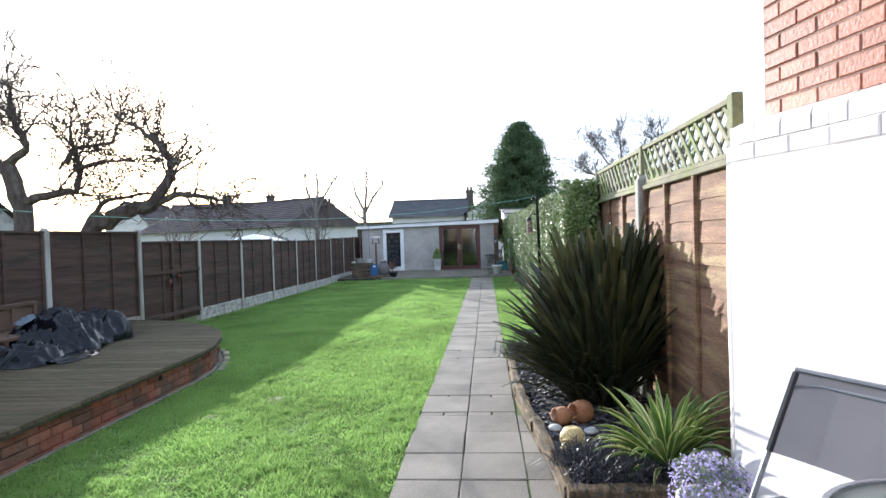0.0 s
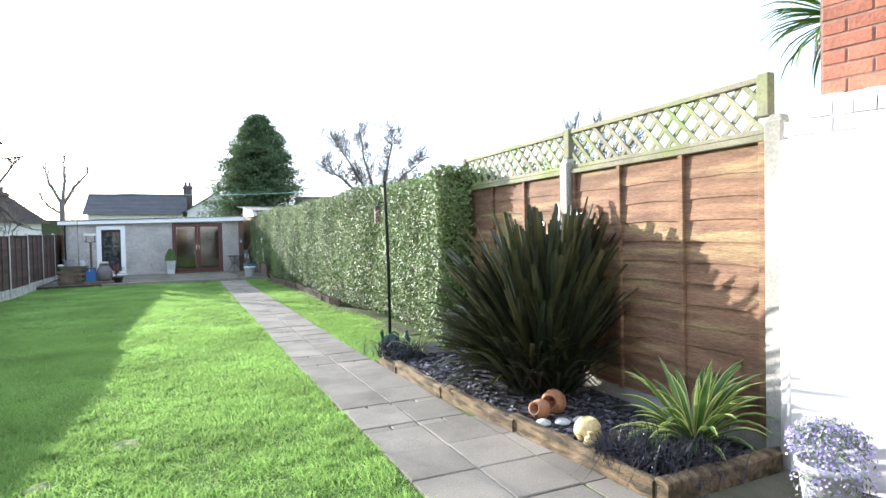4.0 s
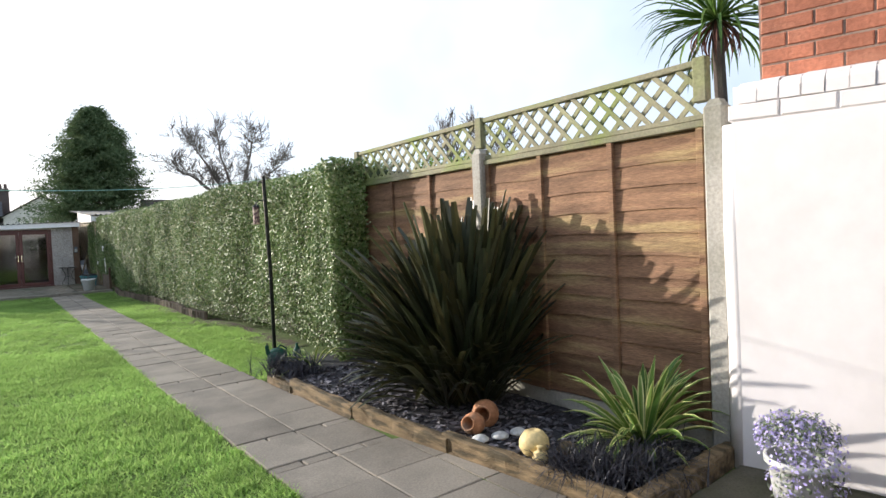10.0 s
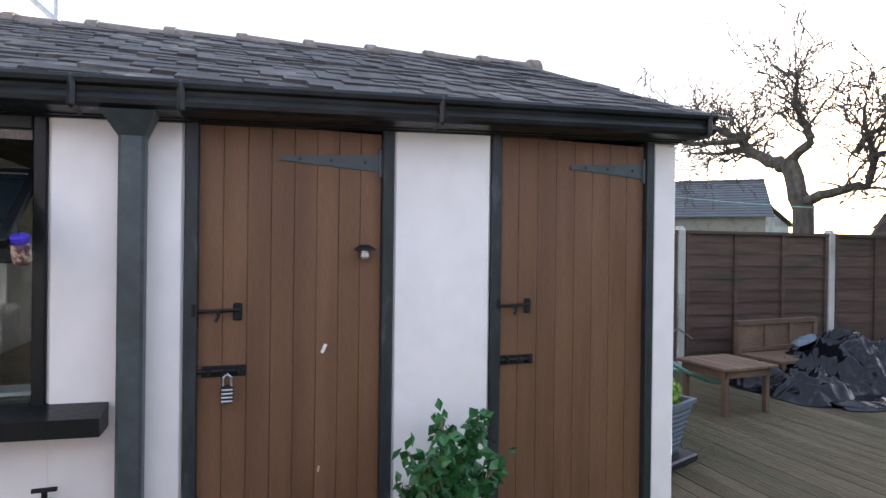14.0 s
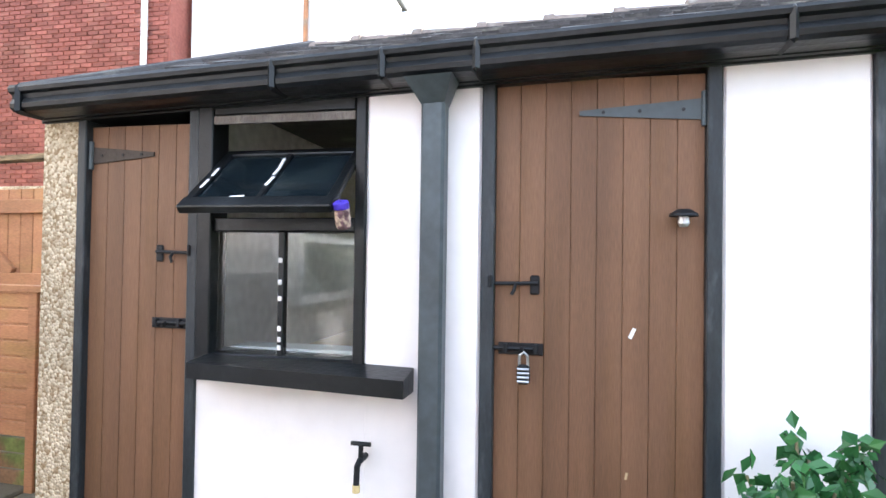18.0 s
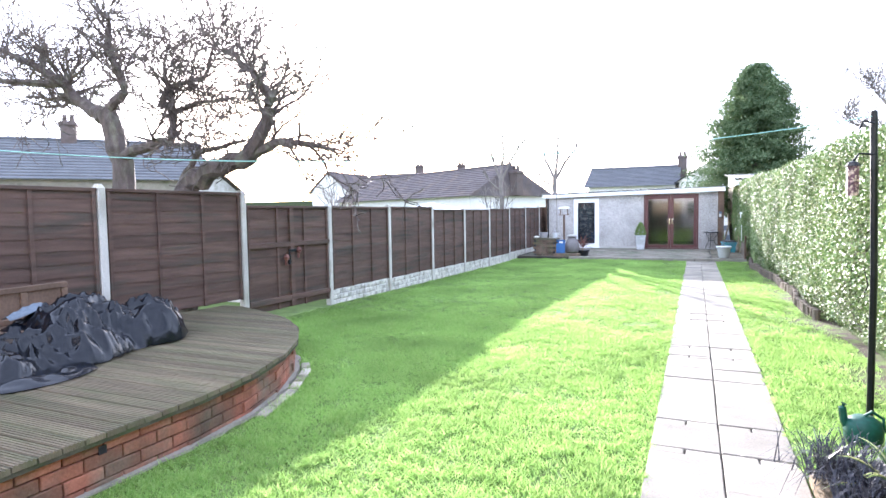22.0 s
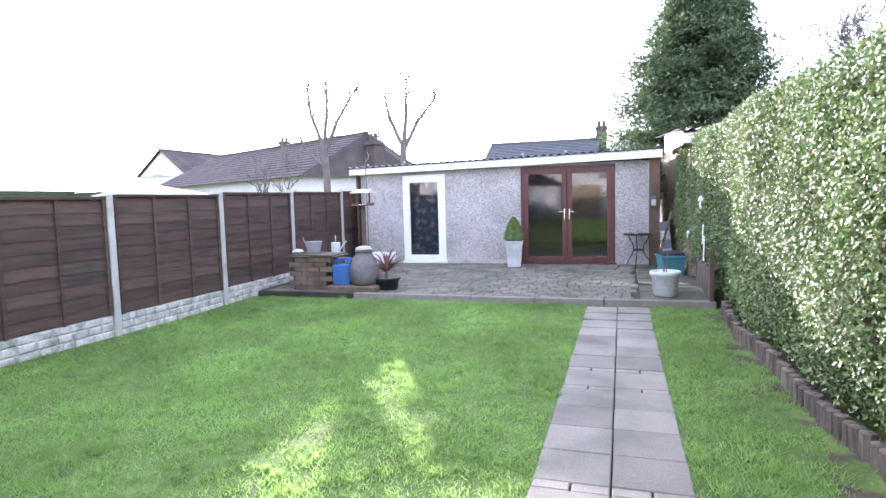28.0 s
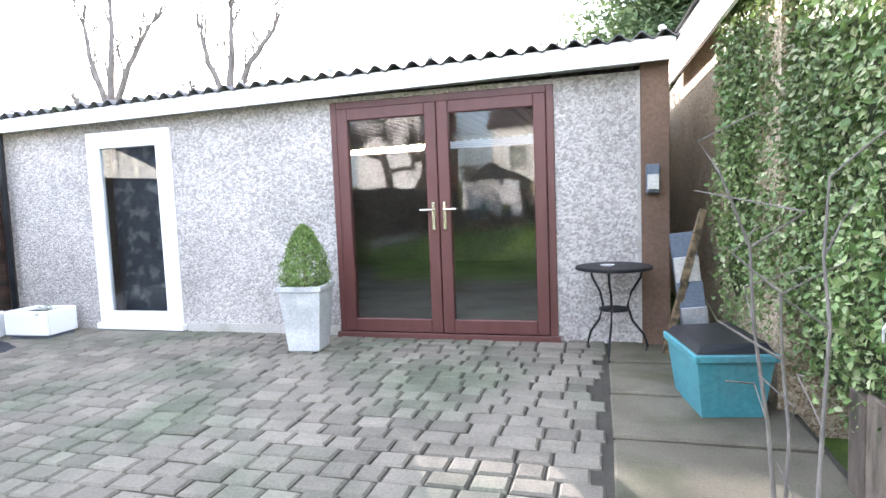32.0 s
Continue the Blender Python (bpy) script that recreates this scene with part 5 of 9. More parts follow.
    part("case", box(-0.251, -0.209, -0.034, 0.0, 0.925, 0.988, 0.008), M["iron"], lock)
    for k in range(4):
        part("dial", tube([(-0.249, -0.032, 0.935 + 0.0135 * k), (-0.211, -0.032, 0.935 + 0.0135 * k)], 0.0052, 8), M["steel"], lock)
    lampf = part("hook_fitting", lathe([(0.0, 0.012), (0.02, 0.010), (0.042, -0.004), (0.044, -0.012), (0.02, -0.010)], 16), M["iron"], d1, "small black hooded fitting")
    lampf.matrix_basis = pose(0.262, -0.02, 1.488)
    part("knob", lathe([(0.012, -0.045), (0.018, -0.035), (0.016, -0.012)], 10), M["steel"], lampf, "bright metal knob")
    for x, z, a, k in ((0.115, 1.10, 24, 1.0), (0.10, 0.64, 12, 0.6), (-0.02, 0.42, 70, 0.35)):
        ob = part("chip", box(-0.006, 0.006, 0.0185, 0.0205, -0.018, 0.018), M["bench"] if k < 1 else M["canvas"], d1, "pale scrape in the paint")
        ob.matrix_basis = pose(x, 0, z, 0, a, 0) @ Matrix.Diagonal((k, 1, k, 1))
    d2 = ledged_door(2.22, 2.95, 0.06, 2.03, True, "brown boarded door with green moss along its foot", 1.078, 1.309)
    ledged_door(-0.58, -0.12, 0.06, 1.90, False, "narrow brown boarded door with iron latch", 1.132, 1.402, 6)
    part("moss", box(-0.36, 0.34, 0.012, 0.019, 0.0, 0.10, 0.003), M["mossy"], d2, "green moss")
    # window: black frame, open top light, glazed lower light, deep sill
    win = thing("window_1", SX, 0.275, 0.93, 90, "black framed outbuilding window with its top light open", "window", "", "structure")
    part("frame", join(box(-0.35, -0.29, -0.02, 0.09, 0.0, 1.06, 0.004), box(0.27, 0.31, -0.005, 0.09, 0.0, 1.06, 0.004), box(-0.29, 0.27, -0.01, 0.09, 0.0, 0.10, 0.004), box(-0.29, 0.27, -0.01, 0.09, 0.99, 1.06, 0.004),
                       box(-0.29, 0.27, 0.0, 0.08, 0.555, 0.605, 0.004)), M["black"], win, "black painted window frame")
    part("lining", box(-0.29, 0.27, -0.012, 0.0, 0.955, 0.985), M["greybark"], win, "bare weathered timber")
    part("glazing_bar", box(-0.03, -0.005, 0.01, 0.04, 0.10, 0.555, 0.003), M["black"], win, "black bar with flaking white putty")
    for a, b in ((-0.29, -0.03), (-0.005, 0.27)):
        g = part("pane", box(a + 0.008, b - 0.004, 0.022, 0.026, 0.105, 0.55), M["glass"], win)
        g.visible_shadow = False
    for z in (0.12, 0.15, 0.19, 0.30, 0.36, 0.44):
        part("putty", box(-0.026, -0.012, 0.004, 0.012, z, z + 0.018, 0.002), M["white"], win)
    sash = part("top_light", join(box(-0.30, 0.26, -0.012, 0.012, 0.33, 0.365, 0.004), box(-0.30, 0.26, -0.016, 0.016, -0.03, 0.03, 0.004), box(-0.30, -0.265, -0.012, 0.012, 0.0, 0.345, 0.004), box(0.225, 0.26, -0.012, 0.012, 0.0, 0.345, 0.004),
                                 box(-0.035, -0.012, -0.010, 0.010, 0.0, 0.345, 0.003)), M["black"], win, "open black top-hung light")
    sash.matrix_basis = pose(0.01, -0.19, 0.635, -51, 0, 0)
    part("pane", box(-0.265, -0.035, -0.002, 0.002, 0.025, 0.33), M["darkglass"], sash, "opaque dark pane")
    part("pane", box(-0.012, 0.225, -0.002, 0.002, 0.025, 0.33), M["darkglass"], sash, "opaque dark pane")
    for x, z, a in ((-0.022, 0.20, 4), (-0.026, 0.26, -6), (-0.02, 0.13, 8), (-0.27, 0.12, 2), (-0.268, 0.20, -3), (-0.10, 0.03, 85)):
        ob = part("putty", box(-0.006, 0.006, -0.0155, -0.011, -0.028, 0.028, 0.002), M["white"], sash, "flaking white putty")
        ob.matrix_basis = pose(x, 0, z, 0, a, 0)
    part("inner_sill", box(-0.27, 0.27, 0.09, 0.22, 0.085, 0.115, 0.004), M["upvc"], win, "white inner sill")
    part("sill", raw([(-0.30, -0.13, 0.085), (0.495, -0.13, 0.065), (0.495, 0.1, 0.10), (-0.30, 0.1, 0.11), (-0.30, -0.13, 0.03), (0.495, -0.13, 0.005), (0.495, 0.1, 0.0), (-0.30, 0.1, 0.0)],
                     [(0, 1, 2, 3), (7, 6, 5, 4), (4, 5, 1, 0), (5, 6, 2, 1), (6, 7, 3, 2), (7, 4, 0, 3)]), M["black"], win, "thick black painted sill")
    jar = thing("hanging_jar", -2.80, 0.535, 1.50, 0, "small jar with a violet lid hanging from the open window", "jar")
    part("jar", lathe([(0.035, 0.0), (0.042, 0.015), (0.042, 0.085), (0.036, 0.10)], 14), M["jarfill"], jar)
    part("lid", lathe([(0.043, 0.10), (0.045, 0.105), (0.045, 0.128), (0.04, 0.132)], 14), M["purple"], jar, "violet lid")
    part("cord", tube([(0, 0, 0.13), (-0.005, 0, 0.2)], 0.002, 6), M["iron"], jar)
    jar.matrix_basis = pose(-2.83, 0.565, 1.49, 0, 22, 0) @ Matrix.Diagonal((0.62, 0.62, 0.68, 1))
    # seen through the glass
    wt_ = thing("worktop", -4.7, 0.35, 0.02, 0, "pale timber worktop inside the outbuilding", "worktop")
    part("top", box(-0.85, 0.95, -0.45, 0.48, 0.86, 0.90, 0.004), M["bench"], wt_)
    for sx, sy in ((-0.8, -0.4), (0.88, -0.4), (-0.8, 0.42), (0.88, 0.42)):
        part("leg", box(sx - 0.03, sx + 0.03, sy - 0.03, sy + 0.03, 0, 0.86), M["bench"], wt_)
    bw_ = thing("window_2", -5.58, 0.385, 1.15, 90, "small white window at the back of the outbuilding", "window", "", "structure")
    part("frame", join(box(-0.26, -0.22, -0.03, 0.05, -0.02, 0.52), box(0.22, 0.26, -0.03, 0.05, -0.02, 0.52), box(-0.22, 0.22, -0.03, 0.05, -0.04, 0.02), box(-0.22, 0.22, -0.03, 0.05, 0.48, 0.52)), M["upvc"], bw_)
    # tap on the wall
    tap = thing("tap", SX, 0.60, 0.66, 0, "small outside tap on the white wall", "tap")
    part("body", join(tube([(0, 0, 0.04), (0.06, 0, 0.04), (0.085, 0, 0.03), (0.09, 0, -0.03)], 0.011, 8), tube([(0.05, 0, 0.04), (0.05, 0, 0.09)], 0.009, 8)), M["iron"], tap)
    part("handle", tube([(0.05, -0.035, 0.095), (0.05, 0.035, 0.095)], 0.008, 8), M["iron"], tap)
    part("spout_ring", lathe([(0.013, -0.055), (0.013, -0.03)], 10, 0.09, 0), M["cream"], tap, "yellow hose ring")


def slate_shape(w, d, h):
    """A slate lying down its slope: local +x runs down the slope, the thick tail is proud."""
    vs = [(-d + 0.03, -w / 2, 0), (0.03, -w / 2, 0), (0.03, w / 2, 0), (-d + 0.03, w / 2, 0), (-d + 0.03, -w / 2, 0.002), (0.03, -w / 2, h + 0.006), (0.026, w / 2, h + 0.006), (-d + 0.03, w / 2, 0.002)]
    return vs, [(3, 2, 1, 0), (4, 5, 6, 7), (0, 1, 5, 4), (1, 2, 6, 5), (2, 3, 7, 6), (3, 0, 4, 7)]


def ridge_mesh():
    vs, fs = [], []
    n = 8
    for x, r in ((-0.19, 0.095), (0.14, 0.09), (0.146, 0.118), (0.205, 0.122)):
        for i in range(n + 1):
            a = math.pi * i / n
            vs.append((x, r * math.cos(a), r * math.sin(a) * 0.8 - 0.035))
    for k in range(3):
        for i in range(n):
            a = k * (n + 1) + i
            fs.append((a, a + 1, a + n + 2, a + n + 1))
    fs.append(tuple(range(n, -1, -1)))
    fs.append(tuple(3 * (n + 1) + i for i in range(n + 1)))
    return mesh_from("ridge_tile", vs, fs, M["ridge"])


# ---- deck ----
def build_deck():
    deck = thing("deck", -4.3, 6.0, 0, 0, "raised timber deck with a curved red brick front", "deck", "", "structure")
    inv = Matrix.Translation((4.3, -6.0, 0))
    poly = [(-5.62, 3.13), (-3.0, 3.13)] + [(x - 0.10, y - 0.03) for x, y in DECK_EDGE] + [(-5.45, 9.05)]
    ob = part("base", prism(poly, -0.1, 0.255), M["mortar"], deck, "mortar behind the bricks")
    ob.matrix_basis = inv
    rng = random.Random(41)
    y = 3.14
    while y < 9.0:
        w = 0.112
        xs = [deck_x(y + 0.002), deck_x(min(y + w, 9.1))]
        x1, x2 = (v if v is not None else -5.2 for v in xs)
        xl = -5.72 + (y - 5.5) * 0.065 + 0.06
        z = 0.315 + rng.uniform(-0.002, 0.002)
        if min(x1, x2) - xl > 0.08:
            bm = raw([(xl, y + 0.003, z - 0.03), (x1, y + 0.003, z - 0.03), (x2, y + w - 0.003, z - 0.03), (xl, y + w - 0.003, z - 0.03),
                      (xl, y + 0.003, z - 0.003), (x1, y + 0.003, z - 0.003), (x2, y + w - 0.003, z - 0.003), (xl, y + w - 0.003, z - 0.003)],
                     [(3, 2, 1, 0), (0, 1, 5, 4), (1, 2, 6, 5), (2, 3, 7, 6), (3, 0, 4, 7), (4, 5, 6, 7)])
            # grooves along the board
            for k in range(5):
                ya, yb = y + 0.006 + k * 0.0208, y + 0.006 + k * 0.0208 + 0.013
                fa, fb = (ya - y) / w, (yb - y) / w
                xa, xb = x1 + (x2 - x1) * fa, x1 + (x2 - x1) * fb
                add(bm, raw([(xl, ya, z - 0.003), (xa, ya, z - 0.003), (xb, yb, z - 0.003), (xl, yb, z - 0.003), (xl, ya + 0.002, z + 0.003), (xa, ya + 0.002, z + 0.003), (xb, yb - 0.002, z + 0.003), (xl, yb - 0.002, z + 0.003)],
                            [(0, 1, 5, 4), (1, 2, 6, 5), (2, 3, 7, 6), (3, 0, 4, 7), (4, 5, 6, 7)]))
            ob = part("board", bm, M["deck"], deck)
            ob.matrix_basis = inv
        y += w + 0.004
    # brick front, three courses, following the curve
    pts = [Vector((x, y, 0)) for x, y in DECK_EDGE]
    cum = [0.0]
    for a, b in zip(pts, pts[1:]):
        cum.append(cum[-1] + (b - a).length)

    def at(s):
        s = min(max(s, 0), cum[-1] - 1e-4)
        for i in range(len(pts) - 1):
            if cum[i] <= s <= cum[i + 1]:
                d = (pts[i + 1] - pts[i]).normalized()
                return pts[i] + d * (s - cum[i]), math.degrees(math.atan2(d.y, d.x))
    bk = mesh_from("brick", *brick_shape(0.212, 0.10, 0.068, 0.004), M["oldbrick"])
    for c in range(4):
        s = 0.1 + (0.11 if c % 2 else 0.0)
        while s < cum[-1] - 0.05:
            p, a = at(s)
            piece("brick", bk, deck, inv @ pose(p.x, p.y, 0.008 + 0.076 * c, 0, 0, a) @ pose(0, 0.095, 0, rng.uniform(-0.6, 0.6), rng.uniform(-0.6, 0.6), rng.uniform(-0.6, 0.6)))
            s += 0.221
    # concrete footing just proud of the bricks, and blocks set round the far end
    strip = []
    for k in range(80):
        p, a = at(cum[-1] * k / 79)
        nrm = Vector((math.sin(radians(a)), -math.cos(radians(a)), 0))
        strip.append((p, nrm))
    for name, material, inner, outer, z0, z1, lab in (("footing", M["kerb"], -0.10, 0.0, -0.05, 0.022, "rough concrete footing"), ("fascia", M["fascia"], -0.06, -0.004, 0.262, 0.3115, "dark weathered timber fascia")):
        vs, fs = [], []
        for k, (p, nrm) in enumerate(strip):
            w = 0.012 * math.sin(k * 1.7) + 0.008 * math.sin(k * 4.1) if name == "footing" else 0.002 * math.sin(k * 2.3)
            a, b = p + nrm * inner, p + nrm * (outer + w)
            vs += [(a.x, a.y, z0), (b.x, b.y, z0), (b.x - nrm.x * 0.006, b.y - nrm.y * 0.006, z1), (a.x, a.y, z1)]
        for k in range(79):
            fs += [(4 * k + q, 4 * k + (q + 1) % 4, 4 * k + 4 + (q + 1) % 4, 4 * k + 4 + q) for q in range(4)]
        fs += [(0, 3, 2, 1), (316, 317, 318, 319)]
        part(name, raw(vs, fs), material, deck, lab).matrix_basis = inv
    pav = mesh_from("edging_brick", *slab_shape(0.20, 0.085, 0.05, 0.01), M["kerbpale"])
    s = 3.55
    while s < cum[-1] - 2.3:
        p, a = at(s)
        piece("edging_brick", pav, deck, inv @ pose(p.x, p.y, 0.004, 0, 0, a) @ pose(0, -0.055, 0))
        s += 0.212
    p, a = at(2.30)
    # a dark plate paints the shade inside a small vent hole
    part("air_vent", box(-0.022, 0.022, 0.038, 0.05, 0.19, 0.235), M["dark"], deck, "small dark plate for a vent hole").matrix_basis = inv @ pose(p.x, p.y, 0, 0, 0, a)


# ---- garage and its neighbour ----
GY = 25.23


def upvc_door(name, x0, x1, z0, z1, material, label, leaves=1, handle=True, panel=None):
    d = thing(name, (x0 + x1) / 2, GY, z0, 0, label, "door", "", "structure")
    w, h = x1 - x0, z1 - z0
    f = 0.055
    part("frame", join(box(-w / 2, -w / 2 + f, -0.02, 0.06, 0, h, 0.004), box(w / 2 - f, w / 2, -0.02, 0.06, 0, h, 0.004), box(-w / 2 + f, w / 2 - f, -0.02, 0.06, h - f, h, 0.004), box(-w / 2 - 0.02, w / 2 + 0.02, -0.05, 0.06, -0.02, 0.035, 0.004)), material, d)
    lw = (w - 2 * f) / leaves
    for k in range(leaves):
        a = -w / 2 + f + k * lw
        s = 0.095
        leaf = part("leaf", join(box(a + 0.003, a + s, -0.03, 0.03, 0.04, h - f, 0.006), box(a + lw - s, a + lw - 0.003, -0.03, 0.03, 0.04, h - f, 0.006), box(a + s, a + lw - s, -0.03, 0.03, 0.04, 0.04 + s * 1.15, 0.006), box(a + s, a + lw - s, -0.03, 0.03, h - f - s, h - f, 0.006)), material, d)
        part("pane", box(a + s, a + lw - s, -0.004, 0.004, 0.04 + s * 1.15, h - f - s), M["glass"], leaf).visible_shadow = False
        if handle:
            hx = a + lw - 0.045 if (k == 0 and leaves == 2) else a + 0.045
            tw = -1 if (k == 0 and leaves == 2) else 1
            part("handle", join(box(hx - 0.014, hx + 0.014, -0.042, -0.03, 0.86, 1.08, 0.004), tube([(hx, -0.045, 1.02), (hx, -0.07, 1.02), (hx + tw * 0.10, -0.072, 1.02)], 0.009, 8)), M["chrome"] if material is not M["upvc"] else M["upvc"], leaf, "lever handle on a long plate")
    return d


def build_garage():
    g = thing("garage", -2.1, 28.0, 0, 0, "low grey pebbledashed garage with white fascia and corrugated roof", "garage")
    inv = Matrix.Translation((2.1, -28.0, 0))

    def gp(name, bm, material, label=""):
        ob = part(name, bm, material, g, label)
        ob.matrix_basis = inv
        return ob

    zl, zr = 2.0, 2.12
    for a, b, lo, hi in ((-5.10, -4.07, -0.2, 2.04), (-4.07, -3.15, 1.93, 2.04), (-4.07, -3.15, -0.2, 0.10), (-3.15, -1.585, -0.2, 2.04), (-1.585, 0.20, 2.0, 2.04), (-1.585, 0.20, -0.2, 0.08), (0.20, 0.80, -0.2, 2.04)):
        gp("front_panel", box(a, b, GY, GY + 0.12, lo, hi), M["peb"], "grey pebbledash front")
    gp("plinth", box(-3.1, -1.6, GY - 0.012, GY, -0.1, 0.17), M["concrete"])
    gp("corner_post", box(0.80, 0.99, GY - 0.05, GY + 0.12, -0.2, 2.10, 0.006), M["teak"], "brown timber corner post")
    gp("cover_strip", box(0.775, 0.80, GY - 0.02, GY, -0.1, 2.04), M["concrete"])
    gp("corner_strip", box(-5.13, -5.08, GY - 0.03, GY + 0.12, -0.2, 2.0, 0.004), M["teak"])
    gp("side_wall", box(-5.10, -4.98, GY + 0.12, 31.0, -0.2, 2.0), M["peb"])
    gp("side_wall", box(0.87, 0.99, GY + 0.12, 31.0, -0.2, 2.1), M["peb"])
    gp("back_wall", box(-5.10, 0.99, 31.0, 31.12, -0.2, 2.1), M["peb"])
    gp("floor", box(-4.98, 0.87, GY + 0.12, 31.0, -0.2, 0.08), M["concrete"])
    # white fascia, a little higher at one end
    fas = raw([(-5.22, GY - 0.16, 1.97), (1.02, GY - 0.16, 2.07), (1.02, GY - 0.13, 2.07), (-5.22, GY - 0.13, 1.97), (-5.22, GY - 0.16, 2.09), (1.02, GY - 0.16, 2.22), (1.02, GY - 0.13, 2.22), (-5.22, GY - 0.13, 2.09)],
              [(3, 2, 1, 0), (4, 5, 6, 7), (0, 1, 5, 4), (1, 2, 6, 5), (2, 3, 7, 6), (3, 0, 4, 7)])
    gp("fascia", fas, M["upvc"], "white painted fascia board")
    gp("soffit", raw([(-5.2, GY - 0.13, 2.0), (1.0, GY - 0.13, 2.09), (1.0, GY + 0.06, 2.09), (-5.2, GY + 0.06, 2.0)], [(0, 1, 2, 3)]), M["white"])
    # corrugated roof sheet
    vs, fs = [], []
    n = 43 * 8
    for i in range(n + 1):
        x = -5.26 + 6.32 * i / n
        zz = 2.115 + (x + 5.26) / 6.32 * 0.125 + 0.024 * math.sin(2 * math.pi * i / 8)
        vs += [(x, GY - 0.20, zz), (x, 31.3, zz + 0.10), (x, 31.3, zz + 0.09), (x, GY - 0.20, zz - 0.008)]
    for i in range(n):
        a, b = 4 * i, 4 * i + 4
        fs += [(a, b, b + 1, a + 1), (a + 1, b + 1, b + 2, a + 2), (a + 2, b + 2, b + 3, a + 3), (a + 3, b + 3, b, a)]
    gp("roof", raw(vs, fs), M["corrugated"], "dark corrugated roof sheets")
    gp("drain_pipe", tube([(-5.02, GY - 0.09, 0.0), (-5.02, GY - 0.09, 1.95)], 0.03, 8), M["black"])
    for k in range(8):
        gp("roof_bolt", lathe([(0.022, 0), (0.026, 0.02), (0.012, 0.035)], 8, -4.8 + 0.82 * k, GY - 0.10), M["steel"]).matrix_basis = inv @ pose(0, 0, 2.16 + 0.0165 * k)
    upvc_door("door_4", -4.07, -3.15, 0.12, 1.925, M["upvc"], "white plastic glazed door in the garage wall")
    upvc_door("door_5", -1.585, 0.20, 0.095, 2.0, M["brownpvc"], "mahogany brown plastic French doors with brass handles", 2)
    bl = thing("blind", -3.61, GY + 0.2, 0.2, 0, "dark blind with a pale leaf pattern behind the glass", "blind")
    part("cloth", box(-0.4, 0.4, 0, 0.01, 0, 1.65), M["curtain"], bl)
    part("rail", box(-0.42, 0.42, -0.01, 0.02, 1.65, 1.68), M["upvc"], bl)
    mb = thing("meter_box", 0.875, GY - 0.055, 1.18, 0, "small grey plastic electric box on the timber post", "box")
    part("case", box(-0.045, 0.045, -0.06, 0, 0, 0.2, 0.008), M["greypot"], mb)
    part("cover", box(-0.04, 0.04, -0.075, -0.06, 0.02, 0.13, 0.006), M["steel"], mb, "paler hinged cover")
    # neighbour's garage, closing the gap beside the hedge
    nb = thing("neighbour_garage", 4.0, 26.0, 0, 0, "neighbour's pebbledashed garage with white bargeboard", "garage")
    inv2 = Matrix.Translation((-4.0, -26.0, 0))

    def np_(name, bm, material, label=""):
        ob = part(name, bm, material, nb, label)
        ob.matrix_basis = inv2
        return ob
    np_("wall", box(1.36, 1.48, 24.0, 31.0, -0.2, 2.40), M["pebwarm"], "buff pebbledash side wall")
    np_("wall", box(1.48, 6.5, 24.0, 24.12, -0.2, 2.36), M["pebwarm"])
    np_("wall", box(6.4, 6.5, 24.12, 31.0, -0.2, 2.36), M["pebwarm"])
    np_("bargeboard", raw([(1.22, 23.8, 2.17), (1.25, 23.8, 2.17), (1.25, 27.6, 2.30), (1.22, 27.6, 2.30), (1.22, 23.8, 2.39), (1.25, 23.8, 2.39), (1.25, 27.6, 2.72), (1.22, 27.6, 2.72)],
                       [(3, 2, 1, 0), (4, 5, 6, 7), (0, 1, 5, 4), (1, 2, 6, 5), (2, 3, 7, 6), (3, 0, 4, 7)]), M["upvc"], "white painted bargeboard")
    np_("fascia", box(1.25, 6.6, 23.8, 23.83, 2.20, 2.36), M["upvc"])
    vs, fs = [], []
    n = 37 * 6
    for i in range(n + 1):
        x = 1.18 + 5.5 * i / n
        w = 0.022 * math.sin(2 * math.pi * i / 6)
        vs += [(x, 23.72, 2.41 + w), (x, 31.2, 2.95 + w), (x, 31.2, 2.94 + w), (x, 23.72, 2.402 + w)]
    for i in range(n):
        a, b = 4 * i, 4 * i + 4
        fs += [(a, b, b + 1, a + 1), (a + 1, b + 1, b + 2, a + 2), (a + 2, b + 2, b + 3, a + 3), (a + 3, b + 3, b, a)]
    np_("roof", raw(vs, fs), M["corrugated"], "corrugated roof sheets")


build_ground()
build_lawn()
build_bare_spots()
build_soil_strip()
build_path()
build_house_patio()
build_far_patio()
build_left_fence()
build_right_fence()
build_side_wall()
build_outbuilding()
build_deck()
build_garage()


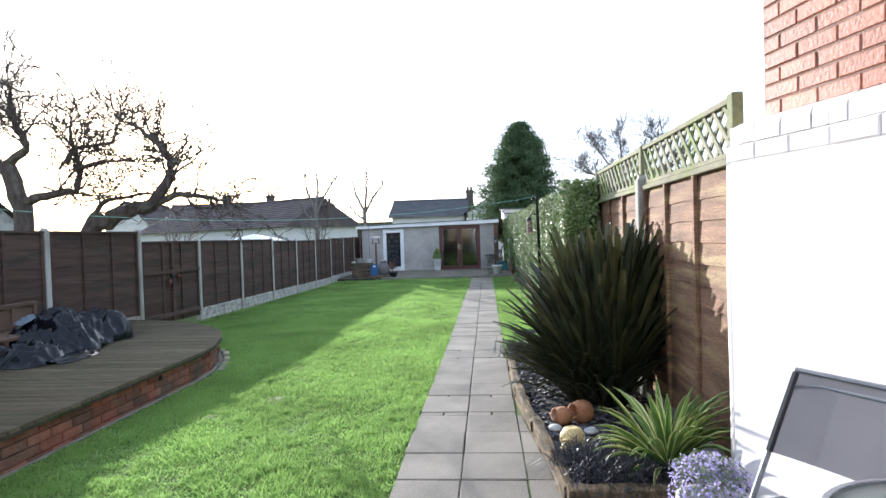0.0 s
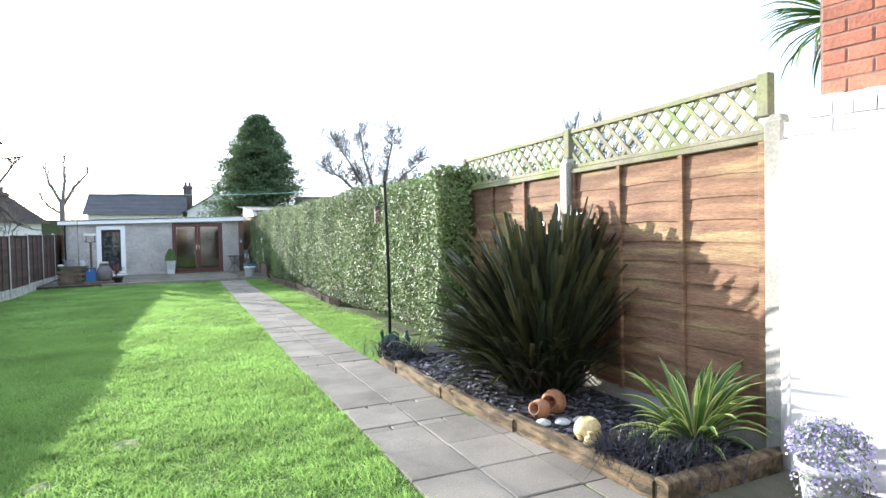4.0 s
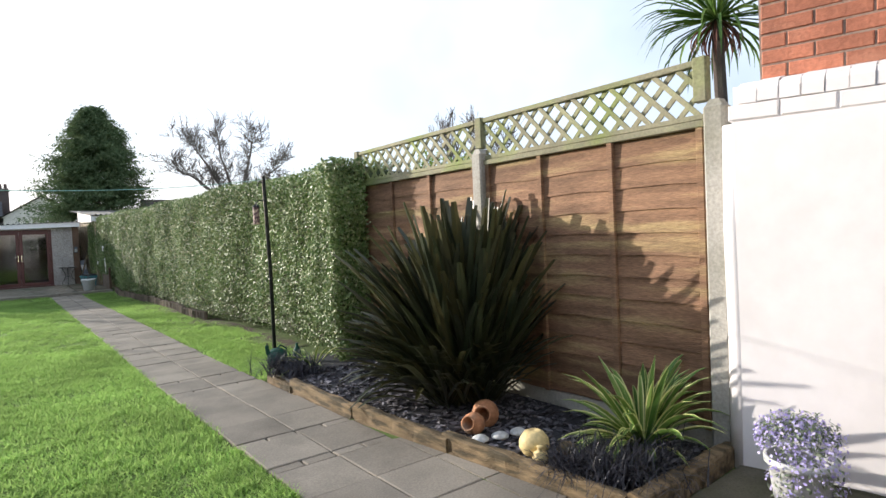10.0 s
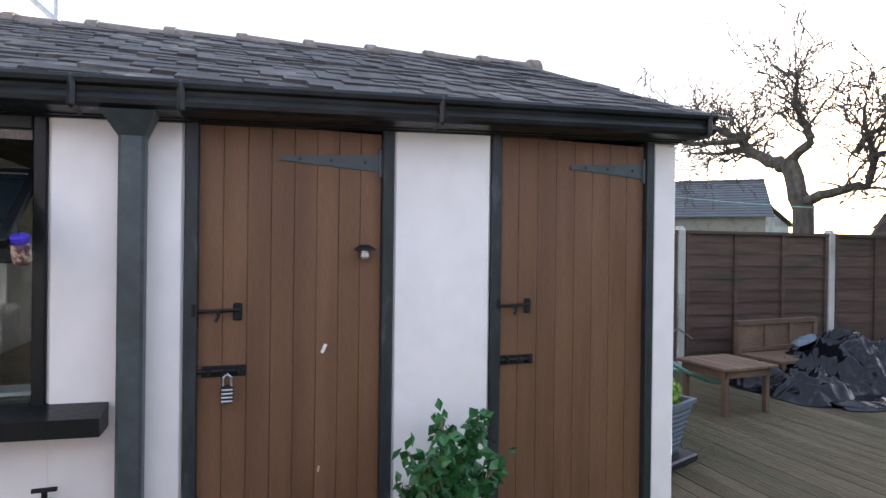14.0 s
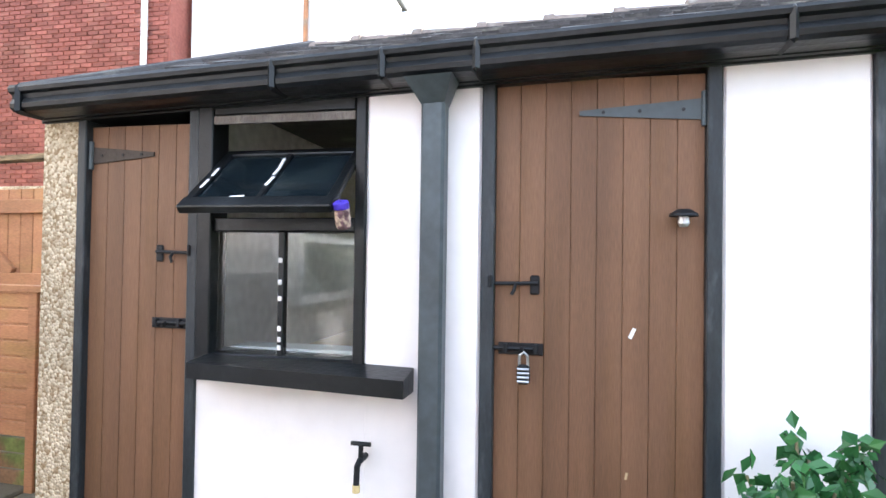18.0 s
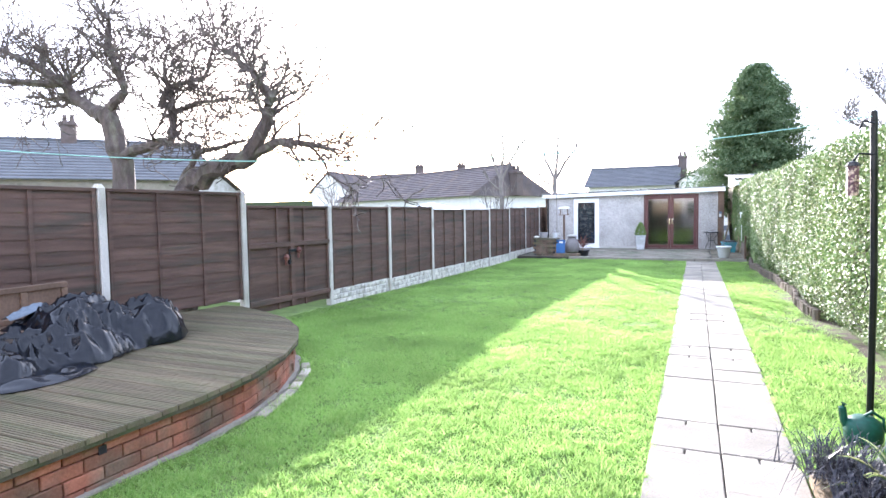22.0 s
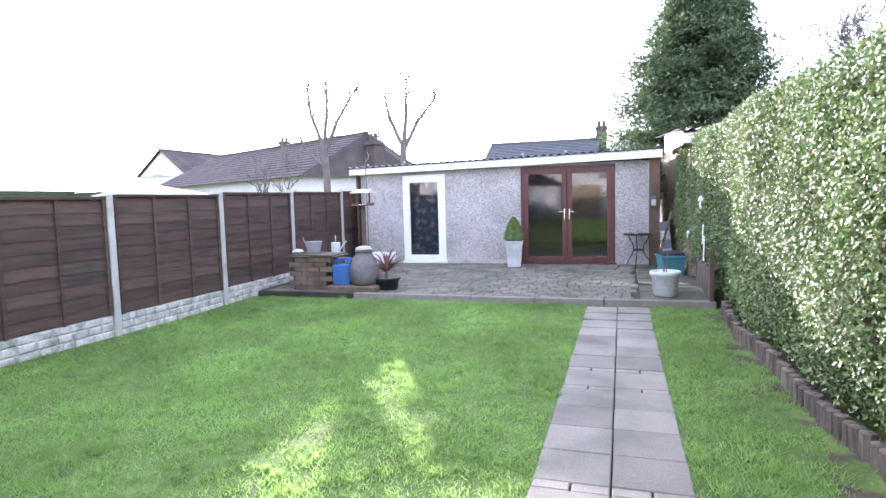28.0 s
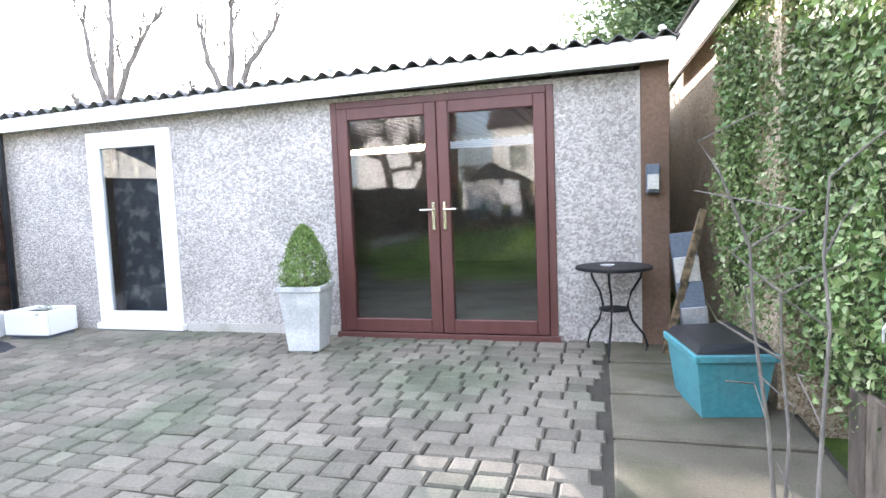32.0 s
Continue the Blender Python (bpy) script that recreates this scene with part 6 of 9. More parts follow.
# ---- hedge ----
def build_hedge():
    h = thing("hedge", 2.05, 15.0, 0, 0, "tall clipped privet hedge with pale variegated leaves", "hedge")
    rng = np.random.default_rng(61)

    def top(y):
        return 2.12 + 0.014 * (y - 7) + 0.03 * np.sin(y * 1.3)

    def face(y):
        return 1.60 + 0.05 * np.sin(y * 0.9) + 0.03 * np.sin(y * 2.7) - 0.26 * np.exp(-np.maximum(y - 6.75, 0) / 1.2) - np.where(y > 18, 0.03 * (y - 18), 0) - 0.12 * np.clip((y - 22.2) / 1.0, 0, 1)

    def low(y):
        return np.interp(y, [0, 11, 21.6], [0, 0, -0.075]) + 0.22 * np.clip((y - 22.0) / 0.9, 0, 1)
    # solid dark hull: twig colour and the shade between leaves in one
    ys = np.linspace(6.82, 24.9, 60)
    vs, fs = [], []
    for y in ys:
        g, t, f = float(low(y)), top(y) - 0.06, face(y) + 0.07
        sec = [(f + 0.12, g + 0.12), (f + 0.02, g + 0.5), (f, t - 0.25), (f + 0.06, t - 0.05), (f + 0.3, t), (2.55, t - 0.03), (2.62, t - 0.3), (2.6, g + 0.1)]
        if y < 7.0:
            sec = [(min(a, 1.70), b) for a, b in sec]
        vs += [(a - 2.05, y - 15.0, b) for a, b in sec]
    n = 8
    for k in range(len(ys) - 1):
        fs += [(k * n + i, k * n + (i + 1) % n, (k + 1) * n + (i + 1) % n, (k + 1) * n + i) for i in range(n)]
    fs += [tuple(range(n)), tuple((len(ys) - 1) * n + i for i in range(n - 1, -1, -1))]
    part("core", raw(vs, fs), M["hedgecore"], h, "dark fill for the hedge's twigs and inner shade")
    P, N = [], []
    m = 150000
    y = rng.uniform(6.75, 24.9, m)
    u = rng.random(m) ** 0.85
    g = low(y)
    z = g + 0.10 + u * (top(y) - 0.12 - g)
    lowgap = np.clip((0.5 - (z - g)) / 0.45, 0, 1)
    bulge = 0.016 * np.sin(y * 5.3 + z * 3.1 + 2 * np.sin(y * 0.8)) + 0.014 * np.sin(z * 8 - y * 2.3 + 3 * np.sin(y * 1.1)) + rng.normal(0, 0.012, m)
    x = face(y) + bulge + rng.exponential(0.03, m) + lowgap * rng.uniform(0, 0.14, m)
    ok = rng.random(m) > lowgap * 0.55
    P.append(np.stack([x, y, z], 1)[ok])
    N.append(np.tile((-1.0, 0, 0.35), (ok.sum(), 1)))
    m = 24000
    y = rng.uniform(7.0, 24.9, m)
    x = rng.uniform(0, 1, m) * 0.98 + face(y) + 0.02
    z = top(y) + rng.normal(0, 0.022, m) - 0.05 * np.clip((face(y) + 0.10 - x) * 10, 0, 1)
    P.append(np.stack([x, y, z], 1))
    N.append(np.tile((0, 0, 1.0), (m, 1)))
    m = 8000
    x = rng.uniform(1.36, 1.74, m)
    z = rng.uniform(0.05, 2.12, m)
    y = 6.78 - rng.exponential(0.02, m) + 0.04 * np.sin(x * 9) * np.sin(z * 7)
    P.append(np.stack([x, y, z], 1))
    N.append(np.tile((0, -1.0, 0.3), (m, 1)))
    p = np.concatenate(P) - np.array((2.05, 15.0, 0))
    ob = leaf_cloud("leaves", p, np.concatenate(N), 0.036, M["hedge"], h, 0.75, 0.62, 7)
    tagged(ob, "", "", "", "stuff")
    # close-boarded fence under the far end of the hedge
    lf = thing("fence", 1.40, 22.6, 0, 0, "low dark boarded fence under the overhanging hedge", "fence")
    for k in range(11):
        part("board", box(-0.012 + 0.004 * (k % 2), 0.012, -0.85 + 0.135 * k, -0.85 + 0.135 * k + 0.13, -0.15, 0.47 - 0.02 * (k % 3), 0.004), M["greylog"], lf)
    # long shoots standing out of the top
    bm = bmesh.new()
    r = random.Random(4)
    for k in range(50):
        y = r.uniform(7.2, 24)
        x = r.uniform(1.7, 2.4)
        t = 2.12 + 0.014 * (y - 7)
        add(bm, tube([(x - 2.05, y - 15, t - 0.05), (x - 2.05 + r.uniform(-.04, .04), y - 15 + r.uniform(-.04, .04), t + r.uniform(0.05, 0.14))], 0.004, 4, 0.002))
    part("shoot", bm, M["stem"], h)
    # old posts and boards along the hedge's foot
    edging = thing("log_edging", 1.5, 18.0, 0, 0, "weathered log-roll edging along the foot of the hedge", "edging")
    log = mesh_from("log", *log_shape(0.042, 0.26), M["greylog"])
    y = 12.2
    while y < 21.5:
        x = float(face(np.array(y))) - 0.02 + r.uniform(-0.012, 0.012)
        piece("log", log, edging, pose(x - 1.5, y - 18.0, ground_z(y) - 0.13 + r.uniform(-0.014, 0.014), r.uniform(-2, 2), r.uniform(-4, 1), r.uniform(0, 90)))
        y += 0.091
    board = thing("hedge_post", 1.40, 21.72, -0.1, 0, "grey-brown timber post at the patio's corner", "post")
    part("post", box(-0.026, 0.026, -0.03, 0.03, 0, 0.80, 0.006), M["teak"], board)


def log_shape(r, h):
    n = 7
    vs = [(r * math.cos(2 * math.pi * i / n), r * math.sin(2 * math.pi * i / n), z) for z in (0, h) for i in range(n)] + [(0, 0, h + 0.012)]
    fs = [(i, (i + 1) % n, n + (i + 1) % n, n + i) for i in range(n)] + [(n + i, n + (i + 1) % n, 2 * n) for i in range(n)]
    return vs, fs


# ---- planting bed ----
def blade_mesh(name, length, width, arch, material, fold=0.25, seg=6, blunt=2.2):
    """A strap leaf that rises along +z and arches towards +x, folded along its middle."""
    vs, fs = [], []
    for k in range(seg + 1):
        t = k / seg
        a = arch * t * t
        x = length * (1 - math.cos(a)) / max(arch, 1e-3) * 0.9 * (1 if arch > 0.05 else 0) + 0.02 * t
        z = length * t * (1 - 0.28 * min(1, arch) * t * t)
        w = width * (0.55 + 0.9 * t) if t < 0.5 else width * max(0.06 if blunt < 6 else 0.5, (1.0 - ((t - 0.5) / 0.5) ** blunt))
        f = w * fold
        vs += [(x - f, -w / 2, z), (x + f * 0.3, 0, z), (x - f, w / 2, z)]
    for k in range(seg):
        a, b = 3 * k, 3 * k + 3
        fs += [(a, a + 1, b + 1, b), (a + 1, a + 2, b + 2, b + 1)]
    return mesh_from(name, vs, fs, material)


def striped_blade(name, length, width, arch, margin=0.2, seg=7):
    """A sword leaf with a pale margin down each side."""
    me = blade_mesh(name, length, width, arch, M["yucca"], 0.3, seg)
    vs = [v.co.copy() for v in me.vertices]
    out, fs, idx = [], [], []
    for k in range(seg + 1):
        a, b, c = vs[3 * k:3 * k + 3]
        out += [tuple(a), tuple(a.lerp(b, margin)), tuple(b), tuple(c.lerp(b, margin)), tuple(c)]
    for k in range(seg):
        o, p = 5 * k, 5 * k + 5
        for q in range(4):
            fs.append((o + q, o + q + 1, p + q + 1, p + q))
            idx.append(1 if q in (0, 3) else 0)
    bpy.data.meshes.remove(me)
    me = mesh_from(name, out, fs, M["yucca"])
    me.materials.append(M["yuccaedge"])
    me.polygons.foreach_set("material_index", idx)
    return me


def build_bed():
    bed = solo("planting_bed", prism([(0.90, 3.10), (1.75, 3.10), (1.75, 6.75), (1.35, 7.3), (0.74, 6.85), (0.69, 6.3), (0.70, 5.0)], -0.1, 0.115), M["mulch"], "planting bed of dark soil and slate chippings", "bed", "structure")
    rng = np.random.default_rng(71)
    # slate chips
    n = 2600
    x, y = rng.uniform(0.72, 1.72, n), rng.uniform(3.12, 6.6, n)
    ok = x > np.interp(y, [3.0, 5.0, 6.4], [0.90, 0.74, 0.74])
    x, y = x[ok], y[ok]
    n = len(x)
    a = rng.uniform(0, 6.28, n)
    s = rng.uniform(0.012, 0.035, n)
    z = 0.118 + rng.uniform(0, 0.012, n)
    v, f = [], []
    for i in range(n):
        ca, sa = math.cos(a[i]) * s[i], math.sin(a[i]) * s[i]
        t = rng.uniform(-0.008, 0.008, 4)
        v += [(x[i] - ca, y[i] - sa, z[i] + t[0]), (x[i] + sa * 0.6, y[i] - ca * 0.6, z[i] + t[1] + 0.004), (x[i] + ca, y[i] + sa, z[i] + t[2] + 0.006), (x[i] - sa * 0.6, y[i] + ca * 0.6, z[i] + t[3]), (x[i], y[i], z[i] - 0.01)]
        o = 5 * i
        f += [(o, o + 1, o + 2, o + 3), (o + 1, o, o + 4), (o + 2, o + 1, o + 4), (o + 3, o + 2, o + 4), (o, o + 3, o + 4)]
    tagged(new("slate_chips", mesh_from("slate_chips", v, f, mat("slate chip", (0.12, 0.115, 0.13), 0.6, 0.3, 6, 60, 0.3, island=0.6))), "grey-violet slate chippings covering the bed", "chippings", "", "stuff")
    # timber edging, several worn lengths
    edge = thing("timber_edging", 0.78, 4.8, 0, 0, "weathered timber sleepers edging the planting bed", "edging")
    runs = [((0.855, 3.10), (0.775, 4.30), 0.17), ((0.762, 4.24), (0.705, 5.30), 0.155), ((0.700, 5.26), (0.695, 6.34), 0.14), ((0.685, 6.30), (0.70, 6.86), 0.09)]
    for (xa, ya), (xb, yb), hh in runs:
        L = math.hypot(xb - xa, yb - ya)
        ob = part("sleeper", rough_beam(L, 0.07, 0.10, int(ya * 10)), M["sleeper"], edge)
        ob.matrix_basis = pose((xa + xb) / 2 - 0.78 + 0.006, (ya + yb) / 2 - 4.8, hh - 0.05, 0, 0, math.degrees(math.atan2(yb - ya, xb - xa)))
        ob = part("sleeper", rough_beam(L - 0.08, 0.075, 0.10, int(ya * 10) + 3), M["sleeper"], edge)
        ob.matrix_basis = pose((xa + xb) / 2 - 0.78 - 0.004, (ya + yb) / 2 - 4.84, hh - 0.145, 0, 0, math.degrees(math.atan2(yb - ya, xb - xa)))
    ob = part("sleeper", rough_beam(0.94, 0.085, 0.22, 9), M["sleeper"], edge)
    ob.matrix_basis = pose(1.31 - 0.78, 3.06 - 4.8, 0.08, 0, 0, 1)
    # the big flax
    flax = thing("phormium", 1.40, 4.82, 0.10, 0, "huge dark bronze-green New Zealand flax in the bed", "shrub")
    shapes = [blade_mesh("leaf", L, w, arch, M["phormium"], 0.22, 7, 7.0) for L, w, arch in ((1.44, 0.072, 0.08), (1.38, 0.072, 0.18), (1.26, 0.068, 0.30), (1.10, 0.062, 0.5))]
    r = random.Random(17)

    def flax_leaf(k):
        """Fans of stiff blunt leaves set all over the clump: upright inside, lying out towards the rim."""
        az = r.uniform(0, 360)
        out = r.random() ** 0.62
        tilt = (68 + 10 * max(0.0, math.sin(radians(az)))) * out ** 1.15 + r.uniform(-7, 7)
        toward = max(0.0, math.cos(radians(az)))
        near = max(0.0, -math.cos(radians(az - 35)))
        tilt *= (1 - 0.72 * toward ** 0.5) * (1 - 0.28 * near)
        sh = shapes[0] if tilt < 16 else shapes[1] if tilt < 36 else shapes[2] if tilt < 58 else shapes[3]
        back = max(0.0, -math.sin(radians(az)))
        sc = (1 - (0.17 * back + 0.24 * near) * min(1.0, tilt / 30)) * (r.uniform(0.5, 0.95) if r.random() < 0.6 else r.uniform(0.82, 1.04)) * (1.0 if tilt < 34 else 0.9 if tilt < 50 else 0.74)
        rad = 0.03 + 0.24 * out * (1 - 0.6 * toward)
        return sh, pose(0, 0, 0.02 + 0.10 * r.random(), 0, 0, az) @ pose(rad, r.uniform(-0.10, 0.10), 0, r.uniform(-7, 7), tilt, r.uniform(-75, 75)) @ Matrix.Diagonal((sc, sc * r.uniform(0.8, 1.15), sc, 1))
    for k in range(290):
        sh, m = flax_leaf(k)
        piece("leaf", sh, flax, m)
    V, F = [], []
    for k in range(620):
        sh, m = flax_leaf(k)
        o = len(V)
        V += [tuple(m @ v.co) for v in sh.vertices]
        F += [tuple(o + q for q in f.vertices) for f in sh.polygons]
    inner = new("inner_leaves", mesh_from("inner_leaves", V, F, M["phormium"]))
    inner.parent = flax
    tagged(inner, "", "", "", "stuff")
    # leafy shrub in the next garden, showing through the trellis
    sh_ = thing("shrub", 2.25, 6.0, 0, 0, "bright leafy shrub growing behind the trellis", "shrub")
    part("stem", tube([(0, 0, 0), (0.05, 0.1, 1.0), (0.0, 0.2, 1.9)], 0.03, 7, 0.012), M["stem"], sh_)
    g = np.random.default_rng(77)
    n = 3200
    d = g.normal(0, 1, (n, 3))
    d /= np.linalg.norm(d, axis=1, keepdims=True)
    p = d * g.uniform(0.55, 1.0, (n, 1)) * np.array((0.28, 0.95, 0.52)) * (1 + 0.15 * np.sin(7 * d[:, 1:2])) + np.array((0, 0.1, 1.62))
    tagged(leaf_cloud("leaves", p, d, 0.06, M["boxleaf"], sh_, 0.7, 0.5, 11), "", "", "", "stuff")
    # variegated sword plant
    yu = thing("yucca", 1.46, 3.42, 0.11, 0, "variegated yucca with cream-edged sword leaves", "shrub")
    ys = [striped_blade("leaf", L, w, arch) for L, w, arch in ((0.60, 0.046, 0.12), (0.62, 0.046, 0.4), (0.56, 0.042, 0.8))]
    ye = striped_blade("leaf", 0.56, 0.044, 0.45, 0.42)
    for k in range(80):
        tilt = 12 + 74 * r.random() ** 0.75
        sh = ye if r.random() < 0.25 else ys[0] if tilt < 35 else ys[1] if tilt < 62 else ys[2]
        sc = r.uniform(0.75, 1.05)
        az = r.uniform(0, 360)
        tilt *= 1 - 0.45 * max(0.0, math.cos(radians(az)))
        piece("leaf", sh, yu, pose(0, 0, 0.03, 0, 0, az) @ pose(0.02, 0, 0, 0, tilt * 0.92, r.uniform(-40, 40)) @ Matrix.Diagonal((sc, sc, sc, 1)))
    fl = thing("flax_seedling", 1.02, 6.62, 0.11, 0, "small yellow-striped flax among the bed's edge", "shrub")
    for k in range(16):
        piece("leaf", ye, fl, pose(0, 0, 0, 0, 0, r.uniform(0, 360)) @ pose(0.02, 0, 0, 0, r.uniform(20, 75), 0) @ Matrix.Diagonal((0.65, 0.65, 0.65, 1)))
    # black grass tufts
    for i, (x, y, s) in enumerate(((1.02, 3.24, 1.7), (0.95, 3.47, 1.2), (0.78, 6.76, 1.7), (0.88, 6.50, 1.3), (1.26, 3.2, 1.3), (1.14, 3.42, 1.2))):
        tuft = thing("black_grass", x, y, 0.11, 0, "tuft of glossy black ornamental grass", "grass tuft", "black grass tufts")
        vs, fs = [], []
        for k in range(300):
            a, t = r.uniform(0, 6.283), r.uniform(0.25, 1.0)
            L = r.uniform(0.14, 0.26) * s
            x0, y0 = r.gauss(0, 0.05) * s, r.gauss(0, 0.05) * s
            dx, dy = math.cos(a), math.sin(a)
            o = len(vs)
            for q in range(4):
                u = q / 3
                w = 0.004 * (1 - u * 0.85)
                vs += [(x0 + dx * L * t * u - dy * w, y0 + dy * L * t * u + dx * w, L * (u * 1.15 - u * u * (0.3 + 0.8 * t))), (x0 + dx * L * t * u + dy * w, y0 + dy * L * t * u - dx * w, L * (u * 1.15 - u * u * (0.3 + 0.8 * t)))]
            fs += [(o + 2 * q, o + 2 * q + 1, o + 2 * q + 3, o + 2 * q + 2) for q in range(3)]
        part("blades", raw(vs, fs), M["mondo"], tuft)
    # pots lying in the bed
    jug = [(0.045, 0.0), (0.075, 0.03), (0.088, 0.075), (0.075, 0.125), (0.048, 0.15), (0.05, 0.165), (0.057, 0.17), (0.045, 0.168), (0.04, 0.14), (0.03, 0.05)]
    for x, y, s, tilt, rz in ((0.97, 4.26, 0.80, 72, 200), (1.12, 4.32, 1.0, 78, 215)):
        p = thing("pot", x, y, 0.12 + 0.075 * s, 0, "terracotta jar lying on its side in the bed", "pot", "terracotta pots")
        ob = part("body", lathe([(a * s, b * s) for a, b in jug], 20), M["terracotta"], p, "", True)
        ob.matrix_basis = pose(0, 0, 0, 0, tilt, rz) @ pose(0, 0, -0.08 * s)
    p = thing("pot", 0.97, 3.76, 0.12, 0, "round cream-coloured pot in the bed", "pot")
    part("body", lathe([(0.022, 0.0), (0.060, 0.02), (0.082, 0.06), (0.078, 0.10), (0.055, 0.135), (0.022, 0.15), (0.02, 0.146)], 24), M["cream"], p, "", True)
    p = thing("pot", 0.92, 3.67, 0.12, 0, "tiny cream stoppered jar beside the round pot", "pot")
    part("body", lathe([(0.016, 0.0), (0.036, 0.014), (0.042, 0.036), (0.034, 0.062), (0.014, 0.072), (0.014, 0.09), (0.02, 0.094), (0.01, 0.098)], 18), M["cream"], p, "", True)
    p = thing("pot", 1.05, 3.60, 0.12, 0, "small buff pot leaning behind the cream jar", "pot")
    part("body", lathe([(0.025, 0.0), (0.055, 0.02), (0.06, 0.06), (0.04, 0.09), (0.02, 0.10)], 16), M["sleeper"], p, "", True)
    for x, y in ((1.02, 4.08), (0.90, 4.12), (1.14, 4.05)):
        st = thing("stone", x, y, 0.12, 0, "smooth pale pebble lying on the slate", "stone", "pebbles in the bed")
        ob = part("stone", lathe([(0.02, 0.0), (0.05, 0.012), (0.052, 0.025), (0.03, 0.04), (0.0, 0.043)], 10), M["stonepot"], st, "", True)


def rough_beam(L, w, h, seed):
    """A split, weathered beam: its long edges wander."""
    r = random.Random(seed)
    n = 14
    vs, fs = [], []
    for i in range(n + 1):
        x = -L / 2 + L * i / n
        j = [r.uniform(-0.006, 0.006) for _ in range(6)]
        vs += [(x, -w / 2 + j[0], -h / 2), (x, w / 2 + j[1], -h / 2), (x, w / 2 + j[2], h / 2 - 0.008 + j[3]), (x, w / 2 - 0.012, h / 2 + j[3]), (x, -w / 2 + 0.012, h / 2 + j[4]), (x, -w / 2 + j[0], h / 2 - 0.01 + j[5])]
    for i in range(n):
        a, b = 6 * i, 6 * i + 6
        fs += [(a + k, b + k, b + (k + 1) % 6, a + (k + 1) % 6) for k in range(6)]
    fs += [tuple(range(5, -1, -1)), tuple(6 * n + k for k in range(6))]
    return raw(vs, [tuple(reversed(f)) for f in fs])


# ---- bistro set by the white wall ----
def folding_chair():
    """A folding garden chair: sling seat and back on crossing tube legs. It faces -y."""
    c = thing("folding_chair", 0, 0, 0, 0, "grey folding garden chair with mesh sling seat", "chair", "bistro chairs")
    w = 0.225
    g = M["greymetal"]
    for s in (-1, 1):
        part("back_leg", tube([(s * w, -0.25, 0.0), (s * w, -0.10, 0.265), (s * w, 0.05, 0.53), (s * w, 0.24, 0.86), (s * w, 0.247, 0.878)], 0.0105, 8), g, c)
        part("front_leg", tube([(s * (w - 0.03), 0.28, 0.0), (s * (w - 0.03), 0.04, 0.24), (s * (w - 0.03), -0.19, 0.435)], 0.0105, 8), g, c)
        part("seat_rail", tube([(s * (w - 0.015), -0.24, 0.442), (s * (w - 0.015), 0.14, 0.42)], 0.010, 8), g, c)
        part("foot", lathe([(0.014, -0.004), (0.014, 0.03)], 8, s * w, -0.25), M["blackplastic"], c)
        part("foot", lathe([(0.014, -0.004), (0.014, 0.03)], 8, s * (w - 0.03), 0.28), M["blackplastic"], c)
        part("hinge_plate", box(s * w - 0.012, s * w + 0.012, -0.06, 0.0, 0.30, 0.34, 0.004), g, c)
    part("stretcher", tube([(-w, -0.215, 0.06), (w, -0.215, 0.06)], 0.009, 8), g, c)
    part("stretcher", tube([(-w + 0.03, 0.23, 0.05), (w - 0.03, 0.23, 0.05)], 0.009, 8), g, c)
    part("top_rail", tube([(-w, 0.247, 0.878), (w, 0.247, 0.878)], 0.0105, 8), g, c)

    def sling(rows):
        vs, fs = [], []
        m = 8
        for y, z in rows:
            for i in range(m + 1):
                u = i / m * 2 - 1
                vs.append((u * (w - 0.012), y, z - 0.012 * (1 - u * u)))
        for k in range(len(rows) - 1):
            for i in range(m):
                a = k * (m + 1) + i
                fs.append((a, a + 1, a + m + 2, a + m + 1))
        o = len(vs)
        vs += [(x, y, z - 0.004) for x, y, z in vs]
        fs += [tuple(o + q for q in reversed(f)) for f in list(fs)]
        return raw(vs, fs)
    part("seat", sling([(-0.245, 0.438), (-0.16, 0.440), (-0.06, 0.430), (0.05, 0.424), (0.145, 0.428)]), M["sling"], c, "grey mesh sling")
    back = [(0.085, 0.60), (0.135, 0.69), (0.19, 0.785), (0.245, 0.882)]
    vs, fs = [], []
    m = 8
    for y, z in back:
        for i in range(m + 1):
            u = i / m * 2 - 1
            vs.append((u * (w - 0.008), y + 0.012 * (1 - u * u), z))
    for k in range(len(back) - 1):
        fs += [(k * (m + 1) + i, k * (m + 1) + i + 1, (k + 1) * (m + 1) + i + 1, (k + 1) * (m + 1) + i) for i in range(m)]
    o = len(vs)
    vs += [(x, y + 0.004, z) for x, y, z in vs]
    fs += [tuple(o + q for q in reversed(f)) for f in list(fs)]
    bk = part("backrest", raw(vs, fs), M["sling"], c, "grey mesh sling back")
    for s in (-1, 1):
        part("binding", tube([(s * (w - 0.005), 0.085, 0.60), (s * (w - 0.005), 0.135, 0.69), (s * (w - 0.005), 0.19, 0.785), (s * (w - 0.005), 0.238, 0.87)], 0.013, 6), M["blackplastic"], bk)
    part("lumbar_bar", tube([(-w, 0.215, 0.815), (-0.13, 0.232, 0.838), (0.13, 0.232, 0.838), (w, 0.215, 0.815)], 0.006, 6), g, c)
    return c


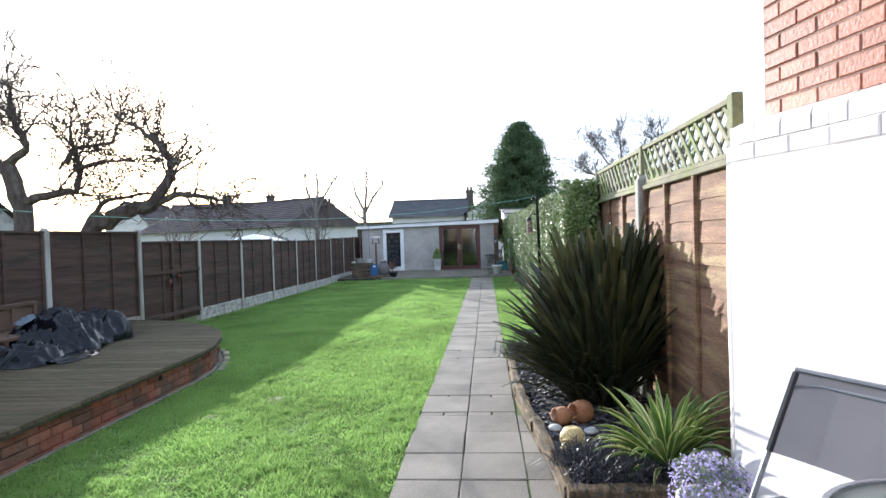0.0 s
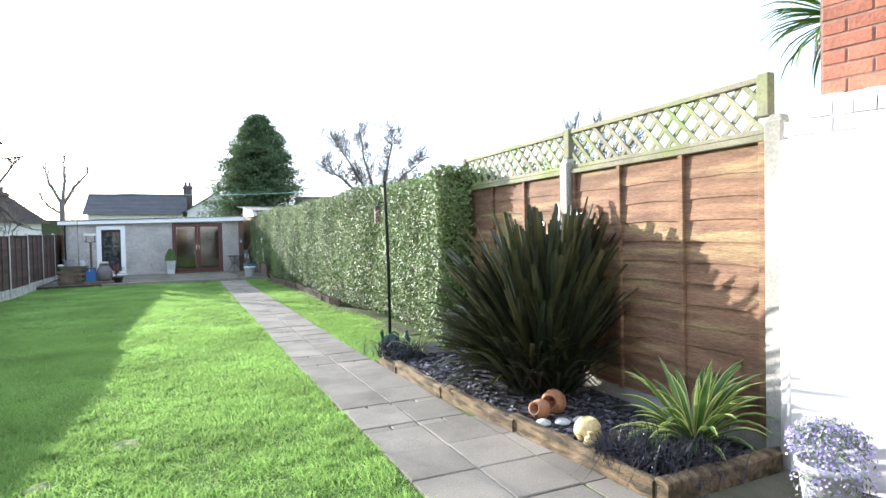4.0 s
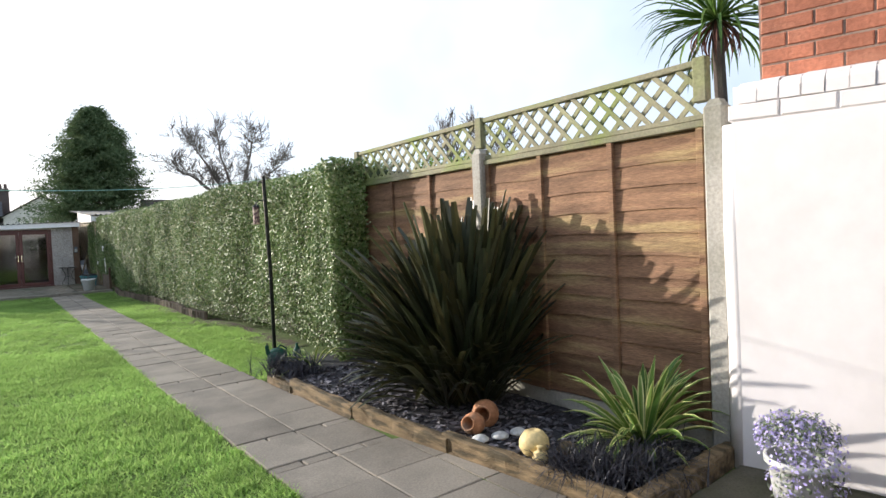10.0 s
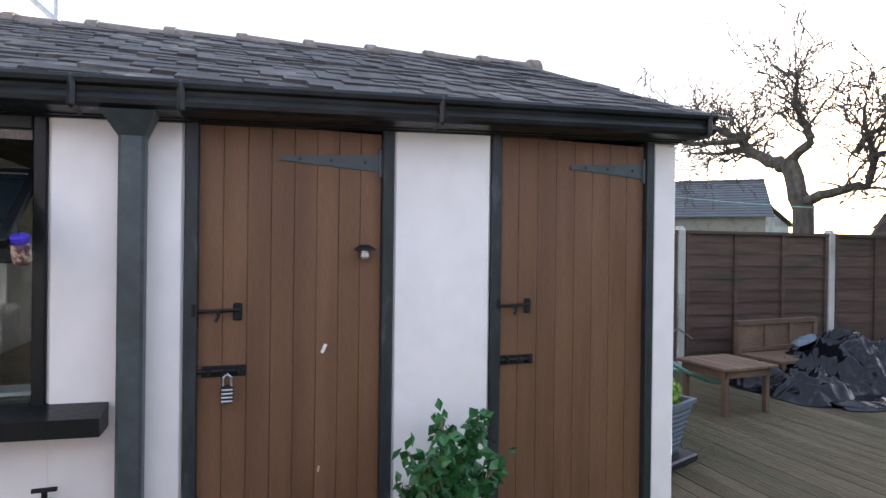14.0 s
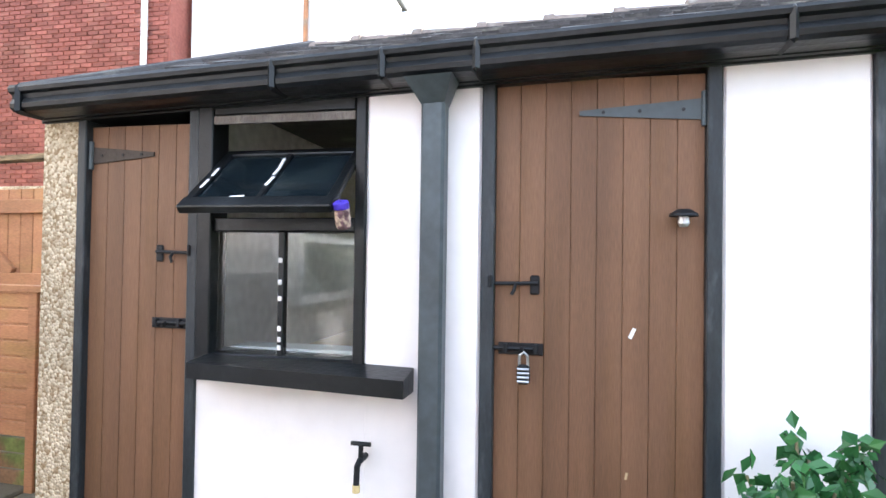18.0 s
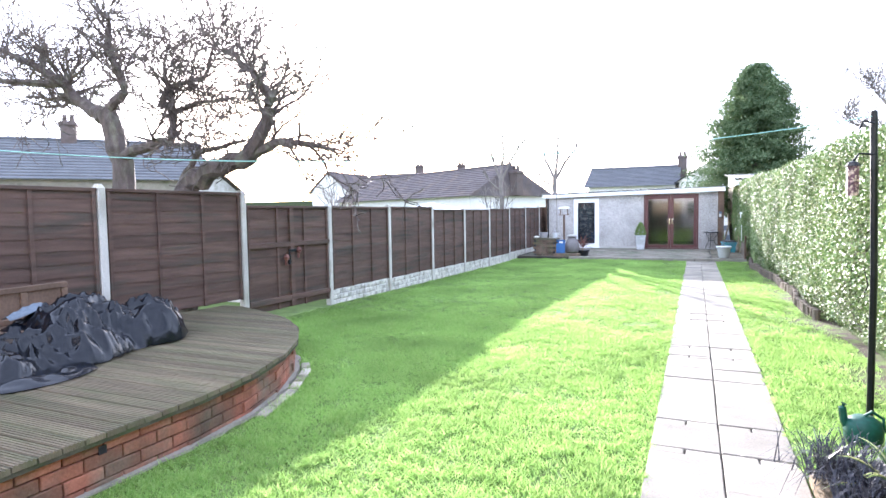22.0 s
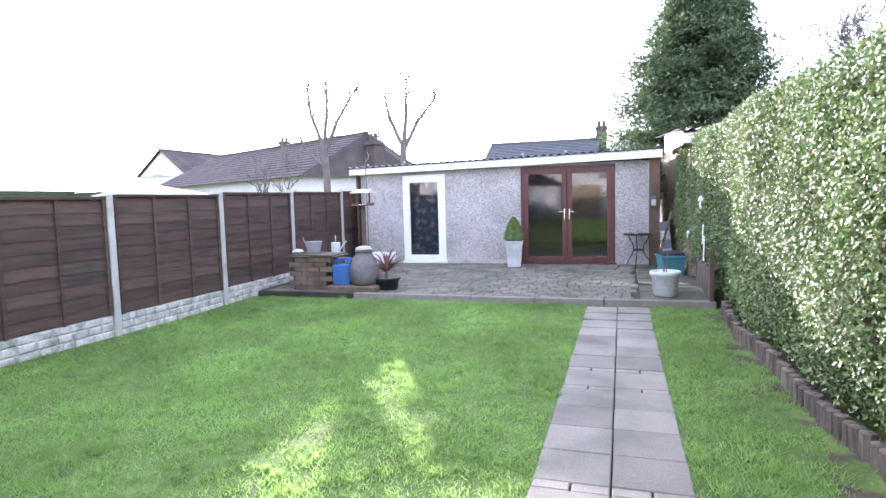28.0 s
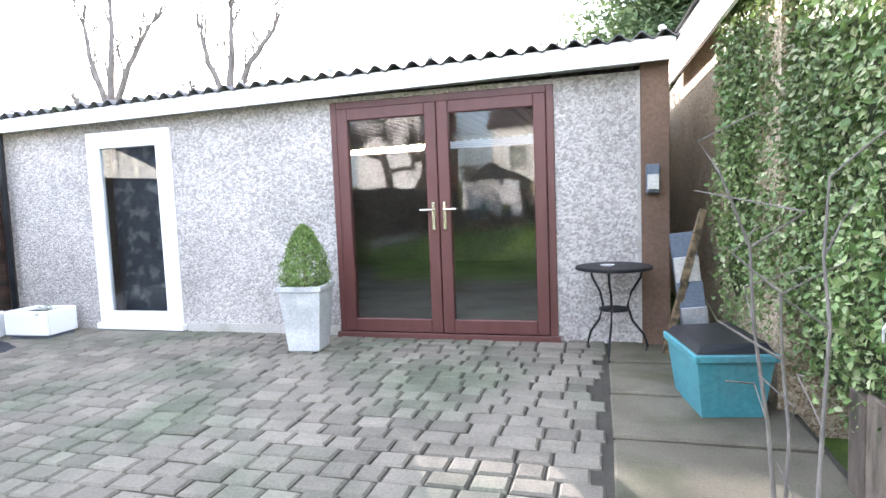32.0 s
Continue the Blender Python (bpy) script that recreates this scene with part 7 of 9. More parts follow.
def build_bistro():
    c = folding_chair()
    c.matrix_basis = pose(1.485, 1.96, rise(1.45), 0, 0, -62.5)
    copy_thing(c, pose(1.565, 0.79, rise(1.5), 0, 0, -102))
    t = thing("bistro_table", 1.55, 1.39, rise(1.55), -8, "round glass-topped bistro table on grey tube legs", "table")
    part("glass_top", lathe([(0.300, 0.694), (0.300, 0.702)], 40), M["tableglass"], t, "frosted glass top")
    part("rim", lathe([(0.298, 0.670), (0.314, 0.672), (0.318, 0.69), (0.314, 0.706), (0.298, 0.708), (0.294, 0.69), (0.298, 0.670)], 40), M["greymetal"], t)
    part("hub", lathe([(0.05, 0.655), (0.055, 0.67), (0.05, 0.676)], 16), M["greymetal"], t)
    part("crossbar", tube([(-0.05, 0, 0.31), (0.05, 0, 0.31)], 0.009, 6), M["greymetal"], t)
    part("crossbar", tube([(0, -0.05, 0.33), (0, 0.05, 0.33)], 0.009, 6), M["greymetal"], t)
    for a in (35, 125, 215, 305):
        ca, sa = math.cos(radians(a)), math.sin(radians(a))
        part("leg", tube([(ca * 0.04, sa * 0.04, 0.67), (ca * 0.035, sa * 0.035, 0.35), (ca * 0.05, sa * 0.05, 0.29), (ca * 0.10, sa * 0.10, 0.245), (ca * 0.19, sa * 0.19, 0.19), (ca * 0.255, sa * 0.255, 0.12), (ca * 0.29, sa * 0.29, 0.05), (ca * 0.30, sa * 0.30, 0.0)], 0.0125, 8), M["greymetal"], t)
        part("brace", tube([(ca * 0.04, sa * 0.04, 0.60), (ca * 0.2, sa * 0.2, 0.675)], 0.006, 6), M["greymetal"], t)
    # hanging hearts
    hx = thing("heart_decoration", 1.66 + 0.15 * 1.66, 3.0 - 0.989 * 1.66, 1.83, WALL_RZ, "two grey wooden hearts hanging from a wire bow", "decoration")
    part("bow", join(tube([(0, -0.012, 0), (-0.03, -0.015, 0.03), (-0.05, -0.012, 0.012), (-0.02, -0.012, -0.008), (0, -0.012, 0), (0.03, -0.015, 0.035), (0.055, -0.012, 0.01), (0.02, -0.012, -0.008), (0, -0.012, 0)], 0.005, 6),
                     lathe([(0.012, 0), (0.006, 0.02)], 8)), M["steel"], hx)
    part("cord", tube([(0, -0.02, 0), (-0.012, -0.02, -0.14), (-0.01, -0.02, -0.33)], 0.004, 6), M["iron"], hx)
    for z, s in ((-0.22, 0.052), (-0.385, 0.062)):
        pts = []
        for k in range(24):
            a = 2 * math.pi * k / 24
            pts.append((16 * math.sin(a) ** 3 / 16 * s, (13 * math.cos(a) - 5 * math.cos(2 * a) - 2 * math.cos(3 * a) - math.cos(4 * a)) / 16 * s))
        bm = prism(pts, -0.008, 0.008)
        ob = part("heart", bm, M["heart"], hx, "grey wooden heart")
        ob.matrix_basis = pose(-0.012, -0.035, z, 90, 0, 38)
    # trailing lilac plant in a pot
    lp = thing("potted_lavender", 1.40, 2.62, rise(1.4), 0, "pot of trailing lilac flowers on the patio", "potted plant")
    part("pot", lathe([(0.085, 0.0), (0.10, 0.02), (0.125, 0.20), (0.14, 0.21), (0.14, 0.235), (0.12, 0.235), (0.11, 0.19)], 20), M["stonepot"], lp, "pale stone pot", True)
    def cloud(n, r0, seed):
        g = np.random.default_rng(seed)
        a = g.uniform(0, 2 * math.pi, n)
        rr = r0 * np.sqrt(g.random(n))
        drop = np.where((np.cos(a + 2.2) > 0.1) & (rr > 0.06), g.random(n) ** 1.1 * 0.42, g.random(n) * 0.08)
        z = 0.40 - 1.9 * rr ** 2 - drop + g.normal(0, 0.015, n)
        p = np.stack([rr * np.cos(a), rr * np.sin(a), np.maximum(z, 0.01)], 1)
        return p, np.stack([np.cos(a), np.sin(a), np.full(n, 0.8)], 1)
    p, nn = cloud(1500, 0.155, 1)
    tagged(leaf_cloud("foliage", p, nn, 0.028, M["lavleaf"], lp, 0.8, 0.3, 3), "", "", "", "stuff")
    p, nn = cloud(2100, 0.175, 2)
    tagged(leaf_cloud("bloom", p, nn, 0.016, M["lavflower"], lp, 0.9, 0.8, 4), "", "", "", "stuff")
    # evergreen shrub near the open door
    sb = thing("potted_shrub", 1.96, 0.36, rise(1.96), 0, "small bronze-green shrub in a pot near the door", "potted plant")
    part("pot", lathe([(0.07, 0), (0.09, 0.16), (0.10, 0.17), (0.085, 0.16)], 16), M["blackplastic"], sb)
    g = np.random.default_rng(9)
    n = 700
    d = g.normal(0, 1, (n, 3))
    d /= np.linalg.norm(d, axis=1, keepdims=True)
    p = d * g.uniform(0.5, 1, (n, 1)) * np.array((0.14, 0.17, 0.28)) + np.array((0, 0, 0.34))
    tagged(leaf_cloud("leaves", p, d, 0.032, M["shrubleaf"], sb, 0.7, 0.6, 4), "", "", "", "stuff")
    # open white door leaf of the house
    dr = thing("door_6", 1.80, 0.19, 0.10, 0, "open white plastic door with glazing beside the wall", "door", "", "structure")
    dr.matrix_basis = pose(1.80, 0.19, 0.10, 0, 0, -78)
    part("leaf", join(box(0, 0.10, -0.03, 0.03, 0, 2.08, 0.006), box(0.72, 0.82, -0.03, 0.03, 0, 2.08, 0.006), box(0.10, 0.72, -0.03, 0.03, 0, 0.28, 0.006), box(0.10, 0.72, -0.03, 0.03, 1.98, 2.08, 0.006)), M["upvc"], dr)
    part("pane", box(0.10, 0.72, -0.005, 0.005, 0.28, 1.98), M["glass"], dr)
    part("seal", box(-0.004, 0.0, -0.02, 0.03, 0, 2.08), M["blackplastic"], dr)
    part("handle", join(box(0.035, 0.065, -0.045, -0.03, 0.93, 1.15, 0.004), tube([(0.05, -0.04, 1.09), (0.05, -0.07, 1.09), (0.15, -0.07, 1.09)], 0.009, 8)), M["upvc"], dr)


# ---- things on and about the deck ----
def build_deck_things():
    dz = 0.319
    tb = thing("low_table", -4.34, 4.79, dz, 3, "weathered square wooden garden table on the deck", "table")
    for k in range(5):
        part("slat", box(-0.25, 0.25, -0.275 + 0.111 * k, -0.275 + 0.111 * k + 0.106, 0.345, 0.368, 0.004), M["teak"], tb)
    part("apron", join(box(-0.21, 0.21, -0.235, -0.215, 0.285, 0.345), box(-0.21, 0.21, 0.215, 0.235, 0.285, 0.345), box(-0.21, -0.19, -0.215, 0.215, 0.285, 0.345), box(0.19, 0.21, -0.215, 0.215, 0.285, 0.345)), M["teak"], tb)
    for sx in (-1, 1):
        for sy in (-1, 1):
            part("leg", box(sx * 0.19 - 0.02, sx * 0.19 + 0.02, sy * 0.21 - 0.02, sy * 0.21 + 0.02, 0, 0.345, 0.004), M["teak"], tb)
    ch = thing("wooden_bench", -5.02, 6.37, dz, 4, "low wooden garden bench with a panelled back", "bench")
    part("seat", box(-0.2, 0.25, -0.56, 0.56, 0.20, 0.235, 0.005), M["teak"], ch)
    part("top_rail", box(-0.245, -0.185, -0.58, 0.58, 0.50, 0.55, 0.005), M["teak"], ch)
    part("bottom_rail", box(-0.24, -0.19, -0.56, 0.56, 0.24, 0.285, 0.005), M["teak"], ch)
    for y in (-0.55, -0.18, 0.18, 0.55):
        part("back_post", box(-0.243, -0.187, y - 0.028, y + 0.028, 0.0 if abs(y) > 0.4 else 0.285, 0.50, 0.005), M["teak"], ch)
    for y in (-0.365, 0.0, 0.365):
        part("back_panel", box(-0.225, -0.21, y - 0.16, y + 0.16, 0.285, 0.50), M["teak"], ch)
    for y in (-0.5, 0.5):
        part("leg", box(0.18, 0.24, y - 0.03, y + 0.03, 0, 0.20, 0.005), M["teak"], ch)
    # sheeted heap: low at one end, a high crumpled hump at the other
    hp = thing("covered_heap", -4.66, 6.50, dz, 2, "black polythene sheet thrown over a low heap", "tarpaulin")
    nx, ny = 60, 130
    vs, fs = [], []
    prof = [(-1.0, 0.02), (-0.92, 0.10), (-0.72, 0.15), (-0.45, 0.16), (-0.28, 0.22), (-0.1, 0.38), (0.05, 0.42), (0.2, 0.42), (0.45, 0.36), (0.7, 0.36), (0.88, 0.33), (0.95, 0.2), (1.0, 0.02)]
    for j in range(ny + 1):
        v = j / ny * 2 - 1
        hump = float(np.interp(v, [p[0] for p in prof], [p[1] for p in prof]))
        half = 0.50 - 0.10 * v - 0.16 * abs(v) ** 5
        for i in range(nx + 1):
            u = i / nx * 2 - 1
            f = noise.noise(Vector((u * 1.6 + 3, v * 3.0, 0.3)))
            # sharp folds drawn tight between the lumps
            fold = 1 - abs(noise.noise(Vector((u * 1.5 + v * 3.2, v * 5.6 - u * 2.1, 1.7)))) * 3.0
            crease = 1 - abs(noise.noise(Vector((u * 3.6 - v * 9.0, v * 8.0 + u * 4.6, 5.1)))) * 3.0
            edge = max(0.0, 1 - abs(u) ** 3.2) ** 0.7
            z = hump * edge * (0.80 + 0.30 * f) + (0.10 * fold + 0.035 * crease) * (0.15 + 0.85 * edge) * min(1.0, (1 - abs(v)) * 9)
            vs.append((u * half * (1 + 0.10 * math.sin(9 * v + 2)) + 0.04 * f, v * 1.09 + 0.05 * f, max(0.006, z)))
    w = nx + 1
    fs = [(j * w + i, j * w + i + 1, (j + 1) * w + i + 1, (j + 1) * w + i) for j in range(ny) for i in range(nx)]
    part("sheet", raw(vs, fs), M["tarp"], hp, "", True)
    # loose corner lying out on the boards, and a pale lining turned up at the end
    for name, material, cx, cy, wx, wy, hz, lab in (("loose_corner", M["tarp"], 0.50, -0.55, 0.26, 0.34, 0.035, "loose corner of the sheet"), ("lining", M["greypot"], -0.30, -0.12, 0.08, 0.14, 0.03, "pale underside turned up")):
        vs, fs = [], []
        for j in range(25):
            for i in range(17):
                u, v = i / 8 - 1, j / 12 - 1
                k = abs(noise.noise(Vector((u * 2.2 + cx * 9, v * 2.6, cy))))
                base = 0.36 + 0.04 * v if name == "lining" else 0.008
                vs.append((cx + u * wx * (1 - 0.4 * abs(v) ** 2), cy + v * wy, base + hz * (1 - abs(u)) ** 0.5 + hz * 2.2 * k * (1 - u * u) * (1 - v * v)))
        fs = [(j * 17 + i, j * 17 + i + 1, (j + 1) * 17 + i + 1, (j + 1) * 17 + i) for j in range(24) for i in range(16)]
        part(name, raw(vs, fs), material, hp, lab, True)
    # round-leaved shrub in a grey planter on a tray
    pl = thing("planter", -3.60, 3.47, dz, 20, "grey ribbed planter with a bright green shrub", "planter")
    part("tray", box(-0.24, 0.24, -0.24, 0.24, 0.0, 0.055, 0.012), M["blackplastic"], pl, "black square tray")
    prof = [(0.15, 0.055)]
    for k in range(9):
        z = 0.07 + k * 0.036
        prof += [(0.155 + 0.008 * k, z), (0.160 + 0.008 * k, z + 0.012), (0.157 + 0.008 * k, z + 0.03)]
    prof += [(0.245, 0.40), (0.245, 0.425), (0.215, 0.425), (0.205, 0.36)]
    part("pot", lathe(prof, 32, 0, 0, 0.8), M["greypot"], pl, "grey ribbed pot", False)
    g = np.random.default_rng(12)
    n = 1500
    d = g.normal(0, 1, (n, 3))
    d[:, 2] = np.abs(d[:, 2])
    d /= np.linalg.norm(d, axis=1, keepdims=True)
    p = d * g.uniform(0.75, 1.02, (n, 1)) * np.array((0.20, 0.20, 0.22)) * (1 + 0.12 * np.sin(9 * d[:, :1] + 4 * d[:, 1:2])) + np.array((0, 0, 0.40))
    tagged(leaf_cloud("leaves", p, d, 0.042, M["boxleaf"], pl, 0.6, 0.75, 6), "", "", "", "stuff")
    part("stem", tube([(0, 0, 0.36), (0, 0, 0.55)], 0.02, 6), M["stem"], pl)
    pl.matrix_basis = pl.matrix_basis @ Matrix.Diagonal((0.86, 0.86, 0.86, 1))
    # wheelbarrow
    wb = thing("wheelbarrow", -4.65, 3.83, dz, 0, "upturned green wheelbarrow with its legs in the air", "wheelbarrow")
    shell = bmesh.new()
    rings = []
    for z, hx, ya, yb in ((0.20, 0.31, -0.42, 0.36), (0.215, 0.315, -0.425, 0.365), (0.42, 0.25, -0.32, 0.31), (0.475, 0.225, -0.28, 0.285), (0.50, 0.18, -0.22, 0.24)):
        rad, ring = 0.09, []
        for cx, cy, a0 in ((hx - rad, yb - rad, 0), (-hx + rad, yb - rad, 90), (-hx + rad, ya + rad, 180), (hx - rad, ya + rad, 270)):
            ring += [shell.verts.new((cx + rad * math.cos(radians(a0 + q * 22.5)), cy + rad * math.sin(radians(a0 + q * 22.5)), z)) for q in range(5)]
        rings.append(ring)
    for lo, hi in zip(rings, rings[1:]):
        for k in range(20):
            shell.faces.new((lo[k], lo[(k + 1) % 20], hi[(k + 1) % 20], hi[k]))
    shell.faces.new(rings[-1])
    part("tray", shell, M["barrow"], wb, "pale green steel tray, bottom up", True)
    for s in (-1, 1):
        x = s * 0.20
        part("leg", tube([(x, 0.10, 0.48), (x, 0.12, 0.70), (x, 0.15, 0.81), (x, 0.22, 0.85), (x, 0.29, 0.81), (x, 0.32, 0.70), (x, 0.31, 0.48)], 0.016, 8), M["barrow"], wb)
        part("handle", tube([(x * 0.6, -0.45, 0.50), (x, 0.0, 0.515), (x * 1.05, 0.30, 0.50), (x * 1.15, 0.62, 0.30), (x * 1.2, 0.86, 0.20), (x * 1.2, 0.98, 0.185)], 0.016, 8), M["barrow"], wb)
        part("prop", box(x - 0.02, x + 0.02, 0.20, 0.24, 0.0, 0.46), M["greenbox"], wb, "dark green upright under the tray")
    wh = part("wheel", lathe([(0.10, -0.02), (0.165, -0.032), (0.178, 0.0), (0.165, 0.032), (0.10, 0.02)], 24), M["blackplastic"], wb)
    wh.matrix_basis = pose(0, -0.50, 0.50, 0, 90, 0)
    for x, y, h, bend in ((-5.0, 4.15, 0.60, 0.10), (-4.85, 4.25, 0.52, -0.06)):
        br = thing("branch", x, y, dz, 0, "thin bare bent branch propped behind the table", "branch", "loose branches")
        part("stick", tube([(0, 0, 0.0), (0.01, 0.14, h * 0.62), (0.04, 0.30, h * 0.9), (0.03, 0.50, h + 0.04), (0.0, 0.68, h + bend)], 0.013, 6, 0.007), M["greybark"], br)
    # camellia beside the doors
    cm_ = thing("potted_camellia", -2.66, 1.87, 0.02, 0, "glossy camellia in a square black planter by the doors", "potted plant")
    part("pot", lathe([(0.125, 0.0), (0.15, 0.36), (0.165, 0.37), (0.165, 0.41), (0.14, 0.41), (0.13, 0.34)], 28, 0, 0, 0.85), M["blackplastic"], cm_, "black square planter")
    r = random.Random(2)
    tips = []
    for k in range(20):
        a = r.uniform(0, 6.28)
        sp = r.uniform(0.08, 0.24)
        top = r.uniform(0.66, 0.98) - sp * 0.35
        q = [(0, 0, 0.36), (0.02 * math.cos(a), 0.02 * math.sin(a), 0.52), (sp * 0.6 * math.cos(a), sp * 0.6 * math.sin(a), 0.52 + (top - 0.52) * 0.6), (sp * math.cos(a), sp * math.sin(a), top)]
        part("stem", tube(q, 0.011, 6, 0.004), M["stem"], cm_)
        tips += [Vector(q[1]).lerp(Vector(q[2]), t) for t in (0.5, 0.8)] + [Vector(q[2]).lerp(Vector(q[3]), t) for t in (0.0, 0.25, 0.5, 0.75, 1.0)]
    P, N = [], []
    for t in tips:
        for _ in range(7):
            d = Vector((r.gauss(0, 1), r.gauss(0, 1), r.gauss(0.2, 0.6))).normalized()
            P.append(t + d * 0.028)
            N.append(d)
    leaf_cloud("leaves", [tuple(v) for v in P], [tuple(v) for v in N], 0.056, M["camellia"], cm_, 0.6, 0.66, 8)
    part("bud", lathe([(0.0, 0), (0.018, 0.012), (0.02, 0.03), (0.0, 0.05)], 10, 0.10, 0.02), M["budpink"], cm_).location = (0, 0, 0.66)
    # pole with a bird feeder, and the washing line to it
    po = thing("pole", 1.18, 7.98, 0.0, 0, "slim black metal pole with a hanging bird feeder", "pole")
    part("shaft", tube([(0, 0, -0.1), (0.0, 0, 1.0), (-0.02, 0.02, 2.06)], 0.021, 10), M["black"], po)
    part("hook", tube([(-0.02, 0.0, 1.98), (-0.08, 0, 2.0), (-0.10, 0, 1.95)], 0.008, 6), M["iron"], po)
    part("hook", tube([(-0.01, 0.0, 1.78), (-0.10, 0, 1.79), (-0.13, 0, 1.74)], 0.007, 6), M["iron"], po)
    part("cleat", tube([(0.0, 0.0, 0.98), (-0.05, 0, 1.02), (-0.03, 0, 0.93), (-0.05, 0, 0.88)], 0.006, 6), M["iron"], po)
    fd = thing("bird_feeder", 1.05, 7.98, 1.52, 0, "wire seed feeder hanging from the pole", "bird feeder")
    part("cage", lathe([(0.034, 0.0), (0.036, 0.02), (0.036, 0.19), (0.02, 0.205)], 12), M["jarfill"], fd, "seed-filled wire tube")
    part("cap", lathe([(0.045, 0.19), (0.03, 0.215), (0.004, 0.225)], 12), M["iron"], fd)
    part("hanger", tube([(0, 0, 0.22), (0, 0, 0.24)], 0.003, 5), M["iron"], fd)
    wc = thing("watering_can", 1.06, 7.60, ground_z(7.6), 0, "dark green plastic watering can half hidden by black grass", "watering can")
    part("body", lathe([(0.085, 0.0), (0.10, 0.03), (0.105, 0.09), (0.09, 0.14), (0.055, 0.165), (0.0, 0.17)], 18), M["greenbox"], wc, "", True)
    part("spout", tube([(-0.06, 0, 0.05), (-0.10, 0, 0.13), (-0.11, 0.0, 0.21), (-0.10, 0.0, 0.235)], 0.024, 8, 0.02), M["greenbox"], wc)
    part("grip", tube([(0.0, 0, 0.165), (0.04, 0, 0.20), (0.10, 0, 0.16), (0.105, 0, 0.08)], 0.010, 7), M["greenbox"], wc)
    gb = thing("plastic_bottle", 1.10, 7.16, 0.115, 0, "cut green plastic bottle standing in the bed", "bottle")
    part("body", lathe([(0.035, 0.0), (0.04, 0.01), (0.04, 0.09), (0.016, 0.14), (0.014, 0.165), (0.018, 0.17)], 14), M["greenbox"], gb, "", True)
    ln = thing("washing_line", -2.3, 6.1, 0, 0, "thin green washing line across the garden", "line")
    A, B = Vector((-6.3, 3.7, 2.35)), Vector((1.17, 8.0, 2.03))
    pts = []
    for k in range(33):
        u = k / 32
        q = A.lerp(B, u)
        q.z -= 4 * 0.42 * u * (1 - u)
        pts.append(q - Vector((-2.3, 6.1, 0)))
    part("rope", tube(pts, 0.0032, 5), M["rope"], ln)
    lp = thing("line_post", -6.32, 3.68, 0, 0, "wooden post holding the washing line behind the fence", "post")
    part("post", box(-0.04, 0.04, -0.04, 0.04, -0.1, 2.4, 0.006), M["teak"], lp)


# ---- things on the far patio ----
def build_patio_things():
    def pz(y):
        return patio_z(y)
    cp = thing("potted_conifer", -1.66, 24.80, pz(24.8), 8, "bright dwarf conifer in a tall pale square planter", "potted plant")
    part("pot", lathe([(0.115, 0.0), (0.125, 0.01), (0.165, 0.46), (0.178, 0.465), (0.178, 0.50), (0.155, 0.50), (0.145, 0.44)], 32, 0, 0, 0.85), M["stonepot"], cp, "tall pale tapered pot")
    g = np.random.default_rng(3)
    n = 4200
    h = g.random(n)
    a = g.uniform(0, 2 * math.pi, n)
    rr = 0.185 * (1 - h) ** 0.55 * g.uniform(0.75, 1.05, n) * (0.72 + 0.45 * np.minimum(1, h * 6)) * (1 + 0.09 * np.sin(5 * a + 11 * h))
    p = np.stack([rr * np.cos(a), rr * np.sin(a), 0.48 + h * 0.46], 1)
    tagged(leaf_cloud("foliage", p, np.stack([np.cos(a), np.sin(a), np.full(n, 0.6)], 1), 0.036, M["dwarf"], cp, 0.7, 0.28, 3), "", "", "", "stuff")
    part("trunk", tube([(0, 0, 0.42), (0, 0, 0.9)], 0.02, 6, 0.01), M["stem"], cp)
    # white sink trough
    sk = thing("sink_trough", -4.45, 24.93, pz(24.9), 3, "white glazed sink used as a planting trough", "trough")
    part("basin", join(box(-0.31, 0.31, -0.21, -0.17, 0.03, 0.25, 0.012), box(-0.31, 0.31, 0.17, 0.21, 0.03, 0.25, 0.012), box(-0.31, -0.27, -0.17, 0.17, 0.03, 0.25, 0.008), box(0.27, 0.31, -0.17, 0.17, 0.03, 0.25, 0.008), box(-0.27, 0.27, -0.17, 0.17, 0.03, 0.19)), M["upvc"], sk, "white glazed basin")
    sk.matrix_basis = sk.matrix_basis @ Matrix.Diagonal((0.74, 0.8, 1, 1))
    part("plinth", box(-0.28, 0.28, -0.17, 0.17, 0.0, 0.03), M["greypot"], sk)
    part("soil", box(-0.27, 0.27, -0.17, 0.17, 0.19, 0.215), M["mulch"], sk)
    sk2 = thing("trough", -4.86, 24.75, pz(24.7), 12, "small pale plastic planting trough", "trough")
    part("box", box(-0.09, 0.09, -0.10, 0.10, 0.0, 0.24, 0.012), M["upvc"], sk2)
    g = np.random.default_rng(31)
    n = 160
    d = g.normal(0, 1, (n, 3))
    d /= np.linalg.norm(d, axis=1, keepdims=True)
    p = d * g.uniform(0.4, 1, (n, 1)) * np.array((0.09, 0.13, 0.07)) + np.array((0.20, -0.12, 0.25))
    p[:, 2] -= 0.10 * np.clip((-p[:, 1] - 0.2) / 0.06, 0, 1)
    tagged(leaf_cloud("trailing_plant", p, d, 0.03, M["lavleaf"], sk, 0.7, 0.4, 5), "small grey-green trailing plant", "", "", "stuff")
    cn = thing("cane", -4.53, 24.41, pz(24.4), 0, "tall slim dark stake with a hooked top", "stake")
    part("stake", tube([(0, 0, 0), (0.004, 0.003, 1.1), (0.0, 0.0, 2.2)], 0.012, 7, 0.009), M["greybark"], cn)
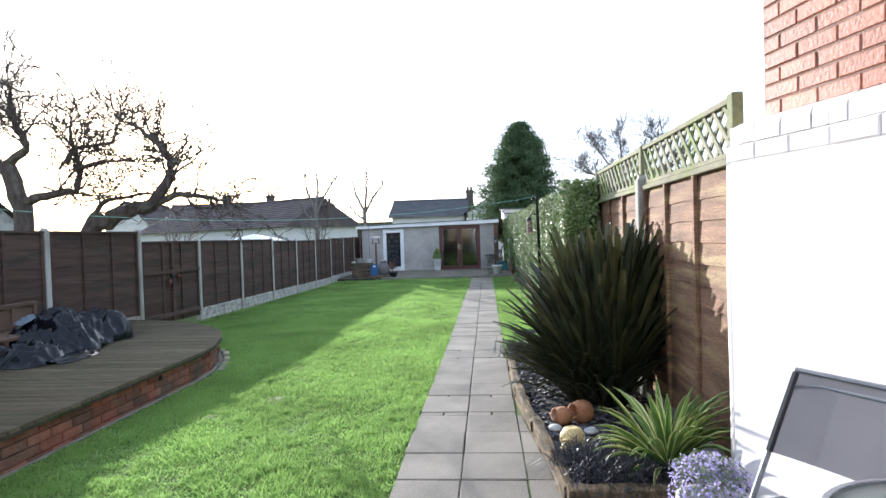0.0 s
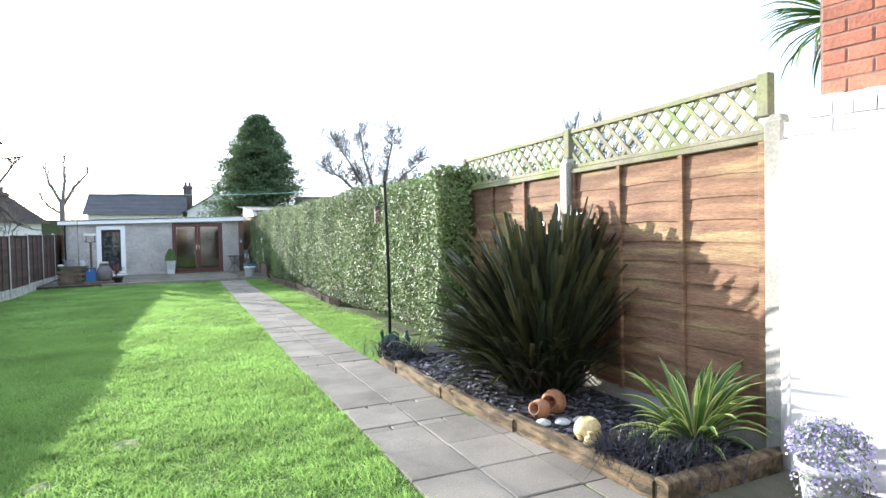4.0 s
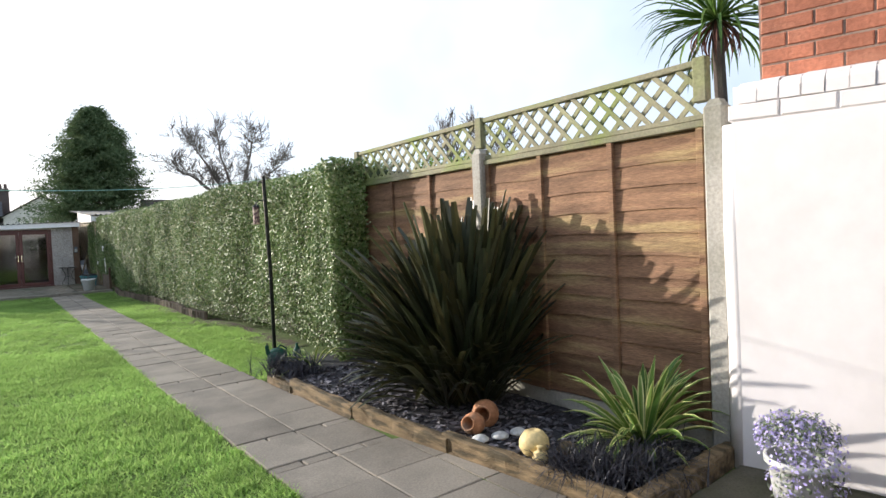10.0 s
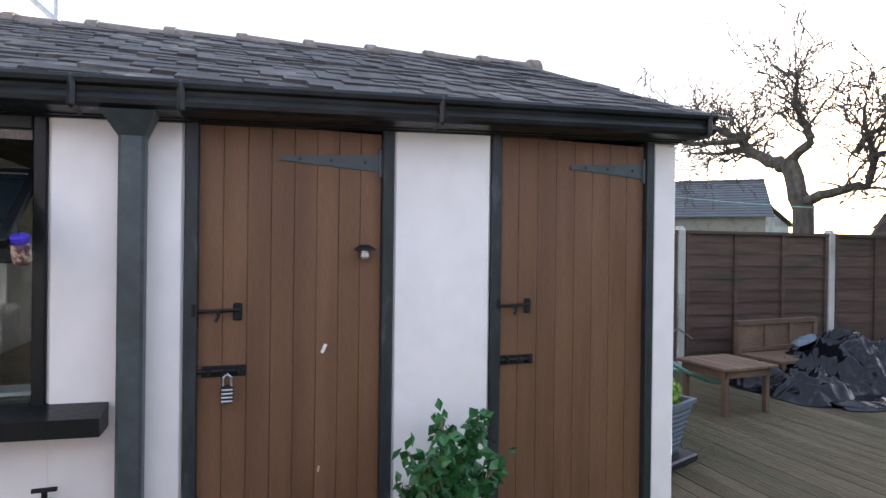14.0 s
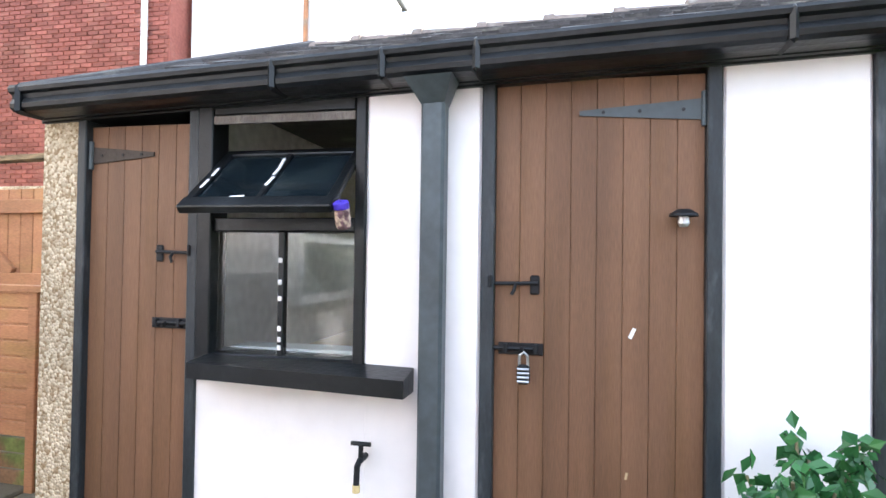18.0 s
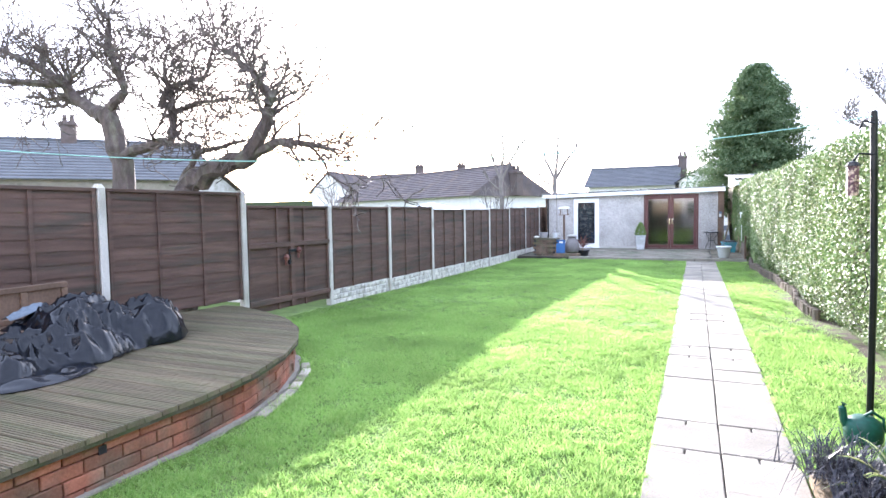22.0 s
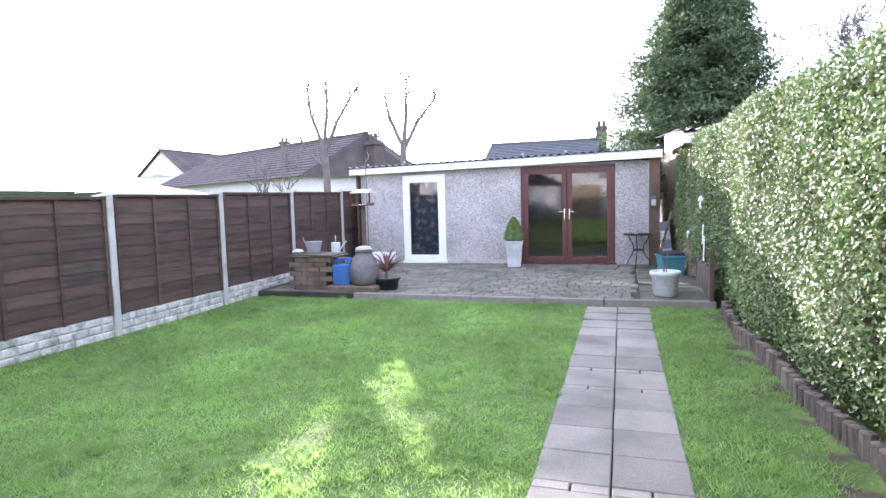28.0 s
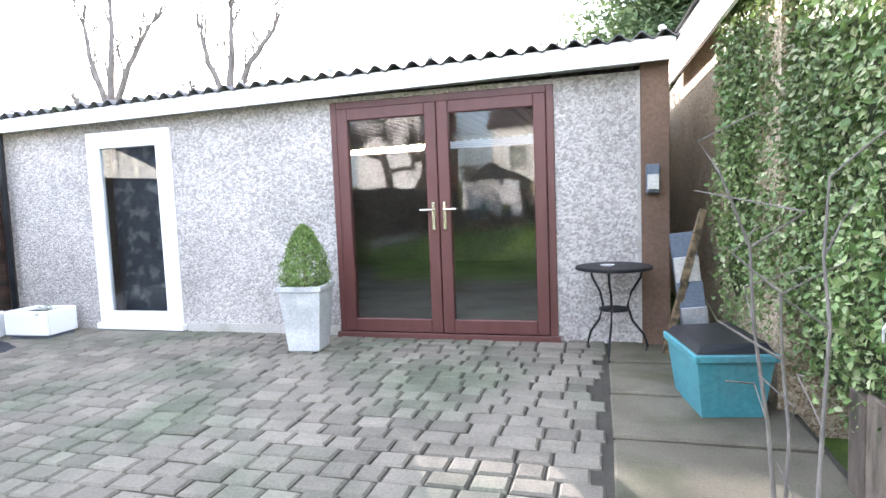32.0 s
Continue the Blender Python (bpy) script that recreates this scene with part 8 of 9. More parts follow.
    part("hook", tube([(0, 0, 2.12), (0.06, 0, 2.17), (0.075, 0, 2.25), (0.05, 0, 2.29)], 0.006, 6), M["steel"], cn)
    sh = thing("soil_heap", -4.66, 24.30, pz(24.3), 20, "low heap of dark compost by the fence", "soil")
    vs = []
    for j in range(19):
        for i in range(27):
            u, v = i / 13 - 1, j / 9 - 1
            q = max(0.0, 1 - u * u - v * v)
            vs.append((u * 0.46, v * 0.26, 0.10 * q ** 0.6 * (1 + 0.5 * noise.noise(Vector((u * 3, v * 3, 2.2)))) + 0.03 * noise.noise(Vector((u * 9, v * 9, 4.0))) * min(1.0, q * 3) - 0.004))
    part("soil", raw(vs, [(j * 27 + i, j * 27 + i + 1, (j + 1) * 27 + i + 1, (j + 1) * 27 + i) for j in range(18) for i in range(26)]), M["mulch"], sh, "", True)
    # bistro table
    bt = thing("side_table", 0.60, 24.92, pz(24.9), 0, "small round black wrought-iron table with scrolled legs", "table")
    part("top", lathe([(0.24, 0.585), (0.255, 0.59), (0.255, 0.605), (0.24, 0.61)], 28), M["iron"], bt)
    part("ring", lathe([(0.075, 0.30), (0.10, 0.305), (0.10, 0.318), (0.075, 0.322)], 20), M["iron"], bt)
    for k in range(3):
        a = radians(20 + 120 * k)
        c, s = math.cos(a), math.sin(a)
        part("leg", tube([(c * q, s * q, z) for q, z in ((0.20, 0.585), (0.19, 0.52), (0.12, 0.42), (0.095, 0.33), (0.13, 0.22), (0.21, 0.12), (0.235, 0.04), (0.22, 0.0))], 0.0085, 7), M["iron"], bt)
    part("ashtray", lathe([(0.04, 0.61), (0.05, 0.622), (0.045, 0.622)], 12, -0.04, -0.05), M["stonepot"], bt)
    # teal storage box
    tb = thing("storage_box", 1.09, 24.06, pz(24.1), -80, "teal plastic storage box with a black lid", "box")
    part("tub", raw([(-0.24, -0.20, 0), (0.24, -0.20, 0), (0.24, 0.20, 0), (-0.24, 0.20, 0), (-0.29, -0.25, 0.31), (0.29, -0.25, 0.31), (0.29, 0.25, 0.31), (-0.29, 0.25, 0.31)],
                    [(3, 2, 1, 0), (4, 5, 6, 7), (0, 1, 5, 4), (1, 2, 6, 5), (2, 3, 7, 6), (3, 0, 4, 7)]), M["teal"], tb)
    part("rim", join(box(-0.31, 0.31, -0.27, -0.245, 0.29, 0.33, 0.006), box(-0.31, 0.31, 0.245, 0.27, 0.29, 0.33, 0.006), box(-0.31, -0.285, -0.245, 0.245, 0.29, 0.33, 0.006), box(0.285, 0.31, -0.245, 0.245, 0.29, 0.33, 0.006)), M["teal"], tb)
    part("lid", raw([(-0.29, -0.25, 0.332), (0.29, -0.25, 0.332), (0.29, 0.25, 0.332), (-0.29, 0.25, 0.332), (-0.25, -0.21, 0.375), (0.25, -0.21, 0.365), (0.25, 0.21, 0.38), (-0.25, 0.21, 0.385)],
                    [(3, 2, 1, 0), (4, 5, 6, 7), (0, 1, 5, 4), (1, 2, 6, 5), (2, 3, 7, 6), (3, 0, 4, 7)]), M["blackplastic"], tb, "black sagging lid")
    tb.matrix_basis = tb.matrix_basis @ Matrix.Diagonal((0.86, 0.72, 0.98, 1))
    # timber and ridged sheets propped in the corner
    pk = thing("propped_plank", 0.98, 24.95, pz(25.0), 0, "long pale timber leaning in the garage corner", "plank")
    part("plank", box(-0.022, 0.022, -0.03, 0.03, 0, 1.0, 0.004), M["sleeper"], pk).matrix_basis = pose(-0.05, 0, 0, 4, 13, 0)
    for k in range(4):
        sh = thing("roof_sheet", 1.12, 24.98 - 0.05 * k, pz(25.0), 0, "grey ridged sheet stacked against the wall", "sheet", "stacked sheets")
        part("sheet", box(-0.07, 0.09, -0.012, 0.012, 0.0, 0.82 - 0.16 * k, 0.004), M["steel"] if k % 2 else M["greypot"], sh).matrix_basis = pose(0, 0, 0, -4, -6, 0)
    # big round pot with a bare sapling
    rp = thing("potted_sapling", 0.87, 22.0, pz(22), 0, "bare sapling in a large round pale grey pot", "potted plant")
    part("pot", lathe([(0.17, 0.0), (0.185, 0.03), (0.20, 0.05), (0.235, 0.30), (0.262, 0.315), (0.27, 0.345), (0.262, 0.375), (0.235, 0.38), (0.225, 0.33)], 36), M["stonepot"], rp, "large round pale pot", True)
    part("soil", lathe([(0.225, 0.325), (0.226, 0.335)], 24), M["mulch"], rp)
    bm = bmesh.new()
    r = random.Random(14)
    for k in range(3):
        a = r.uniform(0, 6.28)
        q = [Vector((0.02 * math.cos(a), 0.02 * math.sin(a), 0.32))]
        for j in range(5):
            q.append(q[-1] + Vector((r.gauss(0.03 * math.cos(a), 0.02), r.gauss(0.03 * math.sin(a), 0.02), r.uniform(0.12, 0.24))))
        st = part("stem", tube(q, 0.0075, 6, 0.003), M["greybark"], rp, "thin bare stem")
        for j in range(2, 6):
            b = q[j]
            part("twig", tube([b, b + Vector((r.gauss(0, 0.09), r.gauss(0, 0.09), 0.07)), b + Vector((r.gauss(0, 0.16), r.gauss(0, 0.16), 0.12))], 0.003, 5, 0.0015), M["greybark"], st)
    for x, y in ((0.09, -0.08), (-0.08, 0.06)):
        part("pebble", lathe([(0.02, 0.0), (0.045, 0.012), (0.03, 0.035), (0.0, 0.04)], 9, x, y), M["upvc"], rp).location = (0, 0, 0.335)
    rp.matrix_basis = rp.matrix_basis @ Matrix.Diagonal((0.74, 0.74, 0.92, 1))
    # corner of planters, basket and urn by the fence
    bb = thing("brick_planter", -4.30, 22.05, ground_z(21.6), 0, "low brick and stone planter beside the fence", "planter")
    rb = random.Random(6)
    bmesh_brick = mesh_from("brick", *brick_shape(0.21, 0.10, 0.070, 0.005), M["dullbrick"])
    for c in range(8):
        for k in range(3):
            piece("brick", bmesh_brick, bb, pose(-0.30 + 0.22 * k + (0.06 if c % 2 else -0.04), -0.16, 0.036 + 0.074 * c, 0, 0, rb.uniform(-2, 2)))
        piece("brick", bmesh_brick, bb, pose(0.30, 0.0 + (0.05 if c % 2 else 0), 0.036 + 0.074 * c, 0, 0, 90))
    part("fill", box(-0.42, 0.26, -0.12, 0.35, 0.0, 0.585), M["mulch"], bb)
    for x0, x1, y0, z0, z1 in ((-0.46, -0.06, -0.23, 0.595, 0.622), (-0.42, -0.02, -0.20, 0.624, 0.65), (-0.04, 0.36, -0.22, 0.595, 0.618), (0.0, 0.33, -0.24, 0.620, 0.642)):
        part("coping", box(x0, x1, y0, 0.3, z0, z1, 0.008), M["darkslab"], bb, "loose mossy slab")
    part("loose_stone", lathe([(0.05, 0.652), (0.10, 0.675), (0.06, 0.715), (0.0, 0.722)], 9, -0.36, -0.06), M["rockface"], bb, "pale rounded stone")
    bk = thing("basket", -4.45, 22.12, ground_z(21.6) + 0.652, 15, "grey tub standing on the planter", "tub")
    part("tub", lathe([(0.10, 0.0), (0.14, 0.17), (0.15, 0.175), (0.13, 0.165), (0.10, 0.03)], 18), M["heart"], bk)
    part("grip", tube([(-0.14, 0, 0.16), (-0.17, 0, 0.24), (-0.15, 0, 0.25)], 0.008, 6), M["heart"], bk)
    wc_ = thing("watering_can", -4.12, 22.25, ground_z(21.6) + 0.645, 30, "small pale metal watering can", "watering can")
    part("body", lathe([(0.07, 0.0), (0.075, 0.15), (0.06, 0.16)], 16), M["stonepot"], wc_)
    part("handle", tube([(0, -0.07, 0.13), (0, -0.09, 0.22), (0, 0.0, 0.27), (0, 0.08, 0.2), (0, 0.07, 0.12)], 0.007, 6), M["steel"], wc_)
    part("spout", tube([(0.06, 0, 0.03), (0.14, 0, 0.14), (0.17, 0, 0.17)], 0.013, 6), M["stonepot"], wc_)
    cr = thing("crate", -3.86, 21.98, ground_z(21.6) + 0.16, 6, "blue plastic carrier with a handle hole", "crate")
    part("body", join(box(-0.14, 0.14, -0.12, 0.12, 0.0, 0.32, 0.015), box(-0.14, -0.06, -0.02, 0.02, 0.32, 0.40, 0.008), box(0.06, 0.14, -0.02, 0.02, 0.32, 0.40, 0.008), box(-0.14, 0.14, -0.02, 0.02, 0.39, 0.43, 0.008)), M["blueplastic"], cr)
    wl = thing("stone_block", -3.84, 21.95, ground_z(21.6), 0, "rough stone block under the blue carrier", "stone")
    part("block", box(-0.22, 0.24, -0.18, 0.18, 0.0, 0.165, 0.02), M["dullbrick"], wl)
    ur = thing("urn", -3.50, 21.98, ground_z(21.6), 0, "tall grey ribbed urn on a dark base", "urn")
    part("base", box(-0.27, 0.27, -0.22, 0.22, 0.0, 0.17, 0.02), M["dullbrick"], ur, "dark square base")
    part("body", lathe([(0.19, 0.17), (0.225, 0.25), (0.235, 0.36), (0.215, 0.48), (0.17, 0.58), (0.13, 0.64), (0.125, 0.68), (0.15, 0.69), (0.13, 0.70)], 26), M["urn"], ur, "", True)
    part("stone_cap", lathe([(0.06, 0.70), (0.13, 0.72), (0.11, 0.75), (0.03, 0.77)], 9), M["rockface"], ur, "pale rough stone on top")
    cd = thing("potted_cordyline", -3.20, 22.12, ground_z(21.6) + 0.0, 0, "bronze cordyline in a dark glazed pot", "potted plant")
    part("pot", lathe([(0.13, 0.0), (0.18, 0.10), (0.20, 0.22), (0.235, 0.25), (0.225, 0.27), (0.19, 0.25)], 24), M["blackplastic"], cd, "dark glazed pot", True)
    lf = blade_mesh("leaf", 0.50, 0.028, 0.6, M["redleaf"], 0.25)
    part("trunk", tube([(0, 0, 0.2), (0.01, 0, 0.36)], 0.025, 7), M["stem"], cd)
    r2 = random.Random(22)
    for k in range(46):
        sc = r2.uniform(0.6, 1.0)
        piece("leaf", lf, cd, pose(0.01, 0, 0.36, 0, 0, r2.uniform(0, 360)) @ pose(0.01, 0, 0, 0, r2.uniform(5, 88), 0) @ Matrix.Diagonal((sc, sc, sc, 1)))
    bd = thing("bird_table", -3.98, 23.05, pz(23), 0, "wooden bird table on a slim post", "bird table")
    part("post", box(-0.03, 0.03, -0.03, 0.03, 0.0, 1.28, 0.004), M["teak"], bd)
    part("tray", join(box(-0.15, 0.15, -0.14, 0.14, 1.28, 1.30, 0.004), box(-0.15, -0.135, -0.14, 0.14, 1.30, 1.33), box(0.135, 0.15, -0.14, 0.14, 1.30, 1.33)), M["teak"], bd)
    part("roof", raw([(-0.18, -0.16, 1.50), (0.18, -0.16, 1.50), (0.18, 0.16, 1.50), (-0.18, 0.16, 1.50), (-0.16, 0, 1.57), (0.16, 0, 1.57)], [(0, 1, 5, 4), (2, 3, 4, 5), (1, 2, 5), (3, 0, 4), (3, 2, 1, 0)]), M["concrete"], bd)
    for x in (-0.12, 0.12):
        part("support", box(x - 0.012, x + 0.012, -0.012, 0.012, 1.30, 1.50), M["teak"], bd)
    for a in (45, 135, 225, 315):
        part("foot", tube([(0, 0, 0.18), (0.16 * math.cos(radians(a)), 0.16 * math.sin(radians(a)), 0.02)], 0.018, 6), M["teak"], bd)
    def bone(bm, p, q, rad):
        """A shaft with two knuckles at each end."""
        p, q = Vector(p), Vector(q)
        add(bm, tube([p, p.lerp(q, 0.12), p.lerp(q, 0.5), p.lerp(q, 0.88), q], rad, 7))
        side = (q - p).cross(Vector((1, 0, 0))).normalized() * rad * 1.1
        for e in (p, q):
            for sgn in (-1, 1):
                k = bmesh.new()
                bmesh.ops.create_icosphere(k, subdivisions=1, radius=rad * 1.55)
                bmesh.ops.translate(k, vec=e + side * sgn, verts=k.verts)
                add(bm, k)
        return bm
    for p, q in (((1.32, 21.95, 0.99), (1.31, 21.92, 0.76)), ((1.30, 21.67, 0.86), (1.295, 21.675, 0.57))):
        bo = thing("bone_ornament", p[0], p[1], q[2], 0, "white plastic bone hung on the hedge as an ornament", "ornament", "plastic bones")
        part("bone", bone(bmesh.new(), (0, 0, p[2] - q[2]), (q[0] - p[0], q[1] - p[1], 0), 0.008), M["canvas"], bo, "", True)
    for x, y, z, sc in ((1.30, 22.03, 1.37, 1.3), (1.19, 22.42, 0.90, 0.8)):
        ho = thing("bone_ornament", x, y, z, 0, "white plastic skeleton claw hung on the hedge", "ornament", "plastic bones")
        part("wire", tube([(0, 0, -0.005), (0.06, 0, 0.03), (0.30, 0.02, 0.05)], 0.0018, 4), M["steel"], ho)
        part("palm", lathe([(0.008, -0.005), (0.024 * sc, -0.02 * sc), (0.028 * sc, -0.045 * sc), (0.012, -0.055 * sc)], 8), M["canvas"], ho, "", True)
        for k in range(5):
            d = (k - 2) * 0.022 * sc
            part("finger", tube([(0, d * 0.5, -0.035 * sc), (-0.012, d * 1.2, -0.085 * sc), (-0.004, d * 1.7, -0.13 * sc)], 0.0055 * sc, 6, 0.003), M["canvas"], ho)


# ---- the house and gate, glimpsed at the side ----
def sash_window(parent, x, y, z, w, h, rz, material=None):
    ob = part("window", join(box(-w / 2, -w / 2 + 0.07, -0.03, 0.05, 0, h), box(w / 2 - 0.07, w / 2, -0.03, 0.05, 0, h), box(-w / 2 + 0.07, w / 2 - 0.07, -0.03, 0.05, h - 0.07, h), box(-w / 2 + 0.07, w / 2 - 0.07, -0.03, 0.05, 0, 0.07), box(-w / 2 + 0.07, w / 2 - 0.07, -0.02, 0.04, h * 0.5 - 0.03, h * 0.5 + 0.03)), material or M["upvc"], parent)
    ob.matrix_basis = pose(x, y, z, 0, 0, rz)
    part("pane", box(-w / 2 + 0.07, w / 2 - 0.07, 0.0, 0.01, 0.07, h - 0.07), M["glass"], ob)
    part("sill", box(-w / 2 - 0.08, w / 2 + 0.08, -0.09, 0.02, -0.08, 0.0, 0.006), M["concrete"], ob)
    # no real blind: a near-black plate for the unlit room behind
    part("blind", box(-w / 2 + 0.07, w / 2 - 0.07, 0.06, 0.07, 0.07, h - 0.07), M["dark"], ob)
    return ob


def build_house():
    h = thing("house", 0, -6.5, 0, 0, "two-storey house with pebbledash below and cream render above", "house")
    part("wall", box(-5.75, 4.0, -4.5, 1.5, -0.2, 2.12), M["pebwarm"], h, "buff pebbledash ground floor")
    part("wall", box(-5.73, 4.0, -4.5, 1.48, 2.12, 5.4), M["render"], h, "pale rendered upper floor")
    part("extension_wall", box(-0.95, 2.25, 1.5, 5.6, -0.2, 2.5), M["white"], h, "white rear extension")
    part("extension_roof", box(-1.05, 2.3, 1.5, 5.7, 2.5, 2.62, 0.01), M["corrugated"], h)
    part("roof", raw([(-6.0, 1.8, 5.4), (4.2, 1.8, 5.4), (4.2, -4.8, 5.4), (-6.0, -4.8, 5.4), (-6.0, -1.5, 7.6), (4.2, -1.5, 7.6)], [(0, 1, 5, 4), (2, 3, 4, 5), (1, 2, 5), (3, 0, 4), (3, 2, 1, 0)]), M["rooftile"], h)
    for x, z in ((-4.2, 3.0), (-1.5, 3.0), (1.6, 3.0)):
        sash_window(h, x, 1.49, z, 1.2, 1.3, 180)
    sash_window(h, 0.2, 5.62, 1.0, 1.6, 1.1, 180)
    # the doorway's dark inside is a near-black panel on the wall
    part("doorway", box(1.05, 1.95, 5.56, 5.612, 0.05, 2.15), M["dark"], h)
    part("downpipe", tube([(-5.25, 1.58, 0.0), (-5.25, 1.58, 5.3)], 0.05, 10), M["upvc"], h, "white downpipe")
    part("soil_pipe", join(tube([(-5.25, 1.6, 2.9), (-4.4, 1.6, 3.05)], 0.045, 10), tube([(-5.25, 1.6, 2.45), (-4.3, 1.6, 2.5)], 0.03, 10)), M["upvc"], h)
    # unseen wall, added to keep the low sun off the house's ground floor
    bw = solo("wall_north", box(-6.15, -6.05, -4.9, -0.9, -0.2, 2.1, 0.01), M["pebwarm"], "added unseen pebbledash wall shading the house beside the passage", "wall", "structure")
    # recycling box
    rb = thing("recycling_box", -4.86, -4.72, 0.0, 8, "dark green recycling box filled with bottles", "box")
    part("tub", raw([(-0.2, -0.14, 0), (0.2, -0.14, 0), (0.2, 0.14, 0), (-0.2, 0.14, 0), (-0.25, -0.18, 0.38), (0.25, -0.18, 0.38), (0.25, 0.18, 0.38), (-0.25, 0.18, 0.38)],
                    [(3, 2, 1, 0), (4, 5, 6, 7), (0, 1, 5, 4), (1, 2, 6, 5), (2, 3, 7, 6), (3, 0, 4, 7)]), M["greenbox"], rb)
    part("rim", join(box(-0.27, 0.27, -0.2, -0.17, 0.34, 0.385, 0.005), box(-0.27, 0.27, 0.17, 0.2, 0.34, 0.385, 0.005)), M["greenbox"], rb)
    part("mark", box(-0.06, 0.06, 0.178, 0.186, 0.14, 0.24, 0.002), M["upvc"], rb, "white recycling mark")
    for k, (x, y) in enumerate(((-0.12, 0.05), (0.0, -0.04), (0.1, 0.06), (0.05, 0.1))):
        part("bottle", lathe([(0.035, 0.2), (0.035, 0.39), (0.014, 0.43), (0.014, 0.46)], 10, x, y), M["upvc"] if k % 2 else M["glass"], rb)
    # gates across the side passage
    g1 = thing("garden_gate", -3.80, -2.17, 0.0, 88, "low slatted gate, orange stained and green with moss below", "gate")
    for k in range(12):
        part("slat", box(0.05, 0.98, -0.012, 0.012, 0.07 + 0.092 * k, 0.07 + 0.092 * k + 0.078, 0.004), M["mossy"] if k < 3 else M["gate"], g1)
    for x in (0.0, 0.47, 0.98):
        part("stile", box(x, x + 0.06, -0.03, 0.014, 0.02, 1.19, 0.004), M["gate"], g1)
    part("top_rail", box(0.0, 1.04, -0.035, 0.02, 1.17, 1.21, 0.004), M["gate"], g1)
    part("latch", join(box(0.02, 0.10, 0.014, 0.03, 1.10, 1.13), tube([(0.05, 0.03, 1.12), (0.13, 0.04, 1.10)], 0.006, 6)), M["iron"], g1)
    g2 = thing("garden_gate", -4.55, -3.1, 0.0, 84, "tall boarded gate with a diagonal brace", "gate")
    for k in range(10):
        part("board", box(-0.25 + 0.125 * k, -0.25 + 0.125 * k + 0.12, 0.0, 0.02, 0.1, 1.86, 0.004), M["gate"], g2)
    part("rail", box(-0.25, 1.0, -0.035, 0.0, 1.68, 1.78, 0.004), M["gate"], g2)
    part("rail", box(-0.25, 1.0, -0.035, 0.0, 1.16, 1.25, 0.004), M["gate"], g2)
    part("stile", box(-0.25, -0.16, -0.037, 0.0, 0.1, 1.86, 0.004), M["gate"], g2)
    br = part("brace", box(-0.36, 0.36, -0.034, 0.0, -0.04, 0.04, 0.004), M["gate"], g2)
    br.matrix_basis = pose(0.17, 0, 1.47, 0, 38, 0)
    part("capping", box(-0.4, 1.0, -0.06, 0.05, 2.06, 2.10, 0.004), M["sleeper"], g2)
    part("lock", join(box(-0.2, -0.06, -0.06, -0.035, 1.10, 1.17, 0.006), tube([(-0.08, -0.06, 1.13), (-0.08, -0.085, 1.13)], 0.022, 10)), M["iron"], g2)


